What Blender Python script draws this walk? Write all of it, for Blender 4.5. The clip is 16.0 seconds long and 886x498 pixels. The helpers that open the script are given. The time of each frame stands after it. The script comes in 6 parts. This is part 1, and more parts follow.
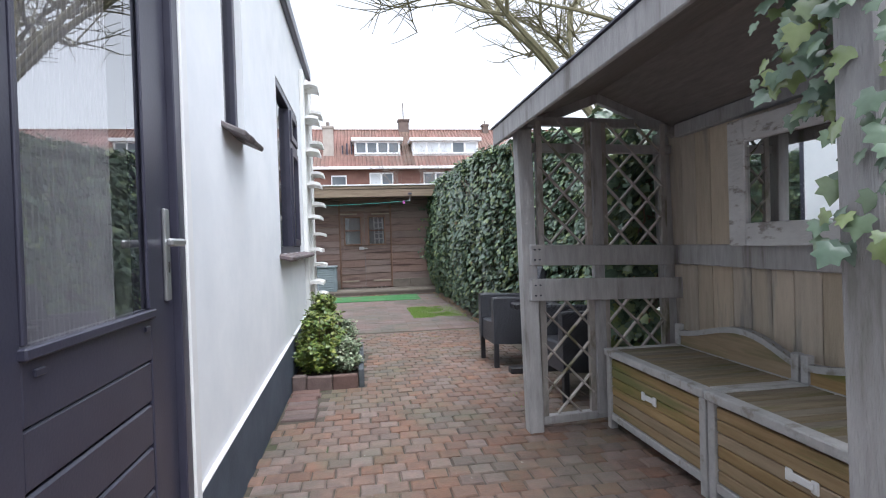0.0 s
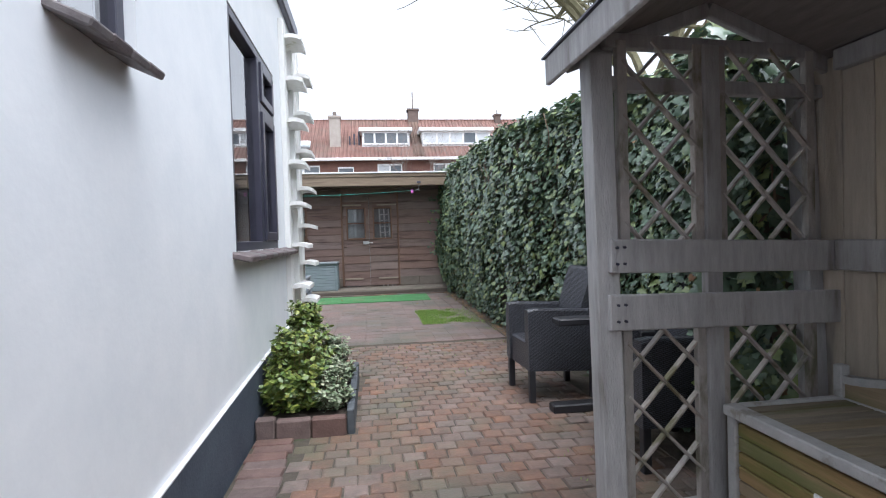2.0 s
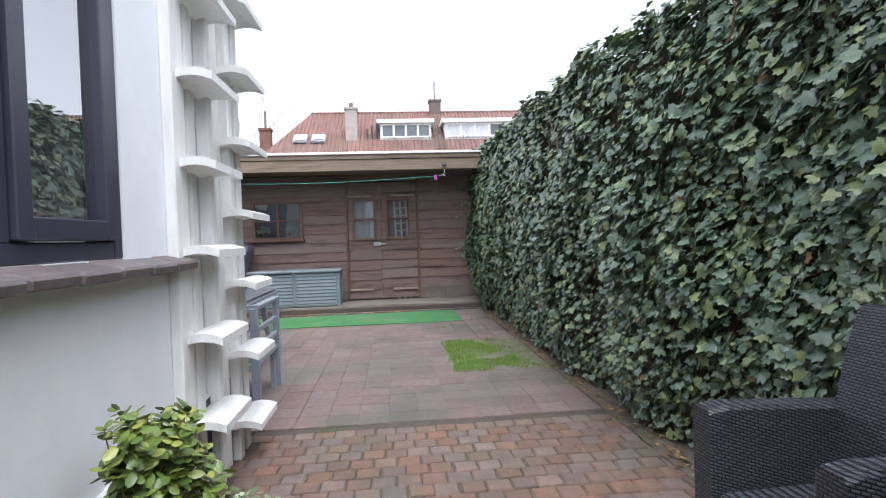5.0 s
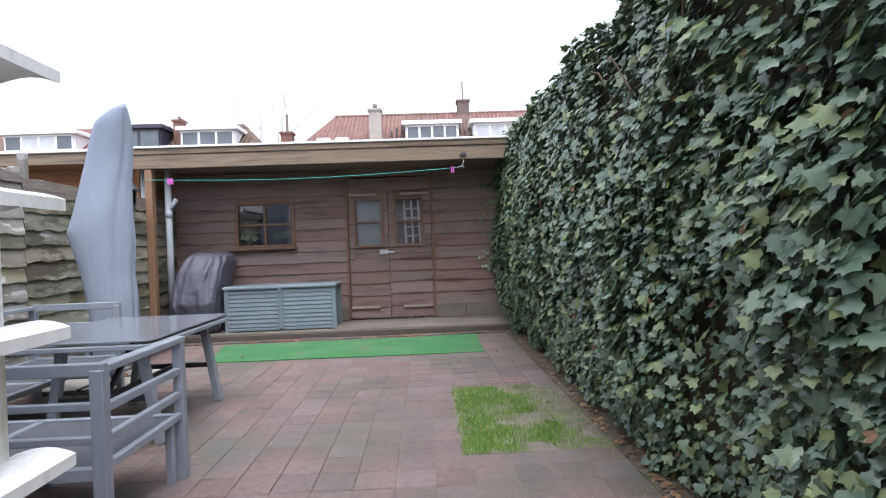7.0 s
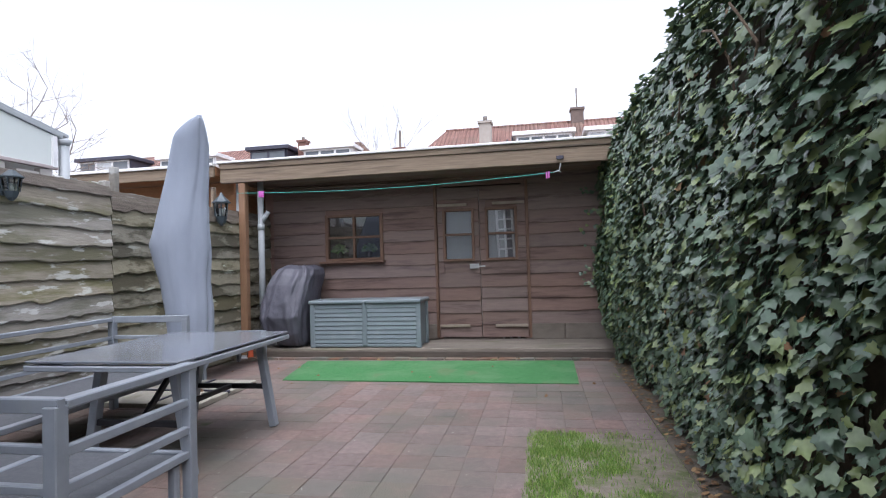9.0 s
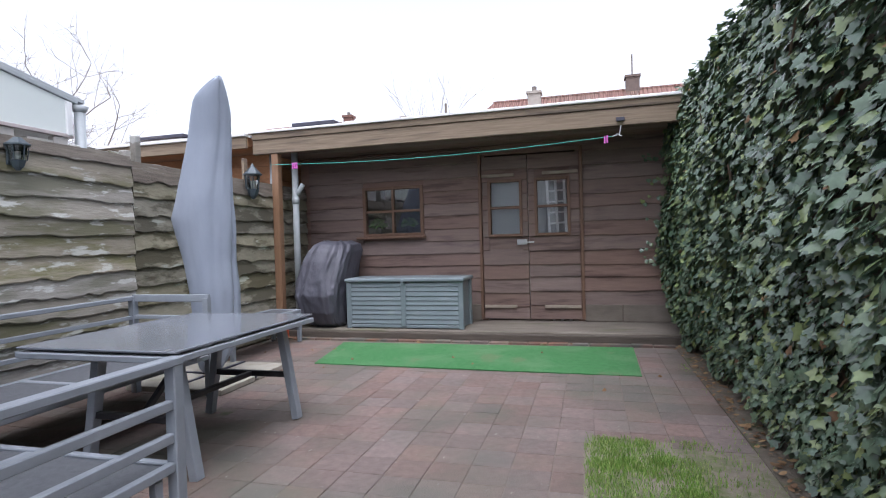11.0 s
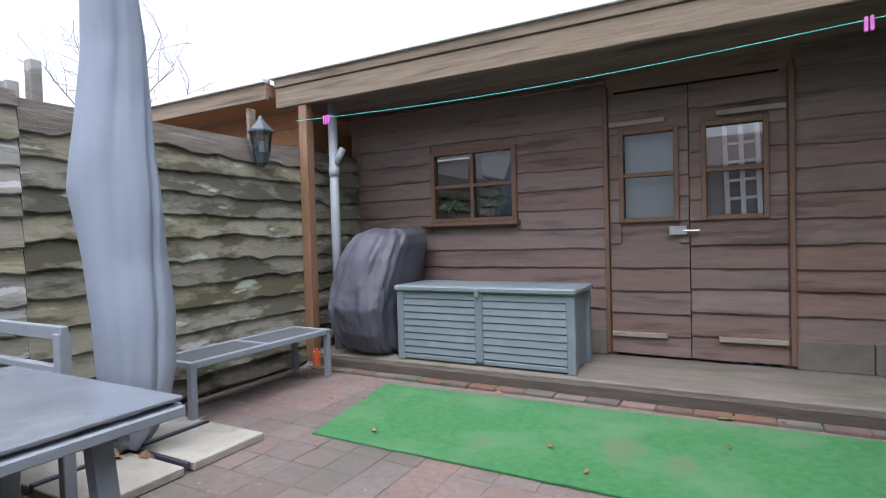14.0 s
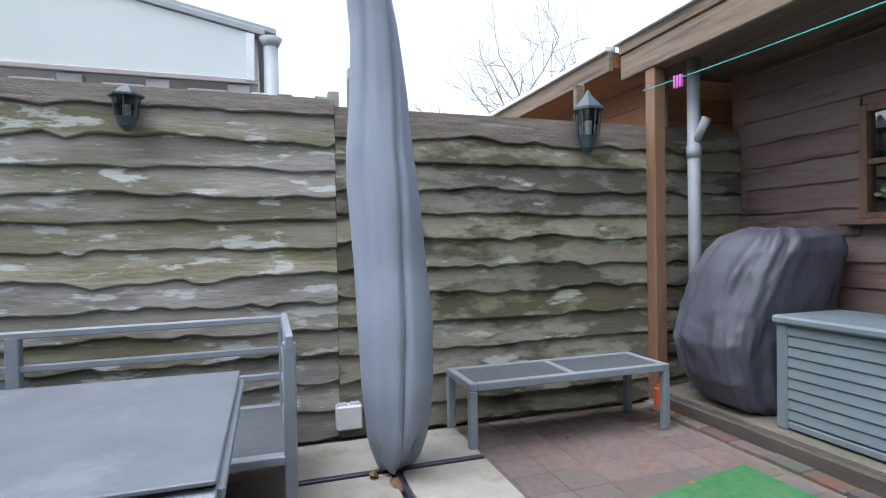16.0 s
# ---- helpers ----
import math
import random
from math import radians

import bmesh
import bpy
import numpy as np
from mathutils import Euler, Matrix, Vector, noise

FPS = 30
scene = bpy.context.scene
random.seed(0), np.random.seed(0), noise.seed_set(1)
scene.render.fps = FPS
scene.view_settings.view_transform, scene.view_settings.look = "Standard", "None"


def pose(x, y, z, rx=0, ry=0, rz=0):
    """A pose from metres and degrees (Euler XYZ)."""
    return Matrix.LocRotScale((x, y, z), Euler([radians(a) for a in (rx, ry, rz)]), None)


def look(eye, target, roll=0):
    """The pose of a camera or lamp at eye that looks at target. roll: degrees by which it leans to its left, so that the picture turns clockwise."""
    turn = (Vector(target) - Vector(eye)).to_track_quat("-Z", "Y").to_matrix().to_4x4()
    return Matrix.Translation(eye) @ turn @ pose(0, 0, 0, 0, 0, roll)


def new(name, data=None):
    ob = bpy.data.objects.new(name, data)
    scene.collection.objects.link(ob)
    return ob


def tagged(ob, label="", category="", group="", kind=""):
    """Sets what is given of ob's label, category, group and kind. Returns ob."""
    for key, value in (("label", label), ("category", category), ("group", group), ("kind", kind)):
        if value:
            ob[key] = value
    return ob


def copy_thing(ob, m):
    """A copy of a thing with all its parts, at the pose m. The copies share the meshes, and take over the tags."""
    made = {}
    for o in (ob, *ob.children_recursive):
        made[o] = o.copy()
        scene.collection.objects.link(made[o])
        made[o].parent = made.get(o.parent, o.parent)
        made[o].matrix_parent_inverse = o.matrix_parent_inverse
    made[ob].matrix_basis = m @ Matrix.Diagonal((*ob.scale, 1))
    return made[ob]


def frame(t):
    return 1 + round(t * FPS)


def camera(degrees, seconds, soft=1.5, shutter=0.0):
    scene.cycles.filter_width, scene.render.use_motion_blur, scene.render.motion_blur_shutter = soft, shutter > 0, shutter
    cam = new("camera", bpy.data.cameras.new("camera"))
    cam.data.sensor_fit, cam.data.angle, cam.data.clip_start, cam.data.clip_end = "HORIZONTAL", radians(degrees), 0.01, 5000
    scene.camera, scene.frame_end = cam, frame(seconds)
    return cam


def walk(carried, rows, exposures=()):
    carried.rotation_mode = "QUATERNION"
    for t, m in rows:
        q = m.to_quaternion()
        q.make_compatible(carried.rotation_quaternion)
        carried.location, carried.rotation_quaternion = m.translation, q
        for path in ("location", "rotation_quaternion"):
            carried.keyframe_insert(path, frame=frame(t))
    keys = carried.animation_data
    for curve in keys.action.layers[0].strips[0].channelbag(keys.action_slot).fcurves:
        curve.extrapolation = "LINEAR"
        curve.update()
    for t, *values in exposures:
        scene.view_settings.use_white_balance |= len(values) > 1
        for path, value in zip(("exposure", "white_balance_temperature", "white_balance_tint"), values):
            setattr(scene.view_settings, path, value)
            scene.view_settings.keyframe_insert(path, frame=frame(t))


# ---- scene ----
cam = camera(79.0, 16.0, soft=1.1)
METRES, EYE, TILT, LEAN, TURN = 10.0, 1.15, -1.2, 0.0, -8.7
ROWS = [
    (0.0, 0.0, 0.0, 0.0, 0.02, 0.49, 1.77),
    (0.5, 0.0002, 0.0243, 0.0019, 0.04, 0.08, 1.8),
    (1.0, 0.0013, 0.0519, 0.0025, 0.34, -0.09, 1.85),
    (1.5, -0.0015, 0.0852, 0.0024, 0.86, -0.06, 1.79),
    (2.0, -0.0057, 0.1196, 0.0024, 1.06, -0.12, 1.71),
    (2.5, -0.009, 0.1606, 0.0037, 1.37, -0.18, 1.77),
    (3.0, -0.0142, 0.2023, 0.0027, 1.78, -0.1, 1.75),
    (3.5, -0.0185, 0.243, 0.0027, 2.05, -0.1, 1.7),
    (4.0, -0.0217, 0.2845, 0.0049, 2.5, -0.07, 1.8),
    (6.5, -0.0272, 0.5003, 0.0078, 5.45, 0.43, 1.89),
    (7.0, -0.0214, 0.5371, 0.0086, 6.75, 0.84, 2.0),
    (7.5, -0.0146, 0.5683, 0.0112, 8.64, 1.48, 1.87),
    (8.0, -0.008, 0.5872, 0.0102, 11.24, 2.16, 1.78),
    (8.5, -0.0042, 0.5975, 0.01, 15.21, 2.48, 1.6),
    (9.0, -0.0026, 0.6023, 0.0096, 19.04, 2.63, 1.34),
    (9.5, -0.0023, 0.6042, 0.0093, 21.49, 2.51, 1.21),
    (12.0, -0.0388, 0.7163, 0.0093, 24.56, -0.93, 1.25),
    (12.5, -0.0525, 0.7548, 0.0047, 25.0, -0.93, 1.2),
    (13.0, -0.0656, 0.7957, 0.0049, 25.92, -0.95, 1.17),
    (13.5, -0.0783, 0.8342, 0.0086, 29.7, -0.7, 1.13),
    (14.0, -0.0946, 0.8685, 0.0107, 37.09, -0.45, 0.87),
    (14.5, -0.1084, 0.8977, 0.012, 45.77, -0.42, 0.67),
    (15.0, -0.1189, 0.9263, 0.0138, 57.64, -0.27, 0.44),
    (15.5, -0.1289, 0.95, 0.0146, 69.81, -0.43, 0.01),
    (16.0, -0.135, 0.9699, 0.0153, 80.64, -0.6, -0.28),
]
walk(cam, [(t, pose(0, 0, EYE, TILT, LEAN, TURN) @ pose(METRES * x, METRES * y, METRES * z, 90 + pitch, roll, yaw)) for t, x, y, z, yaw, pitch, roll in ROWS],
     exposures=[(0.0, 1.46, 5950, 11), (1.0, 1.45, 5950, 11), (2.0, 1.39, 5950, 11), (3.0, 1.37, 5980, 11), (4.0, 1.44, 5980, 12), (6.5, 1.46, 5950, 14), (8.0, 1.42, 5950, 15), (9.5, 1.23, 5950, 15),
                (12.0, 1.27, 5950, 15), (13.0, 1.40, 5900, 14), (14.0, 1.47, 5850, 13), (15.0, 1.43, 5750, 11), (16.0, 1.35, 5750, 11)])

# ---- light ----
world = bpy.data.worlds.new("overcast_sky")
scene.world = world
world.use_nodes = True
wn, wl = world.node_tree.nodes, world.node_tree.links
sky = wn.new("ShaderNodeTexSky")
sky.sky_type = "NISHITA"
sky.sun_disc = False
sky.sun_elevation, sky.sun_rotation = radians(68), radians(165)
sky.dust_density, sky.air_density = 4.0, 1.0
pale = wn.new("ShaderNodeHueSaturation")
pale.inputs["Saturation"].default_value = 0.16
wl.new(sky.outputs["Color"], pale.inputs["Color"])
wl.new(pale.outputs["Color"], wn["Background"].inputs["Color"])
wn["Background"].inputs["Strength"].default_value = 0.15
sun = new("sun", bpy.data.lights.new("sun", "SUN"))
sun.data.energy, sun.data.angle, sun.data.color = 0.7, radians(70), (1.0, 0.98, 0.95)
sun.matrix_world = look((1.5, 0.5, 13), (0, 5, 0))


# ---- materials ----
def mat(name, c1, c2, scale=6.0, rough=0.7, bump=0.15, bscale=60.0, stretch=(1, 1, 1), metal=0.0,
        stain=None, stain_scale=1.5, stain_at=0.55, stain_w=0.12, island=0.0, rand=0.0, spec=0.5, coat=0.0, patch=None, patch_scale=5.0, patch_at=0.6, bdist=0.01):
    """Two-tone noise colour with fine relief; an optional stain colour in large patches; island / rand vary the pieces."""
    m = bpy.data.materials.new(name)
    m.use_nodes = True
    n, l = m.node_tree.nodes, m.node_tree.links
    b = n["Principled BSDF"]
    geo = n.new("ShaderNodeNewGeometry")
    mp = n.new("ShaderNodeMapping")
    mp.inputs["Scale"].default_value = stretch
    l.new(geo.outputs["Position"], mp.inputs["Vector"])
    n1 = n.new("ShaderNodeTexNoise")
    n1.inputs["Scale"].default_value, n1.inputs["Detail"].default_value, n1.inputs["Roughness"].default_value = scale, 6, 0.65
    l.new(mp.outputs["Vector"], n1.inputs["Vector"])
    r = n.new("ShaderNodeMapRange")
    r.inputs["From Min"].default_value, r.inputs["From Max"].default_value = 0.32, 0.68
    l.new(n1.outputs["Fac"], r.inputs["Value"])
    mix = n.new("ShaderNodeMix")
    mix.data_type = "RGBA"
    mix.inputs["A"].default_value, mix.inputs["B"].default_value = (*c1, 1), (*c2, 1)
    l.new(r.outputs["Result"], mix.inputs["Factor"])
    col = mix.outputs["Result"]
    for tone, ts, ta, tw, st in ((stain, stain_scale, stain_at, stain_w, None), (patch, patch_scale, patch_at, 0.06, (1, 0.55, 2.2))):
        if not tone:
            continue
        n2 = n.new("ShaderNodeTexNoise")
        n2.inputs["Scale"].default_value, n2.inputs["Detail"].default_value, n2.inputs["Roughness"].default_value = ts, 5, 0.6
        vec = mp
        if st:
            vec = n.new("ShaderNodeMapping")
            vec.inputs["Scale"].default_value = st
            l.new(geo.outputs["Position"], vec.inputs["Vector"])
        l.new(vec.outputs["Vector"], n2.inputs["Vector"])
        r2 = n.new("ShaderNodeMapRange")
        r2.inputs["From Min"].default_value, r2.inputs["From Max"].default_value = ta, ta + tw
        l.new(n2.outputs["Fac"], r2.inputs["Value"])
        m2 = n.new("ShaderNodeMix")
        m2.data_type = "RGBA"
        m2.inputs["B"].default_value = (*tone, 1)
        l.new(col, m2.inputs["A"])
        l.new(r2.outputs["Result"], m2.inputs["Factor"])
        col = m2.outputs["Result"]
    for amount, node, out in ((island, "g", "Random Per Island"), (rand, "o", "Random")):
        if amount:
            src = geo if node == "g" else n.new("ShaderNodeObjectInfo")
            rr = n.new("ShaderNodeMapRange")
            rr.inputs["To Min"].default_value, rr.inputs["To Max"].default_value = 1 - amount, 1 + amount
            l.new(src.outputs[out], rr.inputs["Value"])
            hs = n.new("ShaderNodeHueSaturation")
            l.new(rr.outputs["Result"], hs.inputs["Value"])
            mul, fra, rs = n.new("ShaderNodeMath"), n.new("ShaderNodeMath"), n.new("ShaderNodeMapRange")
            mul.operation, fra.operation = "MULTIPLY", "FRACT"
            mul.inputs[1].default_value = 7.31
            rs.inputs["To Min"].default_value, rs.inputs["To Max"].default_value = 1 - 1.8 * amount, 1 + 2.0 * amount
            l.new(src.outputs[out], mul.inputs[0])
            l.new(mul.outputs["Value"], fra.inputs[0])
            l.new(fra.outputs["Value"], rs.inputs["Value"])
            l.new(rs.outputs["Result"], hs.inputs["Saturation"])
            l.new(col, hs.inputs["Color"])
            col = hs.outputs["Color"]
    l.new(col, b.inputs["Base Color"])
    b.inputs["Roughness"].default_value, b.inputs["Metallic"].default_value = rough, metal
    b.inputs["Specular IOR Level"].default_value = spec
    b.inputs["Coat Weight"].default_value = coat
    if bump:
        n3 = n.new("ShaderNodeTexNoise")
        n3.inputs["Scale"].default_value, n3.inputs["Detail"].default_value = bscale, 4
        l.new(mp.outputs["Vector"], n3.inputs["Vector"])
        bp = n.new("ShaderNodeBump")
        bp.inputs["Strength"].default_value, bp.inputs["Distance"].default_value = bump, bdist
        l.new(n3.outputs["Fac"], bp.inputs["Height"])
        l.new(bp.outputs["Normal"], b.inputs["Normal"])
    return m


def glass_mat(name, tint=(0.9, 0.95, 0.95), rough=0.0, ior=1.75):
    """A clear pane: sheer, with a gloss that grows at grazing angles."""
    m = bpy.data.materials.new(name)
    m.use_nodes = True
    n, l = m.node_tree.nodes, m.node_tree.links
    clear, gloss, mx, fr = (n.new("ShaderNodeBsdfTransparent"), n.new("ShaderNodeBsdfGlossy"), n.new("ShaderNodeMixShader"), n.new("ShaderNodeFresnel"))
    fr.inputs["IOR"].default_value = ior
    clear.inputs["Color"].default_value = (*tint, 1)
    gloss.inputs["Roughness"].default_value = rough
    l.new(fr.outputs["Fac"], mx.inputs["Fac"])
    l.new(clear.outputs["BSDF"], mx.inputs[1])
    l.new(gloss.outputs["BSDF"], mx.inputs[2])
    l.new(mx.outputs["Shader"], n["Material Output"].inputs["Surface"])
    return m


M_STUCCO = mat("white_stucco", (0.76, 0.79, 0.82), (0.84, 0.86, 0.88), 3.0, 0.9, 0.09, 42, stain=(0.69, 0.72, 0.75), stain_scale=0.8, stain_at=0.6, stain_w=0.25)
M_PLINTH = mat("blue_grey_plinth", (0.045, 0.06, 0.085), (0.075, 0.095, 0.125), 4, 0.75, 0.25, 60)
M_DARKFRAME = mat("anthracite_paint", (0.035, 0.035, 0.056), (0.048, 0.048, 0.072), 5, 0.35, 0.05, 120)
M_WHITEPAINT = mat("white_paint", (0.74, 0.75, 0.76), (0.82, 0.83, 0.83), 6, 0.5, 0.05, 80)
M_SILL = mat("brown_sill_tile", (0.10, 0.082, 0.084), (0.165, 0.14, 0.14), 12, 0.6, 0.25, 90, rand=0.2)
M_SOIL = mat("bedding_sand", (0.10, 0.085, 0.075), (0.16, 0.14, 0.12), 14, 0.95, 0.5, 120, stain=(0.07, 0.10, 0.04), stain_scale=3)
M_COBBLE = mat("red_brown_cobble", (0.125, 0.089, 0.073), (0.206, 0.131, 0.101), 12, 0.75, 0.6, 70, stain=(0.118, 0.108, 0.082), stain_scale=1.6, stain_at=0.46, stain_w=0.2, rand=0.17, patch=(0.29, 0.27, 0.235), patch_scale=26, patch_at=0.69)
M_COBBLE_J = mat("red_brown_cobble_joined", (0.125, 0.089, 0.073), (0.206, 0.131, 0.101), 12, 0.75, 0.6, 70, stain=(0.118, 0.108, 0.082), stain_scale=1.6, stain_at=0.46, stain_w=0.2, island=0.17, patch=(0.29, 0.27, 0.235), patch_scale=26, patch_at=0.69)
M_PAVER = mat("pink_grey_paver", (0.142, 0.103, 0.092), (0.205, 0.15, 0.134), 22, 0.8, 0.5, 110, stain=(0.115, 0.108, 0.088), stain_scale=1.1, stain_at=0.43, stain_w=0.2, rand=0.115, patch=(0.30, 0.28, 0.25), patch_scale=34, patch_at=0.67)
M_PAVER_J = mat("pink_grey_paver_joined", (0.142, 0.103, 0.092), (0.205, 0.15, 0.134), 22, 0.8, 0.5, 110, stain=(0.115, 0.108, 0.088), stain_scale=1.1, stain_at=0.43, stain_w=0.2, island=0.115, patch=(0.30, 0.28, 0.25), patch_scale=34, patch_at=0.67)
M_SHED = mat("brown_stained_board", (0.166, 0.113, 0.096), (0.212, 0.146, 0.123), 5, 0.72, 0.3, 40, stretch=(0.8, 3, 7), stain=(0.105, 0.068, 0.059), stain_scale=1.6, rand=0.10)
M_SHEDTRIM = mat("brown_wood_trim", (0.13, 0.07, 0.045), (0.19, 0.11, 0.07), 6, 0.6, 0.3, 40, stretch=(5, 5, 1))
M_BEAM = mat("weathered_fascia_wood", (0.17, 0.125, 0.085), (0.27, 0.21, 0.15), 5, 0.8, 0.4, 40, stretch=(0.5, 5, 9), stain=(0.11, 0.085, 0.065), stain_scale=2.2, stain_at=0.52)
M_POST = mat("orange_brown_post", (0.20, 0.11, 0.06), (0.27, 0.155, 0.09), 6, 0.6, 0.3, 40, stretch=(8, 8, 0.7))
M_FENCE = mat("weathered_waney_board", (0.24, 0.22, 0.185), (0.34, 0.315, 0.27), 5, 0.9, 0.45, 13, stretch=(5, 0.8, 5), stain=(0.175, 0.168, 0.115), stain_scale=1.5, stain_at=0.50, stain_w=0.12, rand=0.26, patch=(0.48, 0.48, 0.45), patch_scale=6.5, patch_at=0.555)
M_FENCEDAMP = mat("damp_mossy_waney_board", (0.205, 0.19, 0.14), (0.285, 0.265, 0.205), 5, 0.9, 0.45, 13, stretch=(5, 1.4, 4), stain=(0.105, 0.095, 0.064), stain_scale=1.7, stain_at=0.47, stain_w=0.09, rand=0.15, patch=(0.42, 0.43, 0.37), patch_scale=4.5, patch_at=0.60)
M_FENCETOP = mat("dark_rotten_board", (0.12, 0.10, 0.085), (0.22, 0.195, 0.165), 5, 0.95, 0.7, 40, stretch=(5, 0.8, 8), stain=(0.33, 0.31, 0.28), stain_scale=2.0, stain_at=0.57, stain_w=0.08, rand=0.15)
M_DECK = mat("grey_concrete_slab", (0.13, 0.112, 0.09), (0.20, 0.172, 0.145), 5, 0.85, 0.3, 60, stretch=(0.5, 1.5, 1), stain=(0.115, 0.115, 0.07), stain_scale=2)
M_TRELLIS = mat("brown_grey_lath", (0.31, 0.285, 0.26), (0.42, 0.39, 0.36), 6, 0.8, 0.4, 40, stretch=(5, 5, 2), stain=(0.18, 0.17, 0.12), stain_scale=2, stain_at=0.52, rand=0.18)
M_ARBOR = mat("grey_washed_wood", (0.31, 0.305, 0.305), (0.43, 0.425, 0.425), 6, 0.8, 0.4, 40, stretch=(6, 6, 1), stain=(0.20, 0.19, 0.175), stain_scale=1.5, rand=0.12)
M_ARBORBOARD = mat("pale_brown_board", (0.43, 0.37, 0.29), (0.54, 0.47, 0.375), 5, 0.8, 0.4, 40, stretch=(6, 6, 0.8), stain=(0.29, 0.27, 0.24), stain_scale=1.6, rand=0.12)
M_ARBORROOF = mat("dark_roof_board", (0.15, 0.135, 0.13), (0.21, 0.19, 0.18), 6, 0.85, 0.3, 40, stretch=(6, 1, 6))
M_BENCH = mat("honey_wood_slat", (0.26, 0.185, 0.10), (0.36, 0.265, 0.155), 5, 0.7, 0.35, 40, stretch=(6, 0.7, 8), stain=(0.155, 0.155, 0.06), stain_scale=1.1, stain_at=0.49, stain_w=0.14, rand=0.10)
M_BENCHTOP = mat("weathered_bench_slat", (0.175, 0.145, 0.10), (0.26, 0.22, 0.16), 5, 0.75, 0.35, 40, stretch=(0.8, 6, 8), stain=(0.15, 0.14, 0.07), stain_scale=1.6, rand=0.14)
M_GREYSTEEL = mat("grey_powder_coat", (0.22, 0.245, 0.28), (0.27, 0.295, 0.33), 8, 0.45, 0.04, 120, stain=(0.27, 0.29, 0.30), stain_scale=5, stain_at=0.62)
M_TABLETOP = mat("satin_grey_glass_top", (0.15, 0.165, 0.19), (0.19, 0.205, 0.235), 3, 0.16, 0.01, 60, stain=(0.21, 0.225, 0.245), stain_scale=4, stain_at=0.55)
M_SLING = mat("dark_grey_mesh", (0.075, 0.08, 0.09), (0.105, 0.11, 0.12), 40, 0.8, 0.2, 300)
M_BOX = mat("grey_green_resin", (0.15, 0.185, 0.205), (0.18, 0.215, 0.235), 3, 0.42, 0.08, 90, stain=(0.20, 0.235, 0.25), stain_scale=6, stain_at=0.6)
M_UMB = mat("grey_cover_cloth", (0.25, 0.285, 0.35), (0.295, 0.33, 0.40), 3, 0.72, 0.35, 5, stretch=(1, 1, 0.4), bdist=0.02, stain=(0.22, 0.25, 0.31), stain_scale=1.6, stain_at=0.56, stain_w=0.2)
M_BBQ = mat("charcoal_cover", (0.068, 0.068, 0.088), (0.098, 0.098, 0.124), 5, 0.55, 0.5, 14, stretch=(1, 1, 0.6), bdist=0.02)
# The stain tone paints the turf's fuzzy sheen as lighter patches.
M_GREEN = mat("green_artificial_turf", (0.033, 0.145, 0.042), (0.058, 0.20, 0.068), 25, 0.9, 0.6, 260, stain=(0.09, 0.205, 0.09), stain_scale=1.8, stain_at=0.48, stain_w=0.2, patch=(0.10, 0.17, 0.075), patch_scale=2.5, patch_at=0.6)
# Twig brown, kept dark for the shade between the leaves.
M_CORE = mat("hedge_core_shade", (0.06, 0.052, 0.036), (0.11, 0.09, 0.062), 9, 0.95, 0.6, 40)
M_CHIMNEY = mat("sooty_chimney_brick", (0.10, 0.075, 0.065), (0.15, 0.11, 0.095), 2, 0.9, 0.3, 14)
M_BRICK = mat("brown_brick_wall", (0.15, 0.075, 0.06), (0.21, 0.11, 0.085), 2, 0.85, 0.3, 14)
M_GLASS = glass_mat("window_glass", ior=2.2)
M_SHEDGLASS = glass_mat("shed_window_glass", tint=(0.92, 0.95, 0.95), ior=2.7)
M_HOUSEGLASS = glass_mat("double_glazing", ior=9.0)
M_DOORGLASS = glass_mat("door_glass", ior=7.0)
M_CLEAR = bpy.data.materials.new("clear_glass_back")
M_CLEAR.use_nodes = True
_c = M_CLEAR.node_tree.nodes.new("ShaderNodeBsdfTransparent")
M_CLEAR.node_tree.links.new(_c.outputs["BSDF"], M_CLEAR.node_tree.nodes["Material Output"].inputs["Surface"])


def outer_gloss(ob, axis):
    """Let only the outer face of a pane reflect; its other faces are clear."""
    ob.data.materials.append(M_CLEAR)
    for f in ob.data.polygons:
        f.material_index = 0 if f.normal.dot(Vector(axis)) > 0.9 else 1


# Dark grey with the dimness of unlit insides put into the colour.
M_DARK = mat("unlit_inside_dark", (0.05, 0.05, 0.05), (0.08, 0.08, 0.08), 2, 0.9, 0)
M_FARGLASS = mat("far_window_glass", (0.09, 0.11, 0.13), (0.16, 0.18, 0.20), 0.6, 0.1, 0)
M_ZINC = mat("grey_pipe", (0.33, 0.36, 0.38), (0.42, 0.45, 0.47), 5, 0.45, 0.05, 60)
M_ORANGEWOOD = mat("orange_shed_wood", (0.28, 0.13, 0.055), (0.36, 0.18, 0.085), 5, 0.7, 0.3, 40, stretch=(4, 0.6, 8))


# ---- mesh helpers ----
def box(bm, x0, x1, y0, y1, z0, z1, bev=0.0):
    """An upright box, its edges chamfered by bev."""
    g = bmesh.ops.create_cube(bm, size=1, matrix=Matrix.Translation(((x0 + x1) / 2, (y0 + y1) / 2, (z0 + z1) / 2)) @ Matrix.Diagonal((abs(x1 - x0), abs(y1 - y0), abs(z1 - z0), 1)))
    if bev:
        ed = {e for v in g["verts"] for e in v.link_edges}
        bmesh.ops.bevel(bm, geom=list(ed), offset=bev, segments=1, affect="EDGES")
    return bm


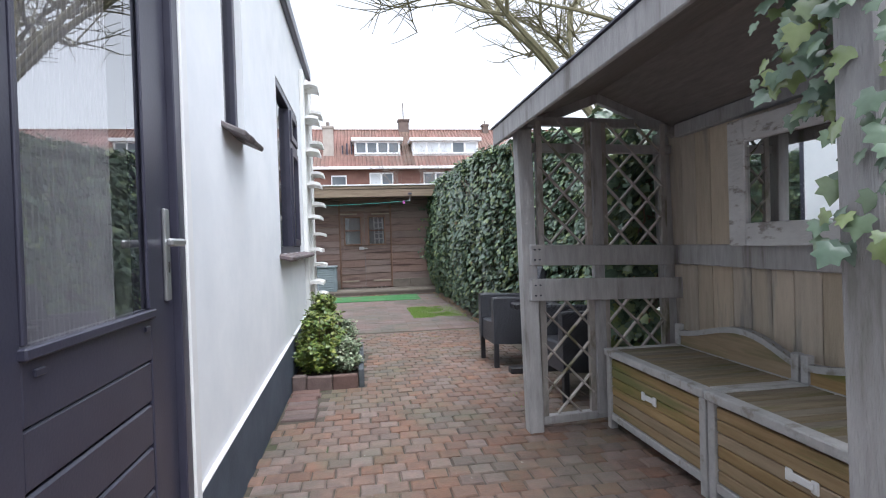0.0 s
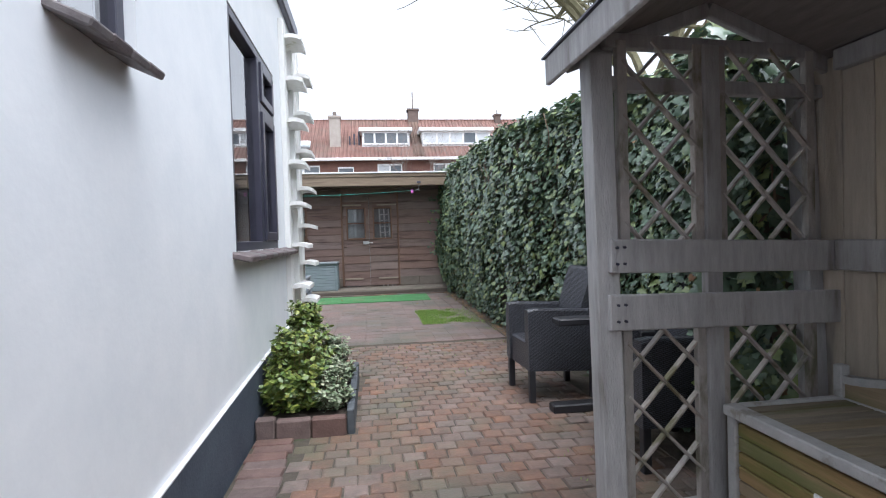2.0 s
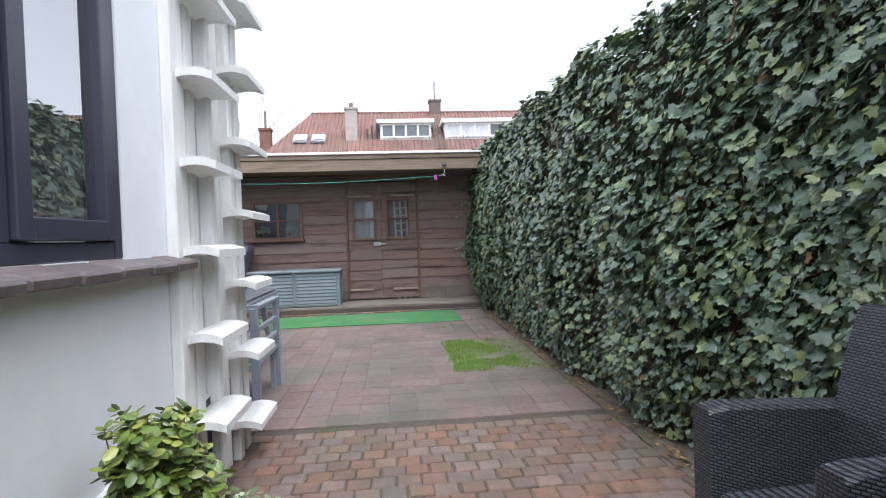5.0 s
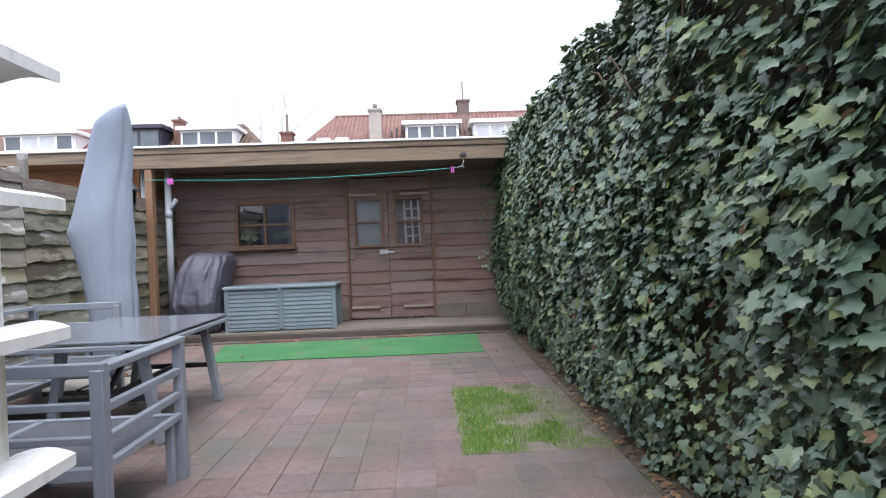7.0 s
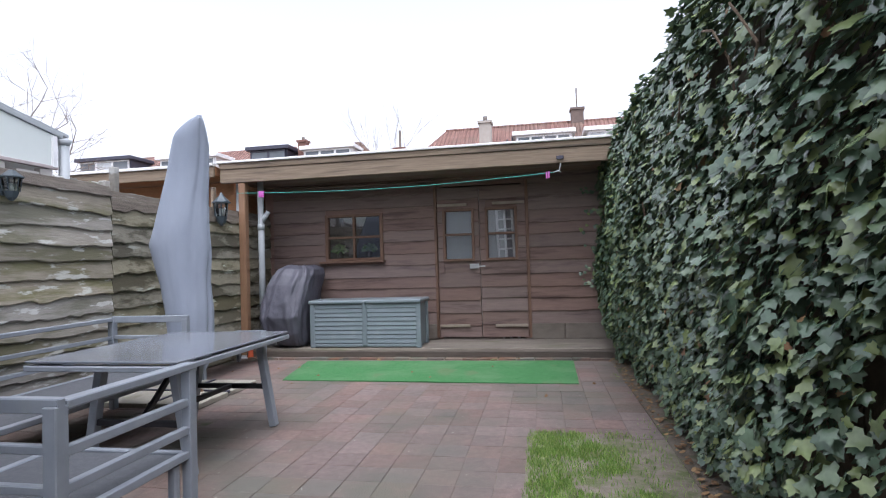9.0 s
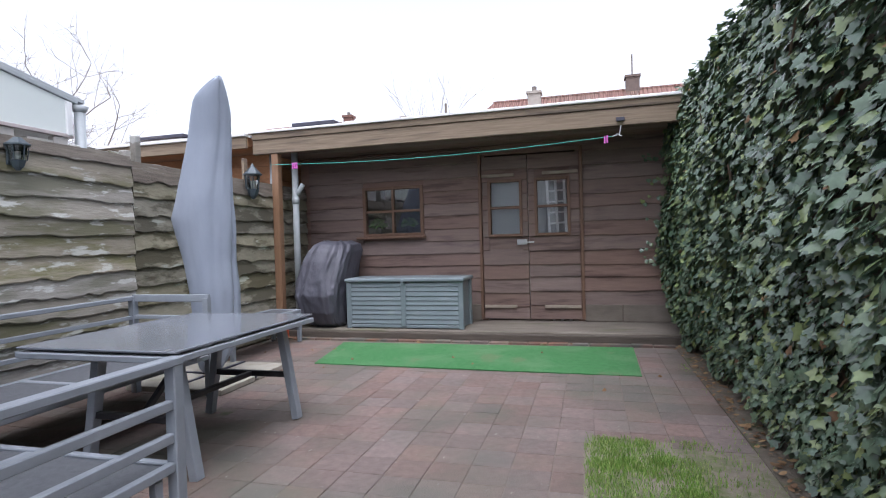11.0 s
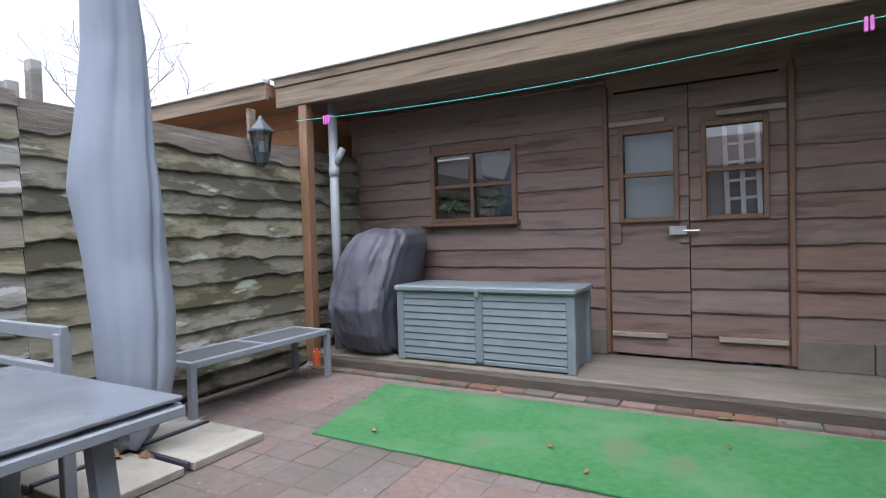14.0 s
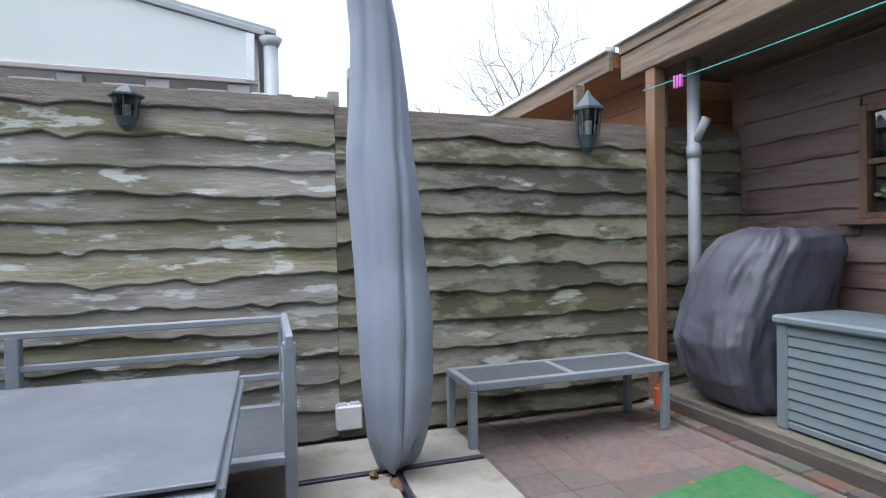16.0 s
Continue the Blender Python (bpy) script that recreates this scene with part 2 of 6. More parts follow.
def bar(bm, a, b, w, h, bev=0.0, up=(0, 0, 1)):
    """A beam of section w x h from a to b."""
    a, b = Vector(a), Vector(b)
    d = b - a
    z = d.normalized()
    u = Vector(up)
    if abs(z.dot(u)) > 0.98:
        u = Vector((0, 1, 0))
    x = u.cross(z).normalized()
    y = z.cross(x)
    r = Matrix((x, y, z)).transposed().to_4x4()
    g = bmesh.ops.create_cube(bm, size=1, matrix=Matrix.Translation((a + b) / 2) @ r @ Matrix.Diagonal((w, h, d.length, 1)))
    if bev:
        ed = {e for v in g["verts"] for e in v.link_edges}
        bmesh.ops.bevel(bm, geom=list(ed), offset=bev, segments=1, affect="EDGES")
    return bm


def rod(bm, a, b, r1, r2=None, seg=12, caps=True):
    """A round bar from a to b."""
    a, b = Vector(a), Vector(b)
    d = b - a
    m = Matrix.Translation((a + b) / 2) @ d.to_track_quat("Z", "Y").to_matrix().to_4x4()
    bmesh.ops.create_cone(bm, cap_ends=caps, segments=seg, radius1=r1, radius2=r1 if r2 is None else r2, depth=d.length, matrix=m)
    return bm


def mesh_of(name, bm, material, smooth=False):
    me = bpy.data.meshes.new(name)
    bm.to_mesh(me)
    bm.free()
    me.materials.append(material)
    if smooth:
        for p in me.polygons:
            p.use_smooth = True
    return me


def part(name, bm, material, parent=None, label="", smooth=False):
    ob = new(name, mesh_of(name, bm, material, smooth))
    if parent:
        ob.parent = parent
    if label:
        ob["label"] = label
    return ob


def pydata(name, verts, faces, material, parent=None, smooth=False):
    me = bpy.data.meshes.new(name)
    me.from_pydata(verts, [], faces)
    me.materials.append(material)
    if smooth:
        for p in me.polygons:
            p.use_smooth = True
    ob = new(name, me)
    if parent:
        ob.parent = parent
    return ob


def thing(name, label, category, group="", at=(0, 0, 0), kind=""):
    ob = new(name)
    ob.location = at
    return tagged(ob, label, category, group, kind)


def B():
    return bmesh.new()


def structure(name, bm, material, label="", category=""):
    return tagged(part(name, bm, material), label, category, kind="structure")


# ---- ground ----
g = B()
box(g, -300, 300, -200, 400, -0.6, -0.030)
structure("ground", g, M_SOIL, "sandy ground under the paving", "ground")

# ---- house with the long white side wall ----
WX = -0.60
HY = 6.87
house = thing("wall_house", "white stuccoed single-storey house extension with a flat roof", "wall", kind="structure")
h = B()
for y0, y1, z0, z1 in ((-4, 0.788, 0, 3.2), (0.788, 1.843, 2.276, 3.2), (1.843, 2.60, 0, 3.2), (2.60, 3.05, 0, 1.72), (2.60, 3.05, 2.75, 3.2),
                       (3.05, 4.235, 0, 3.2), (4.235, 5.60, 0, 1.10), (4.235, 5.60, 2.46, 3.2), (5.60, HY, 0, 3.2)):
    h = B()
    box(h, WX - 0.3, WX, y0, y1, z0, z1)
    part("wall_section", h, M_STUCCO, house)
h = B()
box(h, -4.2, WX - 0.3, HY - 0.3, HY, 0, 3.2)
part("end_wall", h, M_STUCCO, house)
h = B()
box(h, -4.2, WX - 0.3, -4, -3.7, 0, 3.2)
part("rear_wall", h, M_STUCCO, house)
h = B()
box(h, -4.2, -3.9, -3.7, HY - 0.3, 0, 3.2)
part("far_wall", h, M_STUCCO, house)
h = B()
box(h, -4.25, WX + 0.05, -4.05, HY + 0.05, 3.2, 3.33, 0.01)
part("roof", h, M_DARKFRAME, house, "dark flat roof edge")
PL0, PL1 = (1.912, 0.285), (HY + 0.01, 0.455)
for nm, lift, drop, out, mt in (("plinth", 0.0, 1.0, 0.018, M_PLINTH), ("plinth_line", 0.007, 0.0, 0.020, M_WHITEPAINT)):
    vs = []
    for y, z in (PL0, PL1):
        base = -0.03 if drop else z + 0.001
        vs += [(WX - 0.01, y, base), (WX + out, y, base), (WX + out, y, z + lift), (WX - 0.01, y, z + lift)]
    ob = pydata(nm, vs, [(0, 1, 2, 3), (7, 6, 5, 4), (1, 5, 6, 2), (2, 6, 7, 3), (3, 7, 4, 0), (0, 4, 5, 1)], mt, house)
    ob["label"] = "blue-grey painted plinth" if drop else "white paint edge over the plinth"
h = B()
box(h, WX - 0.01, WX + 0.018, -4, 0.788, -0.03, 0.285, 0.004)
part("plinth", h, M_PLINTH, house, "blue-grey painted plinth")
# Added dark floor and wall stand in for the dimness behind the panes.
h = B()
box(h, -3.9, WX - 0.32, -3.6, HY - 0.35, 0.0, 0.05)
part("room_shade_floor", h, M_DARK, house)
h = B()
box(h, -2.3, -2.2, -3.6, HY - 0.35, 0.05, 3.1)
part("room_shade_wall", h, M_DARK, house, "dark plate standing in for the dim room inside")


def frame_rect(bm, axis_x, y0, y1, z0, z1, w, d, bev=0.004):
    """A rectangular frame in the plane x = axis_x (outer face), w wide and d deep."""
    box(bm, axis_x - d, axis_x, y0, y0 + w, z0, z1, bev)
    box(bm, axis_x - d, axis_x, y1 - w, y1, z0, z1, bev)
    box(bm, axis_x - d, axis_x, y0 + w, y1 - w, z0, z0 + w, bev)
    box(bm, axis_x - d, axis_x, y0 + w, y1 - w, z1 - w, z1, bev)


def pane(name, parent, x, y0, y1, z0, z1):
    h = B()
    box(h, x - 0.006, x, y0, y1, z0, z1)
    ob = part(name, h, M_HOUSEGLASS, parent, "clear window glass")
    ob.visible_shadow = False
    outer_gloss(ob, (1, 0, 0))
    return ob


# side window, fixed light and an opening casement with a top light
win = thing("window_2", "anthracite wooden window with a fixed light and a casement", "window", kind="structure")
h = B()
frame_rect(h, WX - 0.005, 4.235, 5.60, 1.10, 2.46, 0.055, 0.09)
box(h, WX - 0.095, WX - 0.003, 5.00, 5.07, 1.155, 2.405, 0.004)
box(h, WX - 0.095, WX - 0.003, 5.07, 5.545, 2.06, 2.12, 0.004)
part("window_frame", h, M_DARKFRAME, win)
for z0, z1 in ((1.16, 2.055), (2.125, 2.40)):
    h = B()
    frame_rect(h, WX + 0.012, 5.075, 5.54, z0, z1, 0.06, 0.05)
    part("casement", h, M_DARKFRAME, win)
    pane("pane", win, WX - 0.02, 5.13, 5.485, z0 + 0.05, z1 - 0.05)
pane("pane", win, WX - 0.045, 4.29, 5.0, 1.155, 2.405)
for i in range(9):
    h = B()
    y0 = 4.15 + i * 0.205
    bar(h, (WX - 0.03, y0 + 0.1, 1.088 - 0.003 * (i % 2)), (WX + 0.10, y0 + 0.1, 1.058 - 0.003 * (i % 2)), 0.2, 0.036, 0.008)
    part("sill_tile", h, M_SILL, win)

win = thing("window_1", "narrow anthracite window over a sloping brown tile sill", "window", kind="structure")
h = B()
frame_rect(h, WX - 0.035, 2.60, 3.05, 1.72, 2.75, 0.055, 0.07)
part("window_frame", h, M_DARKFRAME, win)
pane("pane", win, WX - 0.06, 2.655, 2.995, 1.775, 2.695)
for i in range(4):
    h = B()
    y0 = 2.535 + i * 0.112
    bar(h, (WX - 0.09, y0 + 0.054, 1.755 + 0.004 * (i % 2)), (WX + 0.105, y0 + 0.054, 1.668 + 0.003 * (i % 2)), 0.109, 0.025, 0.005)
    part("sill_tile", h, M_SILL, win)

# garden door
door = thing("door_1", "closed anthracite half-glazed garden door with grooved panels", "door", kind="structure")
DX = WX - 0.02
h = B()
box(h, DX - 0.1, WX + 0.004, 1.90, 1.965, -0.075, 2.35, 0.004)
box(h, DX - 0.1, WX + 0.004, 0.84, 0.925, -0.075, 2.35, 0.004)
box(h, DX - 0.1, WX + 0.004, 0.925, 1.90, 2.27, 2.35, 0.004)
part("door_frame", h, M_DARKFRAME, door)
h = B()
box(h, WX - 0.02, WX + 0.012, 1.966, 2.03, -0.075, 2.38, 0.004)
part("door_trim", h, M_WHITEPAINT, door, "white painted trim")
h = B()
box(h, DX - 0.05, DX, 0.93, 1.085, 0.06, 2.265, 0.003)
box(h, DX - 0.05, DX, 1.70, 1.895, 0.06, 2.265, 0.003)
box(h, DX - 0.05, DX, 1.085, 1.70, 2.12, 2.265, 0.003)
box(h, DX - 0.05, DX, 1.085, 1.70, 0.83, 0.968, 0.003)
for i in range(6):
    z1 = 0.826 - i * 0.126
    box(h, DX - 0.045, DX - 0.003, 1.085, 1.70, max(z1 - 0.12, 0.06), z1, 0.006)
box(h, DX - 0.05, DX - 0.02, 1.085, 1.70, 0.06, 0.83)
part("door_leaf", h, M_DARKFRAME, door)
pane("pane", door, DX - 0.008, 1.085, 1.70, 0.968, 2.12).data.materials[0] = M_DOORGLASS
h = B()
box(h, DX - 0.006, DX + 0.016, 1.075, 1.71, 0.955, 0.98, 0.004)
part("glazing_bead", h, M_DARKFRAME, door, "raised lower glazing bead")
for y0, y1 in ((1.087, 1.103), (1.682, 1.70)):
    h = B()
    box(h, DX - 0.006, DX + 0.004, y0, y1, 0.982, 2.118, 0.003)
    part("glazing_bead", h, M_DARKFRAME, door)
M_STEEL = mat("brushed_aluminium", (0.45, 0.46, 0.47), (0.55, 0.56, 0.57), 8, 0.35, 0.03, 90, metal=0.8)
h = B()
box(h, DX, DX + 0.012, 1.812, 1.852, 0.99, 1.285, 0.004)
hd = part("door_handle", h, M_STEEL, door, "brushed aluminium door plate")
h = B()
rod(h, (DX + 0.01, 1.832, 1.175), (DX + 0.06, 1.832, 1.175), 0.011)
bar(h, (DX + 0.055, 1.842, 1.175), (DX + 0.055, 1.712, 1.175), 0.02, 0.024, 0.006)
part("lever", h, M_STEEL, hd)
h = B()
box(h, DX + 0.011, DX + 0.014, 1.827, 1.837, 1.08, 1.115)
part("keyhole", h, M_DARK, hd)
for y in (1.12, 1.65):
    h = B()
    box(h, DX - 0.002, DX + 0.006, y, y + 0.035, 0.918, 0.933, 0.002)
    part("vent_plug", h, M_DARKFRAME, door)
h = B()
box(h, DX - 0.12, DX + 0.06, 0.93, 1.90, -0.095, 0.055, 0.006)
part("threshold", h, M_SILL, door)
STANDARD = Matrix.Translation((0, 0, 1.15)) @ Matrix.Diagonal((0.938, 0.938, 0.938, 1)) @ Matrix.Translation((0, 0, -1.15))
door.matrix_basis = STANDARD
M_BLIND = mat("pale_blind_cloth", (0.68, 0.64, 0.70), (0.78, 0.74, 0.80), 6, 0.8, 0.1, 80)
M_BLINDBACK = mat("mauve_blind_cloth", (0.10, 0.085, 0.11), (0.15, 0.13, 0.16), 6, 0.85, 0.1, 80)
blind = thing("vertical_blind", "mauve pleated blind drawn over most of the door glass", "blind", at=(0, 0, 0))
h = B()
box(h, DX - 0.085, DX - 0.06, 0.95, 1.69, 2.14, 2.165)
part("rail", h, M_WHITEPAINT, blind)
h = B()
box(h, DX - 0.084, DX - 0.08, 0.95, 1.64, 0.70, 2.14)
part("cloth", h, M_BLINDBACK, blind, "mauve cloth")
for i in range(32):
    h = B()
    y = 0.962 + i * 0.0213 + 0.002 * math.sin(i * 2.3)
    box(h, DX - 0.08, DX - 0.066, y - 0.003 - 0.001 * (i % 3), y + 0.003, 0.70, 2.14)
    part("slat", h, M_BLIND, blind)

blind.matrix_basis = STANDARD

# ---- white rack with curved slats against the end of the house wall ----
M_RACK = mat("white_painted_board", (0.70, 0.70, 0.68), (0.80, 0.80, 0.78), 5, 0.6, 0.2, 50, stretch=(4, 4, 1), stain=(0.46, 0.46, 0.36), stain_scale=2.2, stain_at=0.6, stain_w=0.15)
rack = thing("slatted_rack", "white painted wall rack of curved slats with green algae stains", "rack")
for y0, y1, dx in ((5.93, 6.06, 0.045), (6.13, 6.21, 0.03), (6.30, 6.36, 0.06), (6.45, 6.56, 0.03), (6.61, 6.68, 0.06), (6.76, 6.85, 0.05)):
    h = B()
    box(h, WX - 0.0, WX + dx, y0, y1, 0.0, 3.05, 0.006)
    part("upright", h, M_RACK, rack)


def rack_slat(y0, y1, z, tip):
    n = 7
    vs, fs = [], []
    for y in (y0, y1):
        for i in range(n):
            f = i / (n - 1)
            x = WX + 0.02 + f * 0.165
            zz = z + 0.022 * math.sin(math.pi * f * 0.9) - tip * f
            vs += [(x, y, zz), (x, y, zz - 0.034)]
    m = 2 * n
    for i in range(n - 1):
        a = 2 * i
        fs += [(a, a + 2, a + 2 + m, a + m), (a + 1, a + 1 + m, a + 3 + m, a + 3), (a, a + 1, a + 3, a + 2), (a + m, a + 2 + m, a + 3 + m, a + 1 + m)]
    fs += [(0, m, m + 1, 1), (m - 2, m - 1, 2 * m - 1, 2 * m - 2)]
    pydata("slat", vs, fs, M_RACK, rack)


for k in range(8):
    rack_slat(5.98, 6.37, 0.40 + k * 0.36, 0.010)
for k in range(8):
    rack_slat(6.54, 6.91, 0.215 + k * 0.362, 0.012)

# ---- shed ----
SY = 13.03
shed = thing("wall_shed", "brown timber shed with waney-edge boards and an open porch roof", "shed", kind="structure")


def waney(length, height, seed, thick=0.026, wave=0.018, nx=None):
    """Mesh of one board with a wavering lower edge: along +x from 0, facing -y, lower edge near z = 0."""
    rnd = random.Random(seed)
    nx = nx or max(4, int(length / 0.045))
    ph, a1 = rnd.uniform(0, 50), wave * rnd.uniform(0.6, 1.3)
    vs, fs = [], []
    for i in range(nx + 1):
        x = length * i / nx
        w = a1 * (noise.noise((x * 1.3 + ph, ph, 0)) * 0.55 + 0.55 * noise.noise((x * 5.5 + ph, 3, ph)) + 0.3 * noise.noise((x * 14 + ph, 8, ph)))
        knot = max(0, noise.noise((x * 3.3 + ph * 2, 9, 1)) - 0.45) * wave * 3
        lo = w - knot
        t = 0.004 * noise.noise((x * 4, ph, 5))
        vs += [(x, 0.0, height), (x, -0.006 + t * 0.3, height), (x, -thick * 0.7 + t, height * 0.45), (x, -thick + t, lo + 0.008), (x, -thick + 0.005 + t, lo), (x, 0.0, lo)]
    for i in range(nx):
        a = 6 * i
        for j in range(5):
            fs.append((a + j, a + j + 6, a + j + 7, a + j + 1))
    fs += [tuple(range(5, -1, -1)), tuple(range(6 * nx, 6 * nx + 6))]
    return vs, fs


board_seed = [0]


def boards(parent, name, x0, x1, z0, z1, y, step, material, skip=None, turn=0, wave=0.016, top_material=None):
    """Rows of overlapping boards from z0 up to z1; skip is an opening (xa, xb, za, zb)."""
    z, row = z0, 0
    while z < z1 - 0.03:
        top = min(z + step + 0.03, z1)
        spans = [(x0, x1)]
        if skip and top > skip[2] + 0.02 and z < skip[3] - 0.03:
            spans = [(x0, skip[0]), (skip[1], x1)]
        for a, b in spans:
            board_seed[0] += 1
            vs, fs = waney(b - a, top - z, board_seed[0], thick=0.036 if turn else 0.026, wave=wave)
            ob = pydata(name, vs, fs, top_material if top_material and z + step * 1.1 >= z1 - 0.03 else material, parent)
            if turn:
                ob.location, ob.rotation_euler = (y, a, z), (0.0, 0, radians(90))
            else:
                ob.location = (a, y, z)
        z += step * random.uniform(0.9, 1.1)
        row += 1


h = B()
for x0, x1, z0, z1 in ((-2.95, -2.01, 0, 2.3), (-2.01, -1.25, 0, 1.20), (-2.01, -1.25, 1.80, 2.3), (-1.25, -0.42, 0, 2.3), (0.66, 1.95, 0, 2.3), (-0.42, 0.66, 2.14, 2.3)):
    box(h, x0, x1, SY + 0.005, SY + 0.06, z0, z1)
part("backing", h, M_SHED, shed)
h = B()
box(h, -2.95, 1.95, 15.9, 16, 0, 2.3)
box(h, -2.95, -2.9, SY + 0.06, 15.9, 0, 2.3)
box(h, 1.9, 1.95, SY + 0.06, 15.9, 0, 2.3)
part("back_walls", h, M_SHED, shed)
boards(shed, "board", -2.82, -0.485, 0.30, 2.26, SY + 0.004, 0.158, M_SHED, skip=(-2.05, -1.215, 1.16, 1.84))
boards(shed, "board", 0.735, 1.9, 0.30, 2.26, SY + 0.004, 0.158, M_SHED)
h = B()
box(h, -2.82, -0.49, SY - 0.03, SY + 0.004, 0.11, 0.31, 0.006)
part("base_board", h, M_DECK, shed, "greyed base board")
for x0, x1 in ((0.74, 1.16), (1.165, 1.9)):
    h = B()
    box(h, x0, x1, SY - 0.03, SY + 0.004, 0.11, 0.31, 0.006)
    part("base_board", h, M_DECK, shed, "greyed base board")
# fascia, roof edge and underside
h = B()
box(h, -3.12, 1.80, 12.20, 12.25, 2.22, 2.395, 0.006)
part("fascia", h, M_BEAM, shed, "weathered wooden fascia board")
h = B()
box(h, -3.12, 1.80, 12.185, 12.25, 2.398, 2.47, 0.005)
part("upper_fascia", h, M_BEAM, shed)
M_TRIM = mat("white_roof_edge", (0.66, 0.66, 0.65), (0.76, 0.76, 0.75), 3, 0.5, 0.05, 40, stain=(0.45, 0.44, 0.42), stain_scale=3, stain_at=0.62)
for x0, x1 in ((-3.16, -0.6), (-0.597, 1.84)):
    h = B()
    box(h, x0, x1, 12.16, 12.30, 2.472, 2.50, 0.004)
    part("roof_trim", h, M_TRIM, shed, "white roof edge trim")
h = B()
box(h, -3.12, 1.80, 12.25, 16, 2.28, 2.47)
part("roof", h, M_SHED, shed)
for i in range(5):
    h = B()
    y0 = 12.25 + i * 0.16
    box(h, -2.95, 1.80, y0, y0 + 0.156, 2.262, 2.28, 0.003)
    part("soffit_board", h, M_SHED, shed)
h = B()
box(h, -2.875, -2.785, 12.21, 12.30, 0.03, 2.22, 0.006)
part("post", h, M_POST, shed, "orange-brown porch post")
h = B()
box(h, -2.87, -2.79, 12.215, 12.295, 0.0, 0.03)
box(h, -2.90, -2.76, 12.19, 12.32, -0.03, 0.006)
part("post_foot", h, M_ZINC, shed, "galvanised post foot")

# double doors of the shed
sdoor = thing("door_2", "closed brown double shed door with two small windows", "door", kind="structure")
M_STRAP = mat("grey_hinge_strap", (0.26, 0.22, 0.17), (0.34, 0.29, 0.23), 8, 0.7, 0.2, 50)
for x0, x1, wx0, wx1 in ((-0.455, 0.098, -0.352, 0.0), (0.106, 0.70, 0.215, 0.565)):
    leaf = new("door_leaf")
    leaf.parent = sdoor
    h = B()
    for a, b, c, d in ((x0, wx0, 0.13, 2.12), (wx1, x1, 0.13, 2.12), (wx0, wx1, 0.13, 1.17), (wx0, wx1, 1.80, 2.12)):
        box(h, a, b, SY + 0.004, SY + 0.04, c, d)
    part("core", h, M_SHED, leaf)
    boards(leaf, "board", x0, x1, 0.13, 2.12, SY + 0.002, 0.165, M_SHED, skip=(wx0 - 0.03, wx1 + 0.03, 1.13, 1.83), wave=0.012)
    h = B()
    for a, b, c, d in ((wx0 - 0.035, wx0, 1.135, 1.835), (wx1, wx1 + 0.035, 1.135, 1.835), (wx0, wx1, 1.135, 1.17), (wx0, wx1, 1.80, 1.835), (wx0, wx1, 1.475, 1.505)):
        box(h, a, b, SY - 0.035, SY + 0.03, c, d, 0.004)
    part("window_frame", h, M_SHEDTRIM, leaf)
    h = B()
    box(h, wx0, wx1, SY + 0.005, SY + 0.010, 1.17, 1.80)
    p = part("pane", h, M_GLASS, leaf, "clear window glass")
    outer_gloss(p, (0, -1, 0))
    p.visible_shadow = False
    for z in (0.285, 1.885):
        h = B()
        hinge = x0 if x0 < 0 else x1
        end = hinge + (0.40 if x0 < 0 else -0.42)
        box(h, min(hinge, end), max(hinge, end), SY - 0.045, SY - 0.022, z - 0.018, z + 0.018, 0.004)
        part("hinge_strap", h, M_STRAP, leaf, "pale wooden strap")
for x in (-0.50, 0.712):
    h = B()
    box(h, x, x + 0.035, SY - 0.04, SY + 0.01, 0.13, 2.18, 0.004)
    part("jamb", h, M_SHEDTRIM, sdoor)
h = B()
box(h, -0.035, 0.085, SY - 0.05, SY - 0.022, 1.035, 1.10, 0.003)
lk = part("lock", h, M_STEEL, sdoor, "galvanised hasp lock")
h = B()
rod(h, (0.06, SY - 0.055, 1.062), (0.17, SY - 0.055, 1.062), 0.008, seg=8)
part("bolt", h, M_STEEL, lk)
# Added panels behind the door panes, coloured like the reflections in the glass.
M_PALE = mat("pale_reflection_grey", (0.50, 0.53, 0.55), (0.60, 0.62, 0.63), 2, 0.8, 0.05, 30)
h = B()
box(h, -0.44, 0.10, SY + 0.13, SY + 0.15, 0.11, 2.1)
tagged(part("pane_reflection_panel", h, M_PALE), "pale grey panel added for the reflection in the left door pane", "panel")
h = B()
box(h, 0.106, 0.69, SY + 0.17, SY + 0.19, 0.11, 2.1)
tagged(part("pane_reflection_panel", h, M_ZINC), "darker grey panel added for the reflection in the right door pane", "panel")
# White bars and rungs stand in for the slatted rack mirrored in the pane.
M_REFLECTWHITE = mat("reflection_white", (0.84, 0.85, 0.86), (0.88, 0.89, 0.9), 6, 0.5, 0.05, 80)
ladder = thing("ladder", "white ladder shape added for the rack's reflection in the door pane", "ladder")
for dx in (0.0, 0.10, 0.20):
    h = B()
    bar(h, (0.375 + dx, SY + 0.05, 0.11), (0.325 + dx, SY + 0.035, 2.0), 0.032, 0.03, 0.003)
    part("rail", h, M_REFLECTWHITE, ladder)
for i in range(13):
    h = B()
    bar(h, (0.35, SY + 0.06, 0.24 + i * 0.13), (0.555, SY + 0.06, 0.25 + i * 0.13), 0.02, 0.022, 0.003)
    part("rung", h, M_REFLECTWHITE, ladder)

# shed window with sill
swin = thing("window_3", "brown four-pane shed window with a wooden sill", "window", kind="structure")
h = B()
for a, b, c, d in ((-2.045, -2.0, 1.19, 1.83), (-1.26, -1.215, 1.19, 1.83), (-2.0, -1.26, 1.19, 1.225), (-2.0, -1.26, 1.79, 1.83)):
    box(h, a, b, SY - 0.035, SY + 0.03, c, d, 0.004)
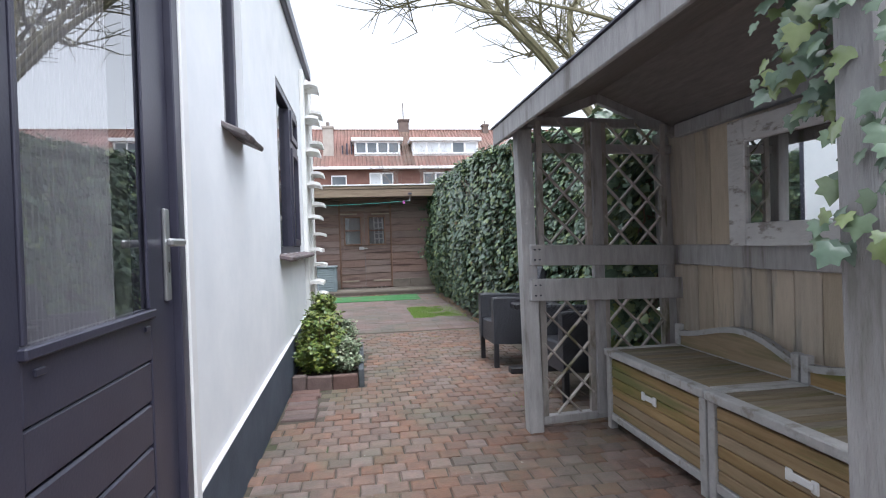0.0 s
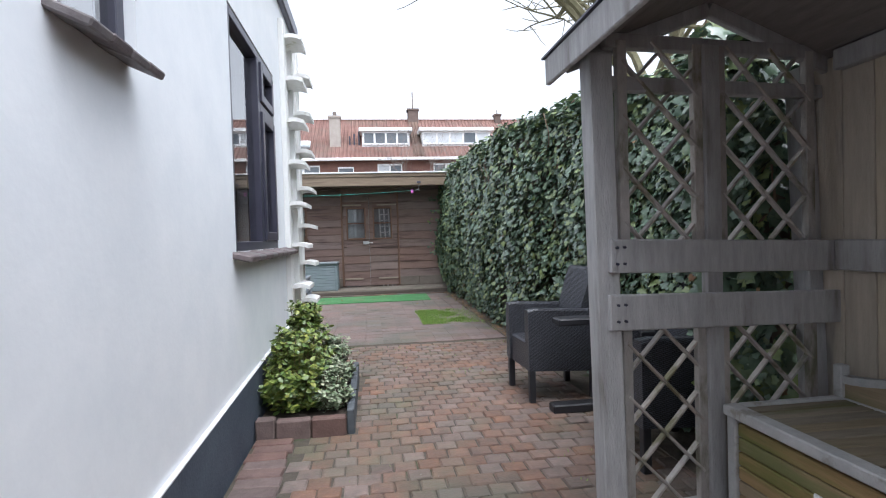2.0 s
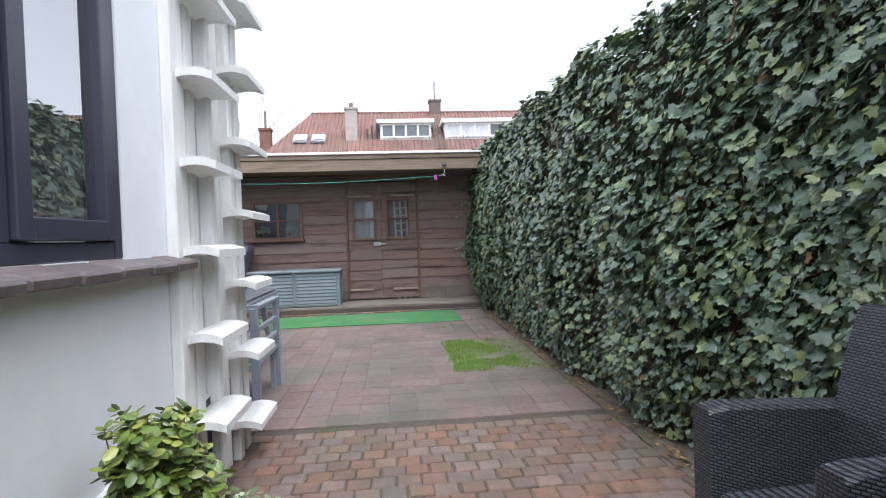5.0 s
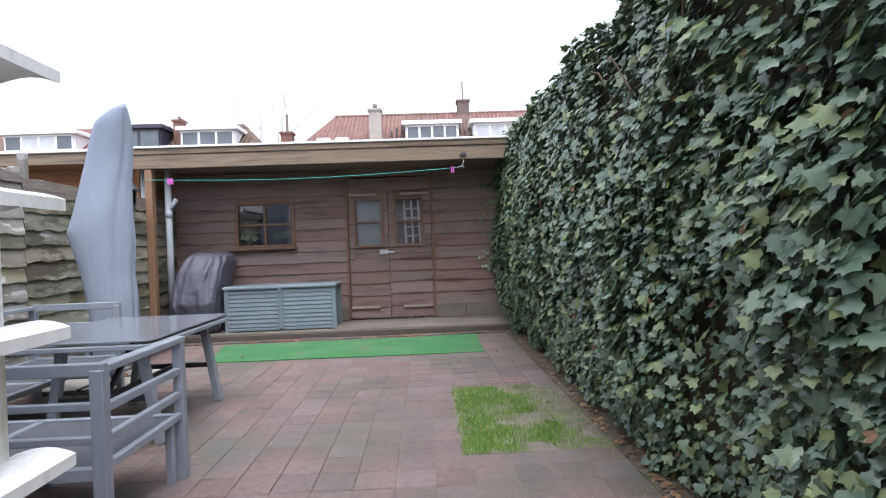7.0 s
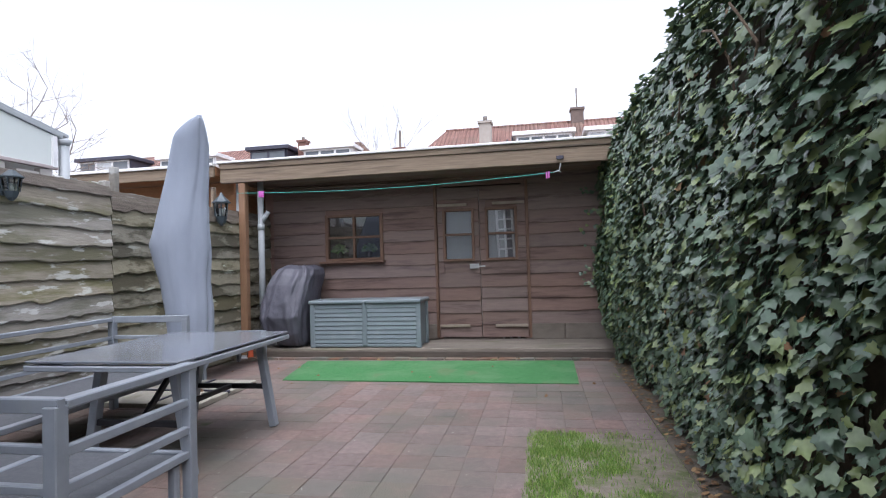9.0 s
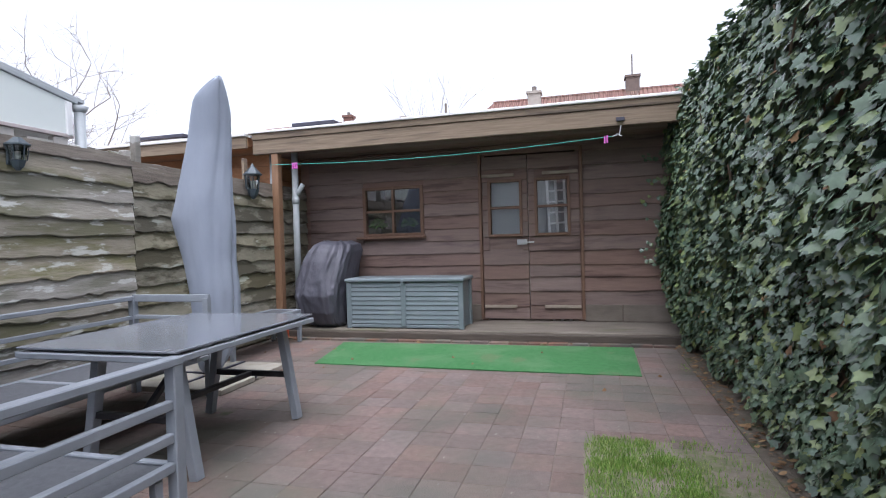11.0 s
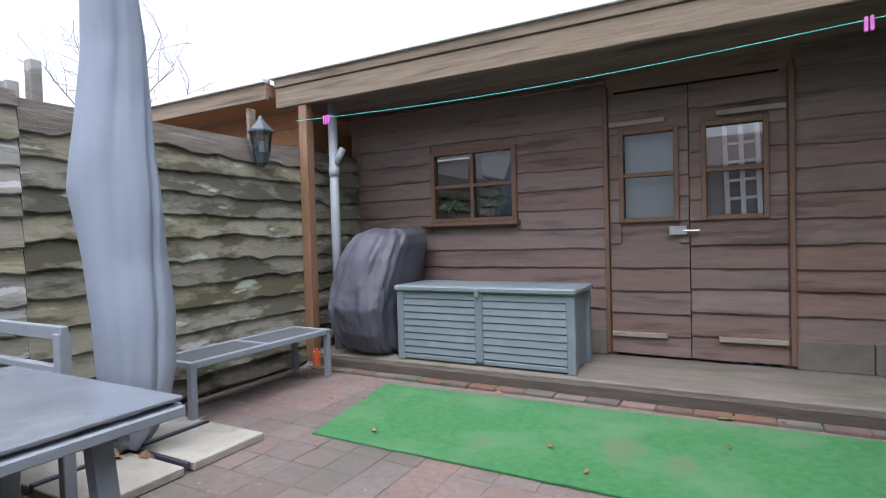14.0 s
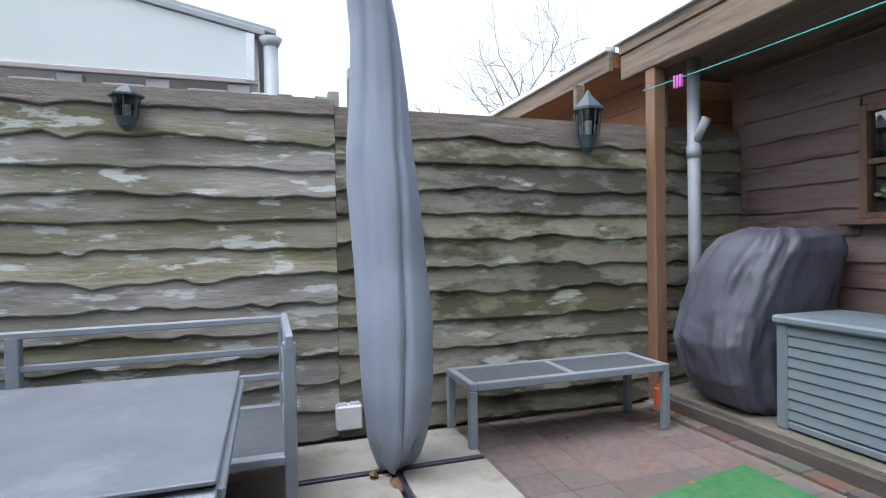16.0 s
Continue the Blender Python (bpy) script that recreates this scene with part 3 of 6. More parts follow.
part("window_frame", h, M_SHEDTRIM, swin)
h = B()
box(h, -1.645, -1.615, SY - 0.03, SY + 0.025, 1.225, 1.79, 0.003)
part("muntin", h, M_SHEDTRIM, swin)
h = B()
box(h, -2.0, -1.26, SY - 0.028, SY + 0.023, 1.495, 1.525, 0.003)
part("muntin", h, M_SHEDTRIM, swin)
h = B()
box(h, -2.0, -1.26, SY + 0.003, SY + 0.008, 1.225, 1.79)
p = part("pane", h, M_SHEDGLASS, swin, "clear window glass")
outer_gloss(p, (0, -1, 0))
p.visible_shadow = False
h = B()
box(h, -2.12, -1.19, SY - 0.10, SY + 0.0, 1.155, 1.188, 0.006)
part("window_sill", h, M_SHEDTRIM, swin)
h = B()
box(h, -2.2, -1.1, SY + 0.06, SY + 0.26, 1.19, 1.215, 0.004)
tagged(part("inner_shelf", h, M_SHEDTRIM), "brown shelf inside the shed window", "shelf")
# Added dark plate: the shed's inner gloom is put into its colour.
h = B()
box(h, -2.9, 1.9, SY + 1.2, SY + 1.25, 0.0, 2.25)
tagged(part("inner_shade_wall", h, M_DARK), "dark plate standing in for the unlit inside of the shed", "wall", kind="structure")

h = B()
box(h, -2.85, 1.9, 12.24, SY + 0.3, -0.04, 0.11, 0.012)
structure("slab", h, M_DECK, "worn grey step before the shed", "step")
h = B()
box(h, -2.8, 1.7, 12.20, 12.237, -0.04, 0.085, 0.01)
structure("step_edge", h, mat("dark_timber_edge", (0.06, 0.048, 0.04), (0.105, 0.085, 0.068), 6, 0.85, 0.4, 40, stretch=(0.6, 5, 6)), "dark timber edge of the step", "step")

# brick edging before the step
rnd = random.Random(91)
kerb = thing("pavement_4", "row of flat red and grey bricks along the step", "paving", kind="structure")
M_KERBBRICK = mat("red_grey_edging_brick", (0.13, 0.085, 0.07), (0.19, 0.115, 0.09), 10, 0.8, 0.4, 70, stain=(0.10, 0.095, 0.08), stain_scale=3, stain_at=0.46, rand=0.25)
for i in range(21):
    h = B()
    box(h, -0.1, 0.1, -0.046, 0.046, -0.05, 0.0, 0.005)
    ob = part("brick", h, M_KERBBRICK, kerb)
    ob.location = (-2.62 + i * 0.206 + rnd.uniform(-0.004, 0.004), 12.143 + rnd.uniform(-0.006, 0.006), 0.012 + rnd.uniform(0, 0.008))
    ob.rotation_euler = (rnd.uniform(-0.05, 0.02), rnd.uniform(-0.02, 0.02), rnd.uniform(-0.02, 0.02))

# downpipe
pipe = thing("downpipe", "grey plastic rain pipe beside the porch post", "pipe")
h = B()
rod(h, (-2.70, 12.45, 0.11), (-2.70, 12.45, 2.28), 0.04, seg=16)
part("tube", h, M_ZINC, pipe, smooth=True)
h = B()
rod(h, (-2.70, 12.45, 1.62), (-2.70, 12.45, 1.70), 0.046, seg=16)
part("socket", h, M_ZINC, pipe, smooth=True)
h = B()
rod(h, (-2.69, 12.45, 1.72), (-2.60, 12.46, 1.86), 0.03, seg=12)
part("branch", h, M_ZINC, pipe, smooth=True)

# washing line with pegs and hook
M_LINE = mat("turquoise_cord", (0.05, 0.42, 0.36), (0.08, 0.5, 0.43), 10, 0.6, 0)
M_PEG = mat("pink_plastic", (0.55, 0.10, 0.45), (0.65, 0.16, 0.55), 10, 0.4, 0)
line = thing("washing_line", "turquoise washing line strung under the porch roof", "line")
vs, fs = [], []
for i in range(41):
    f = i / 40
    p = Vector((-2.88 + f * 3.94, 12.195 - 0.01 * math.sin(f * 3.1), 2.085 + 0.03 * f - 0.06 * math.sin(math.pi * f)))
    for k in range(6):
        vs.append((p.x, p.y + 0.003 * math.cos(k * 1.0472), p.z + 0.003 * math.sin(k * 1.0472)))
    if i:
        o = 6 * i
        fs += [(o - 6 + k, o - 6 + (k + 1) % 6, o + (k + 1) % 6, o + k) for k in range(6)]
pydata("cord", vs, fs, M_LINE, line)
h = B()
rod(h, (1.06, 12.195, 2.115), (1.13, 12.2, 2.135), 0.006, seg=6)
rod(h, (1.13, 12.2, 2.135), (1.145, 12.2, 2.22), 0.006, seg=6)
rod(h, (1.10, 12.195, 2.14), (1.15, 12.195, 2.11), 0.006, seg=6)
part("hook", h, M_STEEL, line, "steel hook")
h = B()
box(h, 1.10, 1.18, 12.17, 12.2, 2.26, 2.30, 0.004)
part("bracket", h, M_DARKFRAME, line)
for x, z in ((-2.57, 2.062), (-2.545, 2.06), (-2.52, 2.06), (0.985, 2.095), (1.01, 2.098)):
    pg = thing("clothes_peg", "pink plastic clothes peg clipped on the line", "peg", "pegs on the line", at=(x, 12.19, z))
    for dy in (-0.006, 0.006):
        h = B()
        box(h, -0.008, 0.008, dy - 0.004, dy + 0.004, -0.045, 0.03, 0.002)
        part("jaw", h, M_PEG, pg)

# ---- fence ----
fence = thing("fence", "weathered waney-edge wooden garden fence with mossy stains", "fence")
h = B()
box(h, -2.94, -2.915, HY, 13.05, -0.03, 1.78)
part("backing", h, M_FENCE, fence)
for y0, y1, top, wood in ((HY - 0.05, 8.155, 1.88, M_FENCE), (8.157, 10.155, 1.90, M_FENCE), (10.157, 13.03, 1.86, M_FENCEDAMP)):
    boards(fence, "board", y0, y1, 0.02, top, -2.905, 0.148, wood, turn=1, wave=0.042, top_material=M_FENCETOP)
for y in (8.157, 10.157):
    h = B()
    box(h, -2.99, -2.915, y - 0.03, y + 0.03, 0, 1.95 if y < 12 else 1.85, 0.006)
    part("post", h, M_FENCE, fence)
h = B()
box(h, -2.985, -2.92, 10.24, 10.30, 0, 2.09, 0.006)
part("post", h, M_FENCE, fence)
for i in range(16):
    y0 = 9.72 + i * 0.115
    h = B()
    box(h, -3.04, -3.015, y0, y0 + 0.105, 0, (1.93 if y0 < 10.1 else 1.875) + random.uniform(-0.02, 0.015), 0.004)
    ob = part("picket", h, M_FENCE, fence)

# ---- foliage ----
IVY = [(0.0, 0.04), (0.28, -0.11), (0.60, 0.10), (0.42, 0.33), (0.53, 0.61), (0.25, 0.65), (0.0, 1.05), (-0.25, 0.65), (-0.53, 0.61), (-0.42, 0.33), (-0.60, 0.10), (-0.28, -0.11)]
OVAL = [(0.0, 0.0), (0.20, 0.18), (0.31, 0.5), (0.22, 0.82), (0.0, 1.0), (-0.22, 0.82), (-0.31, 0.5), (-0.20, 0.18)]


def leaf_rows(outline, place, normal, tip, size, bend=0.08):
    """Vertices and faces of one folded leaf: its middle raised, its rim dropped."""
    n = Vector(normal).normalized()
    y = Vector(tip)
    y = (y - n * y.dot(n)).normalized()
    x = y.cross(n)
    p = Vector(place)
    vs = [p + y * (0.36 * size) + n * (bend * size)]
    vs += [p + x * (a * size) + y * (b * size) - n * (0.25 * bend * size * (abs(a) * 2 + b)) for a, b in outline]
    k = len(outline)
    return vs, [(0, 1 + i, 1 + (i + 1) % k) for i in range(k)]


def foliage(name, leaves, material, parent, outline):
    vs, fs = [], []
    for place, normal, tip, size in leaves:
        v, f = leaf_rows(outline, place, normal, tip, size)
        o = len(vs)
        vs += [tuple(q) for q in v]
        fs += [tuple(o + i for i in t) for t in f]
    ob = pydata(name, vs, fs, material, parent, smooth=True)
    ob["kind"] = "stuff"
    return ob


def leaf_mat(name, c1, c2, c3, rough=0.4, vein=0.0):
    """Leaf colours that vary leaf by leaf over three tones, with a soft gloss."""
    m = bpy.data.materials.new(name)
    m.use_nodes = True
    n, l = m.node_tree.nodes, m.node_tree.links
    b = n["Principled BSDF"]
    geo, info, add = n.new("ShaderNodeNewGeometry"), n.new("ShaderNodeObjectInfo"), n.new("ShaderNodeMath")
    add.operation = "ADD"
    fr = n.new("ShaderNodeMath")
    fr.operation = "FRACT"
    l.new(geo.outputs["Random Per Island"], add.inputs[0])
    l.new(info.outputs["Random"], add.inputs[1])
    l.new(add.outputs["Value"], fr.inputs[0])
    ramp = n.new("ShaderNodeValToRGB")
    ramp.color_ramp.elements[0].color, ramp.color_ramp.elements[1].color = (*c1, 1), (*c3, 1)
    e = ramp.color_ramp.elements.new(0.6)
    e.color = (*c2, 1)
    ramp.color_ramp.elements[-1].position = 0.99
    l.new(fr.outputs["Value"], ramp.inputs["Fac"])
    ns = n.new("ShaderNodeTexNoise")
    ns.inputs["Scale"].default_value = 40
    l.new(geo.outputs["Position"], ns.inputs["Vector"])
    hs = n.new("ShaderNodeHueSaturation")
    rr = n.new("ShaderNodeMapRange")
    rr.inputs["To Min"].default_value, rr.inputs["To Max"].default_value = 0.7, 1.3
    l.new(ns.outputs["Fac"], rr.inputs["Value"])
    l.new(rr.outputs["Result"], hs.inputs["Value"])
    l.new(ramp.outputs["Color"], hs.inputs["Color"])
    l.new(hs.outputs["Color"], b.inputs["Base Color"])
    b.inputs["Roughness"].default_value = rough
    b.inputs["Specular IOR Level"].default_value = 0.65
    bp = n.new("ShaderNodeBump")
    bp.inputs["Strength"].default_value, bp.inputs["Distance"].default_value = 0.18, 0.004
    l.new(ns.outputs["Fac"], bp.inputs["Height"])
    l.new(bp.outputs["Normal"], b.inputs["Normal"])
    return m


M_IVY = leaf_mat("ivy_leaf_green", (0.078, 0.126, 0.085), (0.132, 0.192, 0.126), (0.215, 0.27, 0.105), 0.23)
M_EUON = leaf_mat("yellow_green_leaf", (0.068, 0.122, 0.025), (0.14, 0.20, 0.034), (0.27, 0.29, 0.065), 0.42)
M_VARI = leaf_mat("variegated_leaf", (0.10, 0.16, 0.075), (0.22, 0.27, 0.16), (0.42, 0.44, 0.31), 0.45)
M_TWIG = mat("ivy_stem", (0.10, 0.07, 0.045), (0.16, 0.115, 0.075), 12, 0.9, 0.4, 60)
M_DEAD = leaf_mat("withered_leaf", (0.12, 0.065, 0.03), (0.20, 0.11, 0.05), (0.30, 0.20, 0.09), 0.8)


def tube(acc, p, q, r1, r2, seg=6):
    """Adds an open tapered tube to the lists of vertices and faces."""
    vs, fs = acc
    d = (q - p).normalized()
    u = d.cross(Vector((0.31, 0.95, 0.05))).normalized()
    w = d.cross(u)
    o = len(vs)
    for c, r in ((p, r1), (q, r2)):
        for k in range(seg):
            an = 6.28319 * k / seg
            vs.append(tuple(c + (u * math.cos(an) + w * math.sin(an)) * r))
    for k in range(seg):
        fs.append((o + k, o + (k + 1) % seg, o + seg + (k + 1) % seg, o + seg + k))


def hedge_top(y):
    return float(np.interp(y, [3.2, 4.4, 5.5, 6.7, 8.0, 10, 13.1], [2.10, 2.08, 2.23, 2.36, 2.45, 2.51, 2.60])) + 0.05 * noise.noise((y * 1.7, 4, 2))


def hedge_face(y, z):
    return 1.66 + float(np.interp(y, [3.3, 5.6, 6.8], [0.15, 0.14, 0.0])) - 0.07 * math.sin(min(z, 2.2) / 2.2 * 2.6) + 0.11 * noise.noise((y * 1.3, z * 1.5, 7)) + 0.05 * noise.noise((y * 4, z * 4, 17)) + (0.05 if z < 0.25 else 0) + float(np.interp(y, [5.5, 7.0], [0.06, 0.13])) * max(0.0, z - 1.55) ** 1.5


rnd = random.Random(5)
hedge = thing("ivy_hedge", "dense dark green ivy hedge with glossy leaves", "hedge")
# Solid blocks whose dark colour stands in for the shaded depth of the hedge.
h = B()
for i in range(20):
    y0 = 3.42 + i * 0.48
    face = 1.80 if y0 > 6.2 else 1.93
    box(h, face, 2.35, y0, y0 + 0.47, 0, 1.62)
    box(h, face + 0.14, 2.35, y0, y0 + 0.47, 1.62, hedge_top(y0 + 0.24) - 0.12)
part("hedge_core", h, M_CORE, hedge, "solid brown core, darkened for the shade behind the leaves")
leaves, near_leaves, dead = [], [], []
for i in range(47000):
    y = rnd.uniform(3.3, 13.05)
    zt = hedge_top(y)
    z = rnd.uniform(0.03, zt)
    gap = noise.noise((y * 0.9, z * 1.2, 20))
    if gap > 0.34 and rnd.random() < 0.6:
        continue
    depth = rnd.random() ** 2 * 0.16
    x = hedge_face(y, z) + depth
    nrm = (-1, rnd.uniform(-0.8, 0.8), rnd.uniform(0.0, 1.5))
    tip = (rnd.uniform(-0.5, 0.1), rnd.uniform(-1.6, 1.6), rnd.uniform(-1.0, 0.35))
    lf = ((x, y, z), nrm, tip, (0.031 + 0.042 * rnd.random() ** 2.0) * (1.0 if z > 0.5 else 0.85))
    if rnd.random() < 0.012:
        dead.append((lf[0], lf[1], lf[2], lf[3] * 0.8))
    elif 6.6 < y < 8.2 and 0.5 < z < 2.0 and depth < 0.02 and len(near_leaves) < 290:
        near_leaves.append(lf)
    else:
        leaves.append(lf)
for i in range(6000):
    y = rnd.uniform(3.3, 13.05)
    leaves.append(((rnd.uniform(hedge_face(y, hedge_top(y)) - 0.04, 2.35), y, hedge_top(y) + rnd.uniform(-0.16, 0.03)), (rnd.uniform(-0.9, 0.3), rnd.uniform(-0.6, 0.6), 1), (rnd.uniform(-1, 1), rnd.uniform(-1, 1), -0.2), rnd.uniform(0.04, 0.08)))
for i in range(1300):
    z = rnd.uniform(0.05, 2.1)
    leaves.append(((rnd.uniform(1.62, 2.35), 3.36 + rnd.random() * 0.12, z), (rnd.uniform(-0.7, 0.4), -1, rnd.uniform(-0.2, 0.8)), (rnd.uniform(-0.8, 0.8), 0, -1), rnd.uniform(0.05, 0.10)))
# trailing shoots over the shed's boards
for i in range(60):
    z = rnd.choice((1.28, 1.52, 1.0, 0.82, 1.75, 2.0))
    leaves.append(((1.70 - rnd.random() ** 1.5 * 0.32, 12.98, z + rnd.uniform(-0.06, 0.06)), (rnd.uniform(-0.4, 0.4), -1, 0.4), (rnd.uniform(-0.8, 0.2), 0, -1), rnd.uniform(0.03, 0.06)))
foliage("foliage", leaves, M_IVY, hedge, IVY)
foliage("withered_leaves", dead, M_DEAD, hedge, IVY)
for place, nrm, tip, size in near_leaves:
    v, f = leaf_rows(IVY, (0, 0, 0), nrm, tip, size)
    ob = pydata("leaf", [tuple(q) for q in v], f, M_IVY, hedge, smooth=True)
    ob.location = place
acc = ([], [])
for i in range(70):
    y, z = rnd.uniform(3.5, 12.8), rnd.uniform(0.0, 1.9)
    p = Vector((hedge_face(y, z) + 0.10, y, z))
    for s in range(4):
        q = p + Vector((rnd.uniform(-0.03, 0.02), rnd.uniform(-0.16, 0.16), rnd.uniform(0.05, 0.2)))
        tube(acc, p, q, 0.006, 0.005, 5)
        p = q
pydata("stem_tangle", acc[0], acc[1], M_TWIG, hedge)["kind"] = "stuff"

# ---- bare trees ----
M_BARK = mat("greenish_bark", (0.13, 0.125, 0.07), (0.22, 0.20, 0.12), 5, 0.9, 0.6, 30, stretch=(3, 3, 1))
M_FARBARK = mat("grey_bark", (0.16, 0.135, 0.12), (0.22, 0.19, 0.17), 5, 0.9, 0.3, 30)


def tree(label, base, trunk_h, limbs, depth, material, seed, r0=0.10, spread=0.5, fine=0.5, lean=(0, 0)):
    rnd = random.Random(seed)
    t = thing("bare_tree", label, "tree", at=base)
    h = B()
    top = Vector((lean[0], lean[1], trunk_h))
    rod(h, (0, 0, -0.1), top, r0, r0 * 0.75, seg=10)
    part("trunk", h, material, t, smooth=True)

    def grow(acc, p, d, length, r, level):
        segs = 4
        for s in range(segs):
            d = (d + Vector((rnd.uniform(-1, 1), rnd.uniform(-1, 1), rnd.uniform(-0.5, 0.7))) * 0.17).normalized()
            q = p + d * (length / segs)
            tube(acc, p, q, r * (1 - s / segs * 0.5), r * (1 - (s + 1) / segs * 0.5), 6 if level < 2 else 3)
            p = q
            if level < depth and s >= 1:
                for k in range(2 if level else 1 + (s > 1)):
                    side = Vector((rnd.uniform(-1, 1), rnd.uniform(-1, 1), rnd.uniform(-0.35, 0.6)))
                    grow(acc, p, (d * 0.6 + side * spread * 1.5).normalized(), length * rnd.uniform(0.45, 0.7), r * fine, level + 1)

    for i in range(limbs):
        a = i / limbs * 6.283 + rnd.uniform(-0.4, 0.4)
        acc = ([], [])
        grow(acc, top * (0.8 + 0.2 * rnd.random()), Vector((math.cos(a) * spread, math.sin(a) * spread, 1)).normalized(), trunk_h * rnd.uniform(0.75, 1.1), r0 * 0.55, 0)
        pydata("limb", acc[0], acc[1], material, t)
    return t


tree("bare tree with greenish bark behind the hedge", (3.55, 7.4, -0.03), 2.9, 8, 3, M_BARK, 3, 0.11, 0.75, 0.52)
tree("fine bare tree beyond the neighbouring sheds", (-9.6, 14.7, -0.03), 2.0, 6, 3, M_FARBARK, 8, 0.06, 0.8, 0.45)
tree("slender bare tree between two house rows", (-8.6, 36.5, -0.03), 4.4, 4, 2, M_FARBARK, 14, 0.06, 0.22, 0.4)
tree("bare tree before the brick row", (3.2, 30.0, -0.03), 2.7, 5, 3, M_FARBARK, 17, 0.05, 0.6, 0.45)

# ---- arbor bench ----
arbor = thing("garden_arbor", "grey-washed wooden garden arbor with trellis sides and a pitched roof", "arbor")
AX0, AX1, AY0, AY1 = 0.93, 2.02, 0.82, 3.16


def apart_bar(name, a, b, w, d, material=M_ARBOR, label="", up=(0, 0, 1)):
    h = B()
    bar(h, a, b, w, d, 0.005, up)
    return part(name, h, material, arbor, label)


for y in (AY0 + 0.045, AY1 - 0.045):
    lean = 0.07 if y > 2 else 0.0
    px = AX0 + (0.07 if y > 2 else 0.045)
    apart_bar("post", (px, y - lean * 0.2, 0), (px - 0.03, y - lean * 0.2, 1.80), 0.09, 0.09)
    back = 0.09 if y > 2 else 0.0
    apart_bar("post", (AX1 - 0.045, y + 0.02 + back, 0), (AX1 - 0.045, y + 0.02 + lean + back, 1.82), 0.07, 0.09)
SKEW = pose(AX0 + 0.06, AY1 - 0.11, 0, 0, 0, 5.6) @ Matrix.Translation((-AX0 - 0.06, 0.11 - AY1, 0))


def skewed(ob, slope=0.0):
    """Turns a part of the far trellis side, which stands a little askew."""
    ob.matrix_basis = SKEW @ Matrix.Translation((AX0 + 0.06, 0, 1)) @ Matrix.Rotation(slope, 4, "Y") @ Matrix.Translation((-AX0 - 0.06, 0, -1))
    return ob


for zc, hgt in ((1.059, 0.124), (0.852, 0.132)):
    h = B()
    box(h, AX0 + 0.05, AX1 + 0.01, AY1 - 0.125, AY1 - 0.10, zc - hgt / 2, zc + hgt / 2, 0.005)
    skewed(part("side_rail", h, M_ARBOR, arbor), 0.033)
    h = B()
    box(h, AX0 + 0.03, AX1, AY0, AY0 + 0.025, zc - hgt / 2, zc + hgt / 2, 0.005)
    part("side_rail", h, M_ARBOR, arbor)
for z in (1.70, 1.86):
    sh = 0.0 if z < 1.8 else 0.02
    for y in (AY1 - 0.05, AY0 + 0.04):
        h = B()
        box(h, AX0 + 0.06 + sh, AX1 - 0.02 - sh, y - 0.02, y + 0.02, z - 0.027, z + 0.027, 0.004)
        ob = part("top_rail", h, M_ARBOR, arbor)
        if y > 2:
            skewed(ob)
h = B()
box(h, AX0 + 0.09, AX1 - 0.05, AY1 - 0.08, AY1 - 0.03, 0.035, 0.085, 0.004)
skewed(part("bottom_rail", h, M_ARBOR, arbor))
# trellis panels
for (x0, x1) in ((1.075, 1.40), (1.505, 1.93)):
    for z0, z1 in ((0.09, 0.80), (1.10, 1.86)):
        for xx in (x0, x1 + 0.0):
            h = B()
            box(h, xx - 0.02, xx + 0.02, AY1 - 0.075, AY1 - 0.045, z0 - 0.02, z1, 0.003)
            skewed(part("trellis_stile", h, M_TRELLIS, arbor))
        w, hh = x1 - x0, z1 - z0
        step = 0.20
        for sgn in (1, -1):
            c = -hh
            while c < w:
                # line x = x0 + c + s, z = z0 + s
                s0, s1 = max(0, -c), min(hh, w - c)
                if s1 - s0 > 0.06:
                    xa, xb = x0 + c + s0, x0 + c + s1
                    if sgn < 0:
                        xa, xb = x0 + x1 - xa, x0 + x1 - xb
                    yy = AY1 - 0.055 if sgn > 0 else AY1 - 0.066
                    h = B()
                    bar(h, (xa, yy, z0 + s0), (xb, yy, z0 + s1), 0.010, 0.026, 0.002, up=(0, 1, 0))
                    skewed(part("lath", h, M_TRELLIS, arbor))
                c += step
for x in (1.452,):
    h = B()
    box(h, x - 0.035, x + 0.035, AY1 - 0.09, AY1 - 0.05, 0.06, 1.86, 0.004)
    skewed(part("middle_stile", h, M_ARBOR, arbor))
# back wall boards, rail and mirror
yb = AY0 + 0.05
bi = 0
while yb < AY1 + 0.06:
    w = random.choice((0.14, 0.155, 0.17))
    h = B()
    box(h, AX1 - 0.012, AX1 + 0.006, yb, min(yb + w, AY1 + 0.10) - 0.004, 0.06, 1.83, 0.003)
    part("back_board", h, M_ARBORBOARD, arbor)
    yb += w
h = B()
box(h, AX1 - 0.045, AX1 - 0.014, AY0 + 0.05, AY1 - 0.03, 0.968, 1.09, 0.005)
part("back_rail", h, M_ARBOR, arbor)
h = B()
box(h, AX1 - 0.06, AX1 - 0.012, AY0 + 0.05, AY1 - 0.05, 1.76, 1.84, 0.005)
part("back_plate", h, M_ARBOR, arbor)
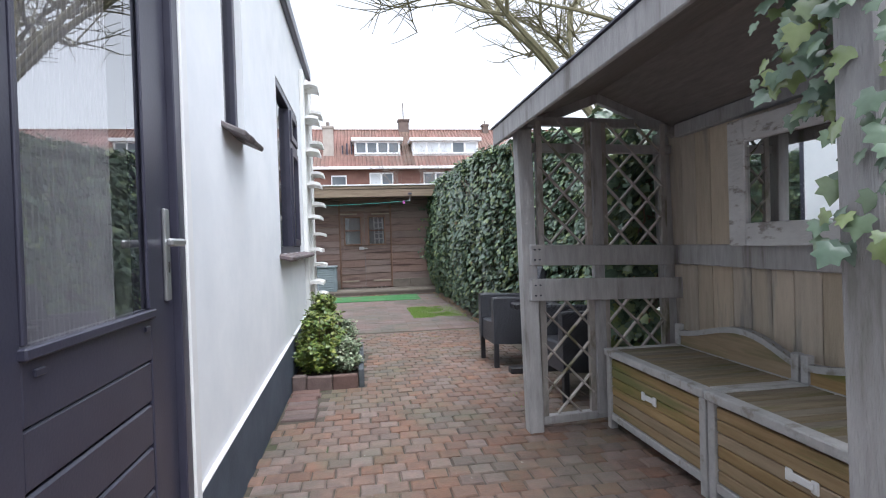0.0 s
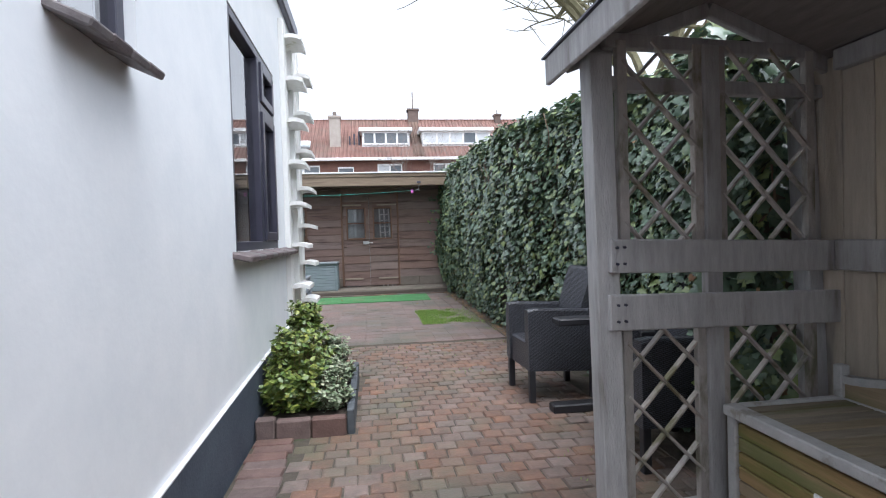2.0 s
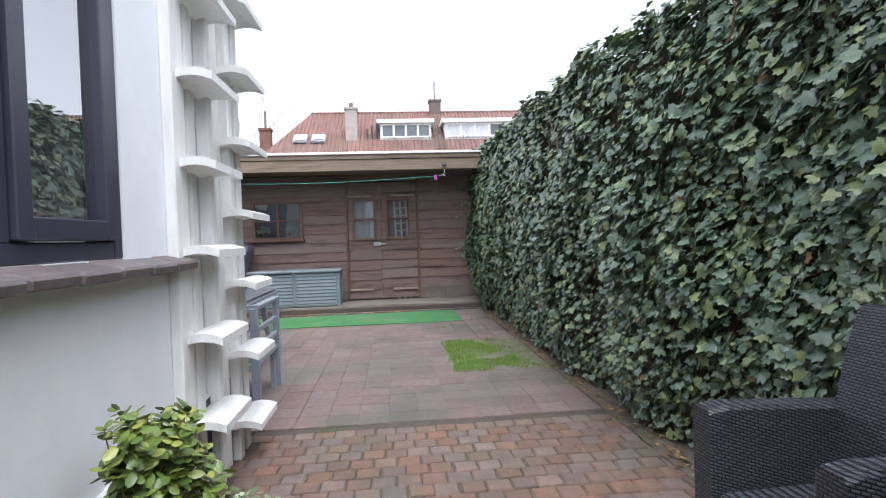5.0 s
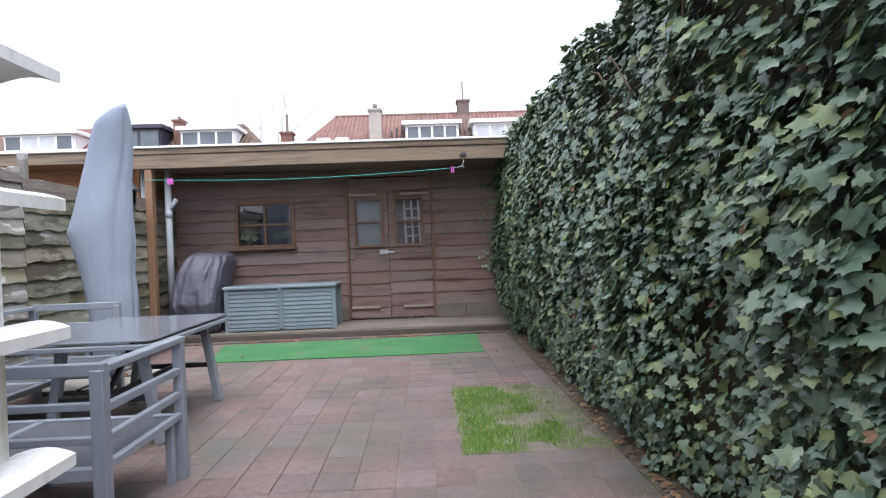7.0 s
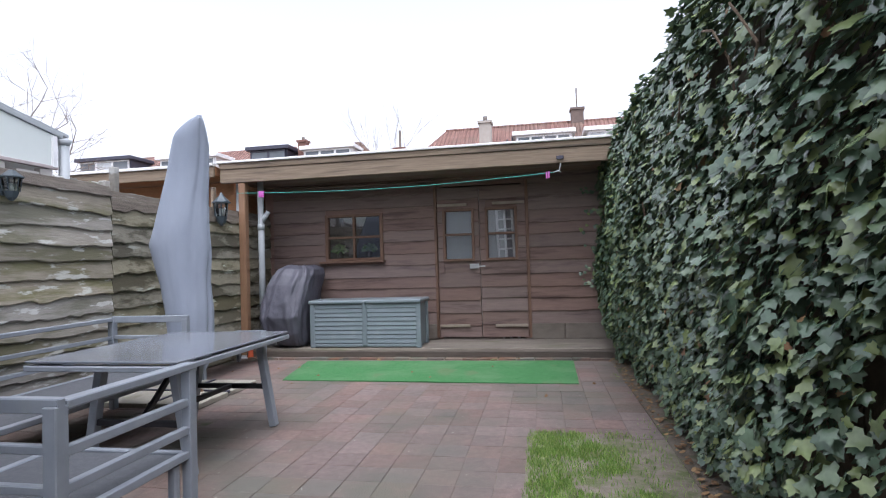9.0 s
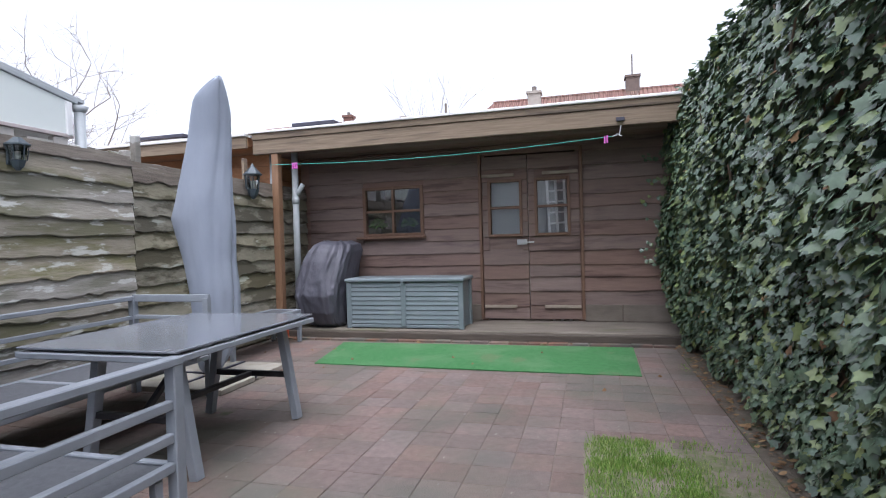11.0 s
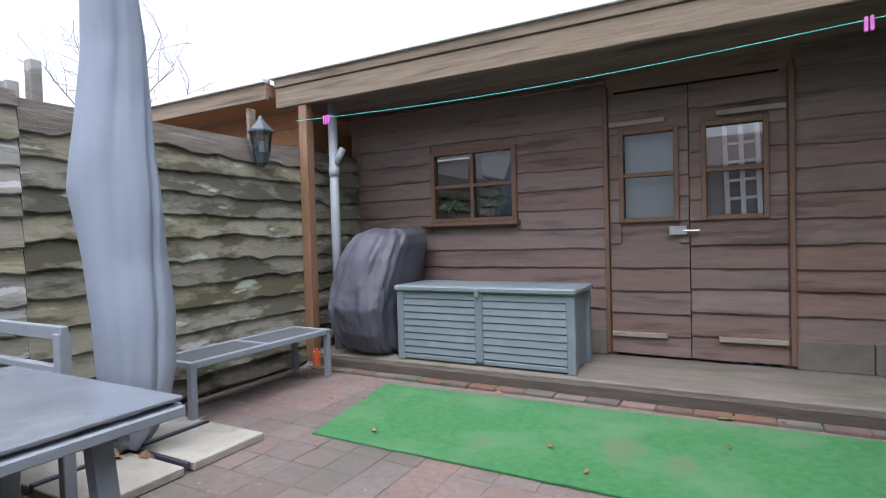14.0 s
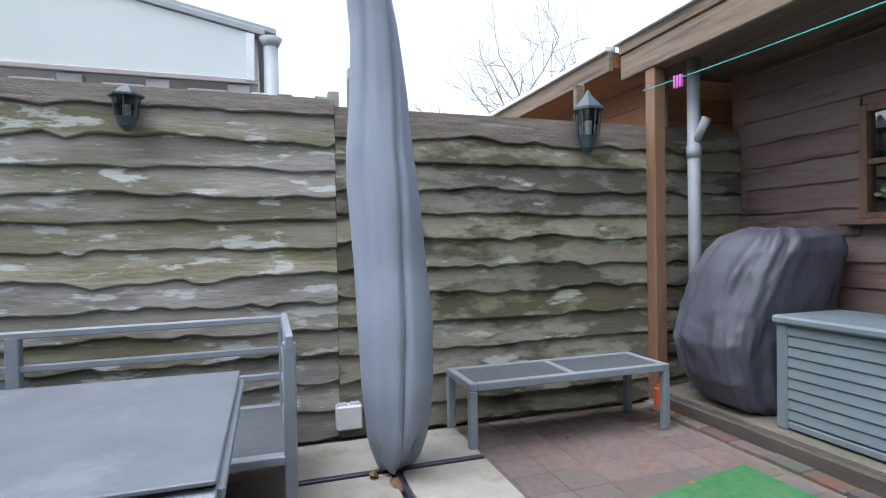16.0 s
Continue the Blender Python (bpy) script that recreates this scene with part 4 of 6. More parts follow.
# roof: two slopes with fascia and barge boards
RZ, RX, EZ = 2.05, 1.49, 1.815
for xe, nm in ((AX0 - 0.07, "front_roof"), (AX1 + 0.05, "back_roof")):
    n = 6
    for i in range(n):
        f0, f1 = i / n, (i + 1) / n
        a = (RX + (xe - RX) * f0, 0, RZ + (EZ - RZ) * f0)
        b = (RX + (xe - RX) * f1 * 0.995, 0, RZ + (EZ - RZ) * f1 * 0.995)
        h = B()
        vs = []
        ya, yz = AY0 - 0.14, AY1 + 0.12
        vv = [h.verts.new(c) for c in ((a[0], ya, a[2]), (b[0], ya, b[2]), (b[0], yz, b[2]), (a[0], yz, a[2]), (a[0], ya, a[2] + 0.02), (b[0], ya, b[2] + 0.02), (b[0], yz, b[2] + 0.02), (a[0], yz, a[2] + 0.02))]
        for q in ((0, 1, 2, 3), (7, 6, 5, 4), (0, 4, 5, 1), (1, 5, 6, 2), (2, 6, 7, 3), (3, 7, 4, 0)):
            h.faces.new([vv[k] for k in q])
        bmesh.ops.recalc_face_normals(h, faces=h.faces)
        part("roof_board", h, M_ARBORROOF, arbor)
    h = B()
    sg = -1 if xe < RX else 1
    box(h, xe + (0.0 if sg > 0 else -0.022), xe + (0.022 if sg > 0 else 0.0), AY0 - 0.14, AY1 + 0.12, EZ - 0.075, EZ + 0.03, 0.004)
    part("fascia", h, M_ARBOR, arbor, "grey-washed eaves board")
    for y in (AY0 - 0.15, AY1 + 0.04):
        apart_bar("rafter", (RX, y, RZ - 0.025), (xe + (0.03 if sg < 0 else -0.03), y, EZ - 0.02), 0.035, 0.06)
h = B()
box(h, AX0 - 0.10, AX0 - 0.092 + 0.06, AY0 - 0.16, AY1 + 0.14, EZ + 0.032, EZ + 0.04)
part("roof_felt", h, M_DARKFRAME, arbor, "dark felt edge")
# screw caps on the posts
for z in (0.70, 0.885):
    h = B()
    rod(h, (AX0 + 0.0, AY0 + 0.03, z), (AX0 + 0.012, AY0 + 0.03, z), 0.012, seg=10)
    part("screw_cap", h, M_ARBOR, arbor)
for z in (0.82, 0.88, 1.03, 1.09):
    for dx in (0.075, 0.105):
        h = B()
        rod(h, (AX0 + dx, AY1 - 0.135, z), (AX0 + dx, AY1 - 0.12, z), 0.005, seg=8)
        skewed(part("screw", h, M_DARKFRAME, arbor))

# mirror with a flaking white frame
M_FLAKY = mat("flaking_white_paint", (0.50, 0.50, 0.50), (0.62, 0.62, 0.61), 7, 0.8, 0.5, 40, stain=(0.27, 0.245, 0.225), stain_scale=16, stain_at=0.56, stain_w=0.10, stretch=(1, 0.6, 1.4))
M_MIRROR = mat("mirror_silver", (0.75, 0.77, 0.77), (0.8, 0.82, 0.82), 2, 0.02, 0, metal=1.0)
mir = thing("mirror", "mirror in a white frame with flaking paint hung on the arbor", "mirror")
h = B()
for a, b, c, d in ((2.425, 2.54, 1.085, 1.72), (1.625, 1.74, 1.085, 1.72), (1.74, 2.425, 1.085, 1.20), (1.74, 2.425, 1.605, 1.72)):
    box(h, AX1 - 0.075, AX1 - 0.046, a, b, c, d, 0.005)
part("mirror_frame", h, M_FLAKY, mir)
h = B()
box(h, AX1 - 0.056, AX1 - 0.05, 1.735, 2.43, 1.19, 1.615)
part("mirror_glass", h, M_MIRROR, mir, "silvered mirror glass")
mir.matrix_basis = Matrix.Translation((1.97, 1.70, 0)) @ pose(0, 0, 0, 0, 0, 3.6) @ Matrix.Translation((-1.97, -1.70, 0))

# two storage chests used as bench
M_CHESTFRAME = mat("whitewashed_frame", (0.37, 0.37, 0.37), (0.47, 0.47, 0.465), 6, 0.75, 0.35, 40, stretch=(3, 3, 3), stain=(0.27, 0.255, 0.225), stain_scale=4, stain_at=0.56)


def chest(y0, y1):
    c = thing("bench_chest", "honey wooden storage bench with a grey-white frame under the arbor", "bench", "storage benches under the arbor", at=(1.45, y0, 0))
    L, D, H = y1 - y0, 0.50, 0.48
    h = B()
    for a in (0.0, L - 0.045):
        box(h, 0, 0.045, a, a + 0.045, 0.0, H - 0.04, 0.004)
        box(h, D - 0.045, D, a, a + 0.045, 0.0, H - 0.04, 0.004)
    box(h, 0.004, 0.04, 0.045, L - 0.045, 0.055, 0.095, 0.004)
    part("legs_frame", h, M_CHESTFRAME, c)
    for i in range(6):
        h = B()
        z0 = 0.10 + i * 0.054
        box(h, 0.012, 0.03, 0.046, L - 0.046, z0, z0 + 0.050, 0.004)
        part("front_slat", h, M_BENCH, c)
    for yy in (0.01, L - 0.028):
        h = B()
        box(h, 0.046, D - 0.046, yy, yy + 0.018, 0.10, H - 0.045, 0.003)
        part("side_panel", h, M_BENCH, c)
    h = B()
    for a, b, e, f in ((-0.015, 0.045, -0.004, L + 0.002), (D - 0.03, D, -0.004, L + 0.002), (0.045, D - 0.03, -0.004, 0.035), (0.045, D - 0.03, L - 0.035, L + 0.002)):
        box(h, a, b, e, f, H - 0.04, H, 0.005)
    part("lid_frame", h, M_CHESTFRAME, c)
    count = round((L - 0.07) / 0.068)
    pitch = (L - 0.07) / count
    for i in range(count):
        h = B()
        y0 = 0.035 + i * pitch
        box(h, 0.046, D - 0.031, y0 + 0.002, y0 + pitch - 0.004, H - 0.03, H - 0.006, 0.004)
        part("lid_slat", h, M_BENCHTOP, c)
    h = B()
    yc = L / 2
    for s in (-1, 1):
        box(h, 0.002, 0.012, yc + s * 0.055 - 0.014, yc + s * 0.055 + 0.018, 0.277, 0.323, 0.004)
    box(h, 0.0, 0.0115, yc - 0.055, yc + 0.055, 0.286, 0.314, 0.004)
    part("handle", h, M_WHITEPAINT, c, "white dog-bone handle")
    # curved backrest
    n = 14
    for nm, lo, off, th, mt in (("backrest", 0.0, 0.0, 0.02, M_BENCH), ("backrest_rim", 1.0, -0.01, 0.04, M_CHESTFRAME)):
        vs, fs = [], []
        for i in range(n + 1):
            f = i / n
            zt = H + 0.085 + 0.095 * math.sin(math.pi * f ** 0.75) ** 1.8
            zb = zt - 0.03 if lo else H
            for xx, zz in ((D - 0.03 + off, zb), (D - 0.03 + off, zt), (D - 0.03 + off + th, zt), (D - 0.03 + off + th, zb)):
                vs.append((xx, f * (L - 0.02) + 0.01, zz))
        for i in range(n):
            a = 4 * i
            for j in range(4):
                fs.append((a + j, a + (j + 1) % 4, a + 4 + (j + 1) % 4, a + 4 + j))
        fs += [(3, 2, 1, 0), (4 * n, 4 * n + 1, 4 * n + 2, 4 * n + 3)]
        pydata(nm, vs, fs, mt, c)
    for yy in (0.0, L - 0.04):
        h = B()
        box(h, D - 0.045, D - 0.005, yy, yy + 0.04, H, H + 0.125, 0.004)
        part("back_stile", h, M_CHESTFRAME, c)
    return c


chest(2.125, 3.07)
chest(1.12, 2.11)

# ivy hanging over the near end of the arbor
ivy = thing("climbing_ivy", "ivy with large green leaves hanging from the arbor's end", "ivy")
big = []
rnd = random.Random(9)
for i in range(900):
    z = rnd.uniform(1.10, 1.90)
    x = rnd.uniform(0.87, 1.24)
    y = AY0 + rnd.uniform(-0.16, 0.10 if z < 1.4 else 0.25) + 0.25 * (x - 0.86)
    big.append(((x, y, z), (-0.8, rnd.uniform(-1, 0.3), rnd.uniform(-0.1, 0.7)), (rnd.uniform(-0.7, 0.4), rnd.uniform(-0.5, 0.6), -1), rnd.uniform(0.024, 0.056)))
foliage("foliage", big[120:], M_IVY, ivy, IVY)
for place, nrm, tip, size in big[:120]:
    v, f = leaf_rows(IVY, (0, 0, 0), nrm, tip, size)
    ob = pydata("leaf", [tuple(q) for q in v], f, M_IVY, ivy, smooth=True)
    ob.location = place
h = B()
for i in range(9):
    p = Vector((rnd.uniform(1.05, 1.3), AY0 + 0.12, 1.25))
    for s in range(5):
        q = p + Vector((rnd.uniform(-0.04, 0.04), rnd.uniform(-0.05, 0.06), rnd.uniform(0.12, 0.24)))
        if q.z > 1.8:
            break
        rod(h, p, q, 0.007, 0.006, seg=6, caps=False)
        p = q
part("stem_tangle", h, M_TWIG, ivy)

# ---- wicker chairs and table ----
def wicker_mat():
    """Black plaited wicker: staggered strands with a soft sheen."""
    m = bpy.data.materials.new("black_plaited_wicker")
    m.use_nodes = True
    n, l = m.node_tree.nodes, m.node_tree.links
    b = n["Principled BSDF"]
    geo, sep, com, add = n.new("ShaderNodeTexCoord"), n.new("ShaderNodeSeparateXYZ"), n.new("ShaderNodeCombineXYZ"), n.new("ShaderNodeMath")
    l.new(geo.outputs["Object"], sep.inputs["Vector"])
    l.new(sep.outputs["X"], add.inputs[0])
    l.new(sep.outputs["Y"], add.inputs[1])
    zz = n.new("ShaderNodeMath")
    zz.operation = "MULTIPLY_ADD"
    zz.inputs[1].default_value = 0.35
    l.new(sep.outputs["X"], zz.inputs[0])
    l.new(sep.outputs["Z"], zz.inputs[2])
    l.new(add.outputs["Value"], com.inputs["X"])
    l.new(zz.outputs["Value"], com.inputs["Y"])
    br = n.new("ShaderNodeTexBrick")
    br.inputs["Scale"].default_value = 1.0
    br.inputs["Brick Width"].default_value, br.inputs["Row Height"].default_value = 0.023, 0.0095
    br.inputs["Mortar Size"].default_value, br.inputs["Mortar Smooth"].default_value = 0.0026, 0.6
    br.inputs["Color1"].default_value, br.inputs["Color2"].default_value = (0.050, 0.055, 0.070, 1), (0.080, 0.086, 0.105, 1)
    br.inputs["Mortar"].default_value = (0.006, 0.006, 0.008, 1)
    l.new(com.outputs["Vector"], br.inputs["Vector"])
    l.new(br.outputs["Color"], b.inputs["Base Color"])
    b.inputs["Roughness"].default_value = 0.42
    bp = n.new("ShaderNodeBump")
    bp.invert = True
    bp.inputs["Strength"].default_value, bp.inputs["Distance"].default_value = 0.9, 0.004
    l.new(br.outputs["Fac"], bp.inputs["Height"])
    l.new(bp.outputs["Normal"], b.inputs["Normal"])
    return m


M_WICKER = wicker_mat()
M_BLACK = mat("black_plastic", (0.016, 0.016, 0.02), (0.026, 0.026, 0.03), 8, 0.5, 0.05, 90)


def loft(name, rings, material, parent, smooth=False):
    """A closed body through rings of equal length, with end caps."""
    n = len(rings[0])
    vs = [tuple(p) for r in rings for p in r]
    fs = []
    for i in range(len(rings) - 1):
        for j in range(n):
            a, b = i * n + j, i * n + (j + 1) % n
            fs.append((a, b, b + n, a + n))
    fs += [tuple(range(n - 1, -1, -1)), tuple(range(len(vs) - n, len(vs)))]
    ob = pydata(name, vs, fs, material, parent, smooth)
    return ob


def wicker_chair():
    """Faces -x; seat front edge at x = 0, middle at y = 0."""
    c = thing("wicker_armchair", "black wicker garden armchair standing before the ivy", "chair", "wicker armchairs")
    W, D = 0.50, 0.50
    for s in (-1, 1):
        y0, y1 = sorted((s * W / 2, s * (W / 2 - 0.075)))
        rings = []
        for f in (0, 0.12, 0.4, 0.75, 1.0):
            x = 0.0 + f * D
            zt = 0.645 - 0.03 * f + (0.0 if f else -0.012)
            zb = 0.19 + 0.03 * (1 - f)
            rings.append([(x, y0, zb), (x, y1, zb), (x, y1, zt - 0.012), (x, y1 - s * 0 - 0.01 * (1 if y1 > y0 else 0), zt), (x, y0 + 0.01, zt), (x, y0, zt - 0.012)])
        loft("arm", rings, M_WICKER, c)
    h = B()
    box(h, 0.015, D - 0.06, -W / 2 + 0.076, W / 2 - 0.076, 0.20, 0.41, 0.015)
    part("seat", h, M_WICKER, c)
    rings = []
    for z, x0, x1, hw in ((0.40, D - 0.14, D - 0.04, 0.185), (0.60, D - 0.10, D - 0.01, 0.19), (0.80, D - 0.035, D + 0.035, 0.20), (0.885, D - 0.005, D + 0.055, 0.198), (0.90, D + 0.005, D + 0.045, 0.185)):
        rings.append([(x0, -hw, z), (x1, -hw, z), (x1, hw, z), (x0, hw, z)])
    loft("backrest", rings, M_WICKER, c)
    h = B()
    box(h, D - 0.07, D, -W / 2 + 0.07, W / 2 - 0.07, 0.2, 0.62, 0.012)
    part("back_panel", h, M_WICKER, c)
    for x in (0.005, D - 0.05):
        for y in (-W / 2 + 0.005, W / 2 - 0.05):
            h = B()
            box(h, x, x + 0.042, y, y + 0.042, 0.0, 0.24, 0.004)
            part("leg", h, M_BLACK, c)
    return c


ch = wicker_chair()
ch.matrix_basis = pose(1.145, 4.945, 0, 0, 0, 3)
copy_thing(ch, pose(1.345, 3.79, 0, 0, 0, 3))

bt = thing("bistro_table", "small black garden table between the wicker chairs", "table")
h = B()
box(h, 1.28, 1.66, 4.43, 4.57, 0.56, 0.605, 0.008)
part("top_plank", h, M_BLACK, bt)
h = B()
box(h, 1.57, 1.66, 3.95, 4.428, 0.56, 0.60, 0.008)
part("top_plank", h, M_BLACK, bt)
h = B()
box(h, 1.53, 1.61, 4.46, 4.54, 0.05, 0.56, 0.008)
part("column", h, M_BLACK, bt)
h = B()
box(h, 1.24, 1.68, 4.45, 4.55, 0.0, 0.055, 0.008)
part("foot", h, M_BLACK, bt)

# ---- lounge set ----
T = 0.042


def tube_bar(parent, name, a, b, w=T, d=T, material=None, up=(0, 0, 1)):
    h = B()
    bar(h, a, b, w, d, 0.004, up)
    return part(name, h, material or M_GREYSTEEL, parent)


sofa = thing("corner_sofa", "grey metal corner sofa frame without cushions and mesh seats", "sofa")
X0, X1, Y0, Y1, Y2 = -2.62, -0.66, 7.44, 8.10, 9.86
# near section, back towards the house
for x in (X1 + 0.0, -1.65, X0):
    tube_bar(sofa, "back_post", (x, Y0, 0.0 if x != -1.65 else 0.30), (x, Y0, 0.70), T + 0.01, T + 0.01)
tube_bar(sofa, "front_post", (X1, Y1, 0.0), (X1, Y1, 0.70), T + 0.005, T + 0.005)
tube_bar(sofa, "arm_rail", (X1, Y0 + 0.02, 0.70), (X1, Y1 + 0.024, 0.70), 0.055, 0.03)
for z in (0.545, 0.425, 0.32):
    tube_bar(sofa, "arm_slat", (X1, Y0 + 0.025, z), (X1, Y1 - 0.02, z), 0.03, 0.035)
tube_bar(sofa, "back_rail", (X0, Y0, 0.70), (X1 + 0.026, Y0, 0.70), 0.03, 0.05)
for z in (0.56, 0.43):
    tube_bar(sofa, "back_slat", (X0, Y0, z), (X1 - 0.02, Y0, z), 0.03, 0.03)
tube_bar(sofa, "seat_rail", (-1.95, Y1, 0.30), (X1, Y1, 0.30), 0.035, 0.05)
tube_bar(sofa, "seat_rail", (X0, Y0, 0.30), (X1, Y0, 0.30), 0.035, 0.05)
for x in (-1.35, -1.93):
    tube_bar(sofa, "seat_cross", (x, Y0, 0.30), (x, Y1, 0.30), 0.04, 0.04)
for x0, x1 in ((-1.33, X1 - 0.02), (-1.91, -1.37), (X0 + 0.02, -1.95)):
    h = B()
    box(h, x0, x1, Y0 + 0.02, Y1 - 0.02, 0.302, 0.314)
    part("seat_mesh", h, M_SLING, sofa, "dark grey mesh seat")
# long section along the fence
tube_bar(sofa, "back_post", (X0, Y2, 0.0), (X0, Y2, 0.735), T + 0.01, T + 0.01)
tube_bar(sofa, "back_post", (X0, 8.75, 0.0), (X0, 8.75, 0.72), T + 0.01, T + 0.01)
tube_bar(sofa, "front_post", (-1.945, Y2, 0.0), (-1.945, Y2, 0.735), T + 0.005, T + 0.005)
tube_bar(sofa, "back_rail", (X0, Y0, 0.715), (X0, Y2 + 0.02, 0.735), 0.05, 0.03)
for z in (0.585, 0.455):
    tube_bar(sofa, "back_slat", (X0, Y0, z - 0.01), (X0, Y2, z), 0.03, 0.03)
tube_bar(sofa, "arm_rail", (X0, Y2, 0.735), (-1.92, Y2, 0.735), 0.03, 0.055)
for z in (0.59, 0.46):
    tube_bar(sofa, "arm_slat", (X0, Y2, z), (-1.95, Y2, z), 0.035, 0.03)
tube_bar(sofa, "seat_rail", (-1.95, Y1, 0.30), (-1.95, Y2, 0.30), 0.05, 0.035)
tube_bar(sofa, "seat_rail", (X0, Y1, 0.30), (X0, Y2, 0.30), 0.05, 0.035)
tube_bar(sofa, "seat_rail", (X0, Y2, 0.30), (-1.95, Y2, 0.30), 0.035, 0.05)
tube_bar(sofa, "seat_cross", (X0, 8.98, 0.30), (-1.95, 8.98, 0.30), 0.04, 0.04)
for y0, y1 in ((Y1, 8.96), (9.0, Y2 - 0.02)):
    h = B()
    box(h, X0 + 0.02, -1.97, y0, y1, 0.302, 0.314)
    part("seat_mesh", h, M_SLING, sofa, "dark grey mesh seat")
for x, y in ((-1.96, 8.12), (X1 - 0.02, 8.02), (-1.30, 8.07)):
    tube_bar(sofa, "leg", (x, y, 0.0), (x, y, 0.29), 0.035, 0.035)

table = thing("garden_table", "grey garden table with a satin glass top and splayed legs", "table")
TX0, TX1, TY0, TY1 = -1.92, -0.98, 8.46, 9.69
h = B()
box(h, TX0, TX1, TY0, TY1, 0.638, 0.65, 0.003)
part("tabletop", h, M_TABLETOP, table, "satin grey glass top")
for a, b in (((TX0 + 0.02, TY0 + 0.015, 0.61), (TX1 - 0.02, TY0 + 0.015, 0.61)), ((TX0 + 0.02, TY1 - 0.015, 0.61), (TX1 - 0.02, TY1 - 0.015, 0.61)),
             ((TX0 + 0.015, TY0, 0.61), (TX0 + 0.015, TY1, 0.61)), ((TX1 - 0.015, TY0, 0.61), (TX1 - 0.015, TY1, 0.61))):
    tube_bar(table, "apron", a, b, 0.03 if a[1] != b[1] else 0.055, 0.055 if a[1] != b[1] else 0.03, up=(0, 0, 1) if a[1] == b[1] else (1, 0, 0))
for y, s in ((9.53, 1), (8.62, -1)):
    for xt, xb in ((-1.12, -1.02), (-1.58, -1.675)):
        tube_bar(table, "leg", (xb, y, 0.0), (xt, y, 0.59), 0.05, 0.055, M_GREYSTEEL)
    tube_bar(table, "leg_brace", (-1.06, y, 0.28), (-1.63, y, 0.28), 0.03, 0.035, M_BLACK)
    tube_bar(table, "head_rail", (-0.99, y, 0.585), (-1.90, y, 0.585), 0.03, 0.03)
tube_bar(table, "stretcher", (-1.35, 8.62, 0.28), (-1.35, 9.53, 0.28), 0.035, 0.03, M_BLACK)
tube_bar(table, "strut", (-1.35, 8.64, 0.28), (-1.35, 9.0, 0.585), 0.03, 0.03, M_BLACK)

bench = thing("foot_bench", "low grey metal bench frame with dark mesh along the fence", "bench")
BX0, BX1, BY0, BY1, BZ = -2.78, -2.40, 10.75, 11.98, 0.375
for x in (BX0 + 0.02, BX1 - 0.02):
    for y in (BY0 + 0.02, BY1 - 0.02):
        tube_bar(bench, "leg", (x, y, 0.0), (x, y, BZ - 0.04), 0.042, 0.042)
for a, b in (((BX0, BY0 + 0.02, BZ - 0.02), (BX1, BY0 + 0.02, BZ - 0.02)), ((BX0, BY1 - 0.02, BZ - 0.02), (BX1, BY1 - 0.02, BZ - 0.02)), ((BX0 + 0.04, 11.365, BZ - 0.02), (BX1 - 0.04, 11.365, BZ - 0.02)),
             ((BX0 + 0.02, BY0 + 0.04, BZ - 0.02), (BX0 + 0.02, BY1 - 0.04, BZ - 0.02)), ((BX1 - 0.02, BY0 + 0.04, BZ - 0.02), (BX1 - 0.02, BY1 - 0.04, BZ - 0.02))):
    tube_bar(bench, "rail", a, b, 0.04, 0.04)
for y0, y1 in ((BY0 + 0.04, 11.345), (11.385, BY1 - 0.04)):
    h = B()
    box(h, BX0 + 0.04, BX1 - 0.04, y0, y1, BZ - 0.022, BZ - 0.008)
    part("seat_mesh", h, M_SLING, bench, "dark grey mesh")

def resample(rows, n):
    a = np.array(rows)
    zs = np.linspace(a[0, 0], a[-1, 0], n)
    return [(z, *[float(np.interp(z, a[:, 0], a[:, k])) for k in range(1, a.shape[1])]) for z in zs]


# ---- parasol in its cover on paving-slab weights ----
rnd = random.Random(21)
par = thing("covered_parasol", "closed parasol in a grey zipped cover with a cross foot", "parasol")
rings = []
NS = 96
prof = [(0.06, -2.30, 10.345, 0.085, 0.075), (0.10, -2.29, 10.345, 0.12, 0.10), (0.22, -2.27, 10.345, 0.16, 0.14), (0.45, -2.25, 10.34, 0.182, 0.162), (0.75, -2.255, 10.335, 0.20, 0.172), (1.0, -2.28, 10.32, 0.215, 0.165),
        (1.25, -2.30, 10.30, 0.262, 0.16), (1.36, -2.31, 10.29, 0.275, 0.158), (1.50, -2.28, 10.275, 0.245, 0.148), (1.75, -2.235, 10.265, 0.215, 0.125), (2.0, -2.175, 10.24, 0.19, 0.10), (2.2, -2.125, 10.20, 0.17, 0.085), (2.32, -2.09, 10.16, 0.145, 0.065), (2.40, -2.03, 10.13, 0.09, 0.035), (2.455, -1.965, 10.11, 0.02, 0.016)]
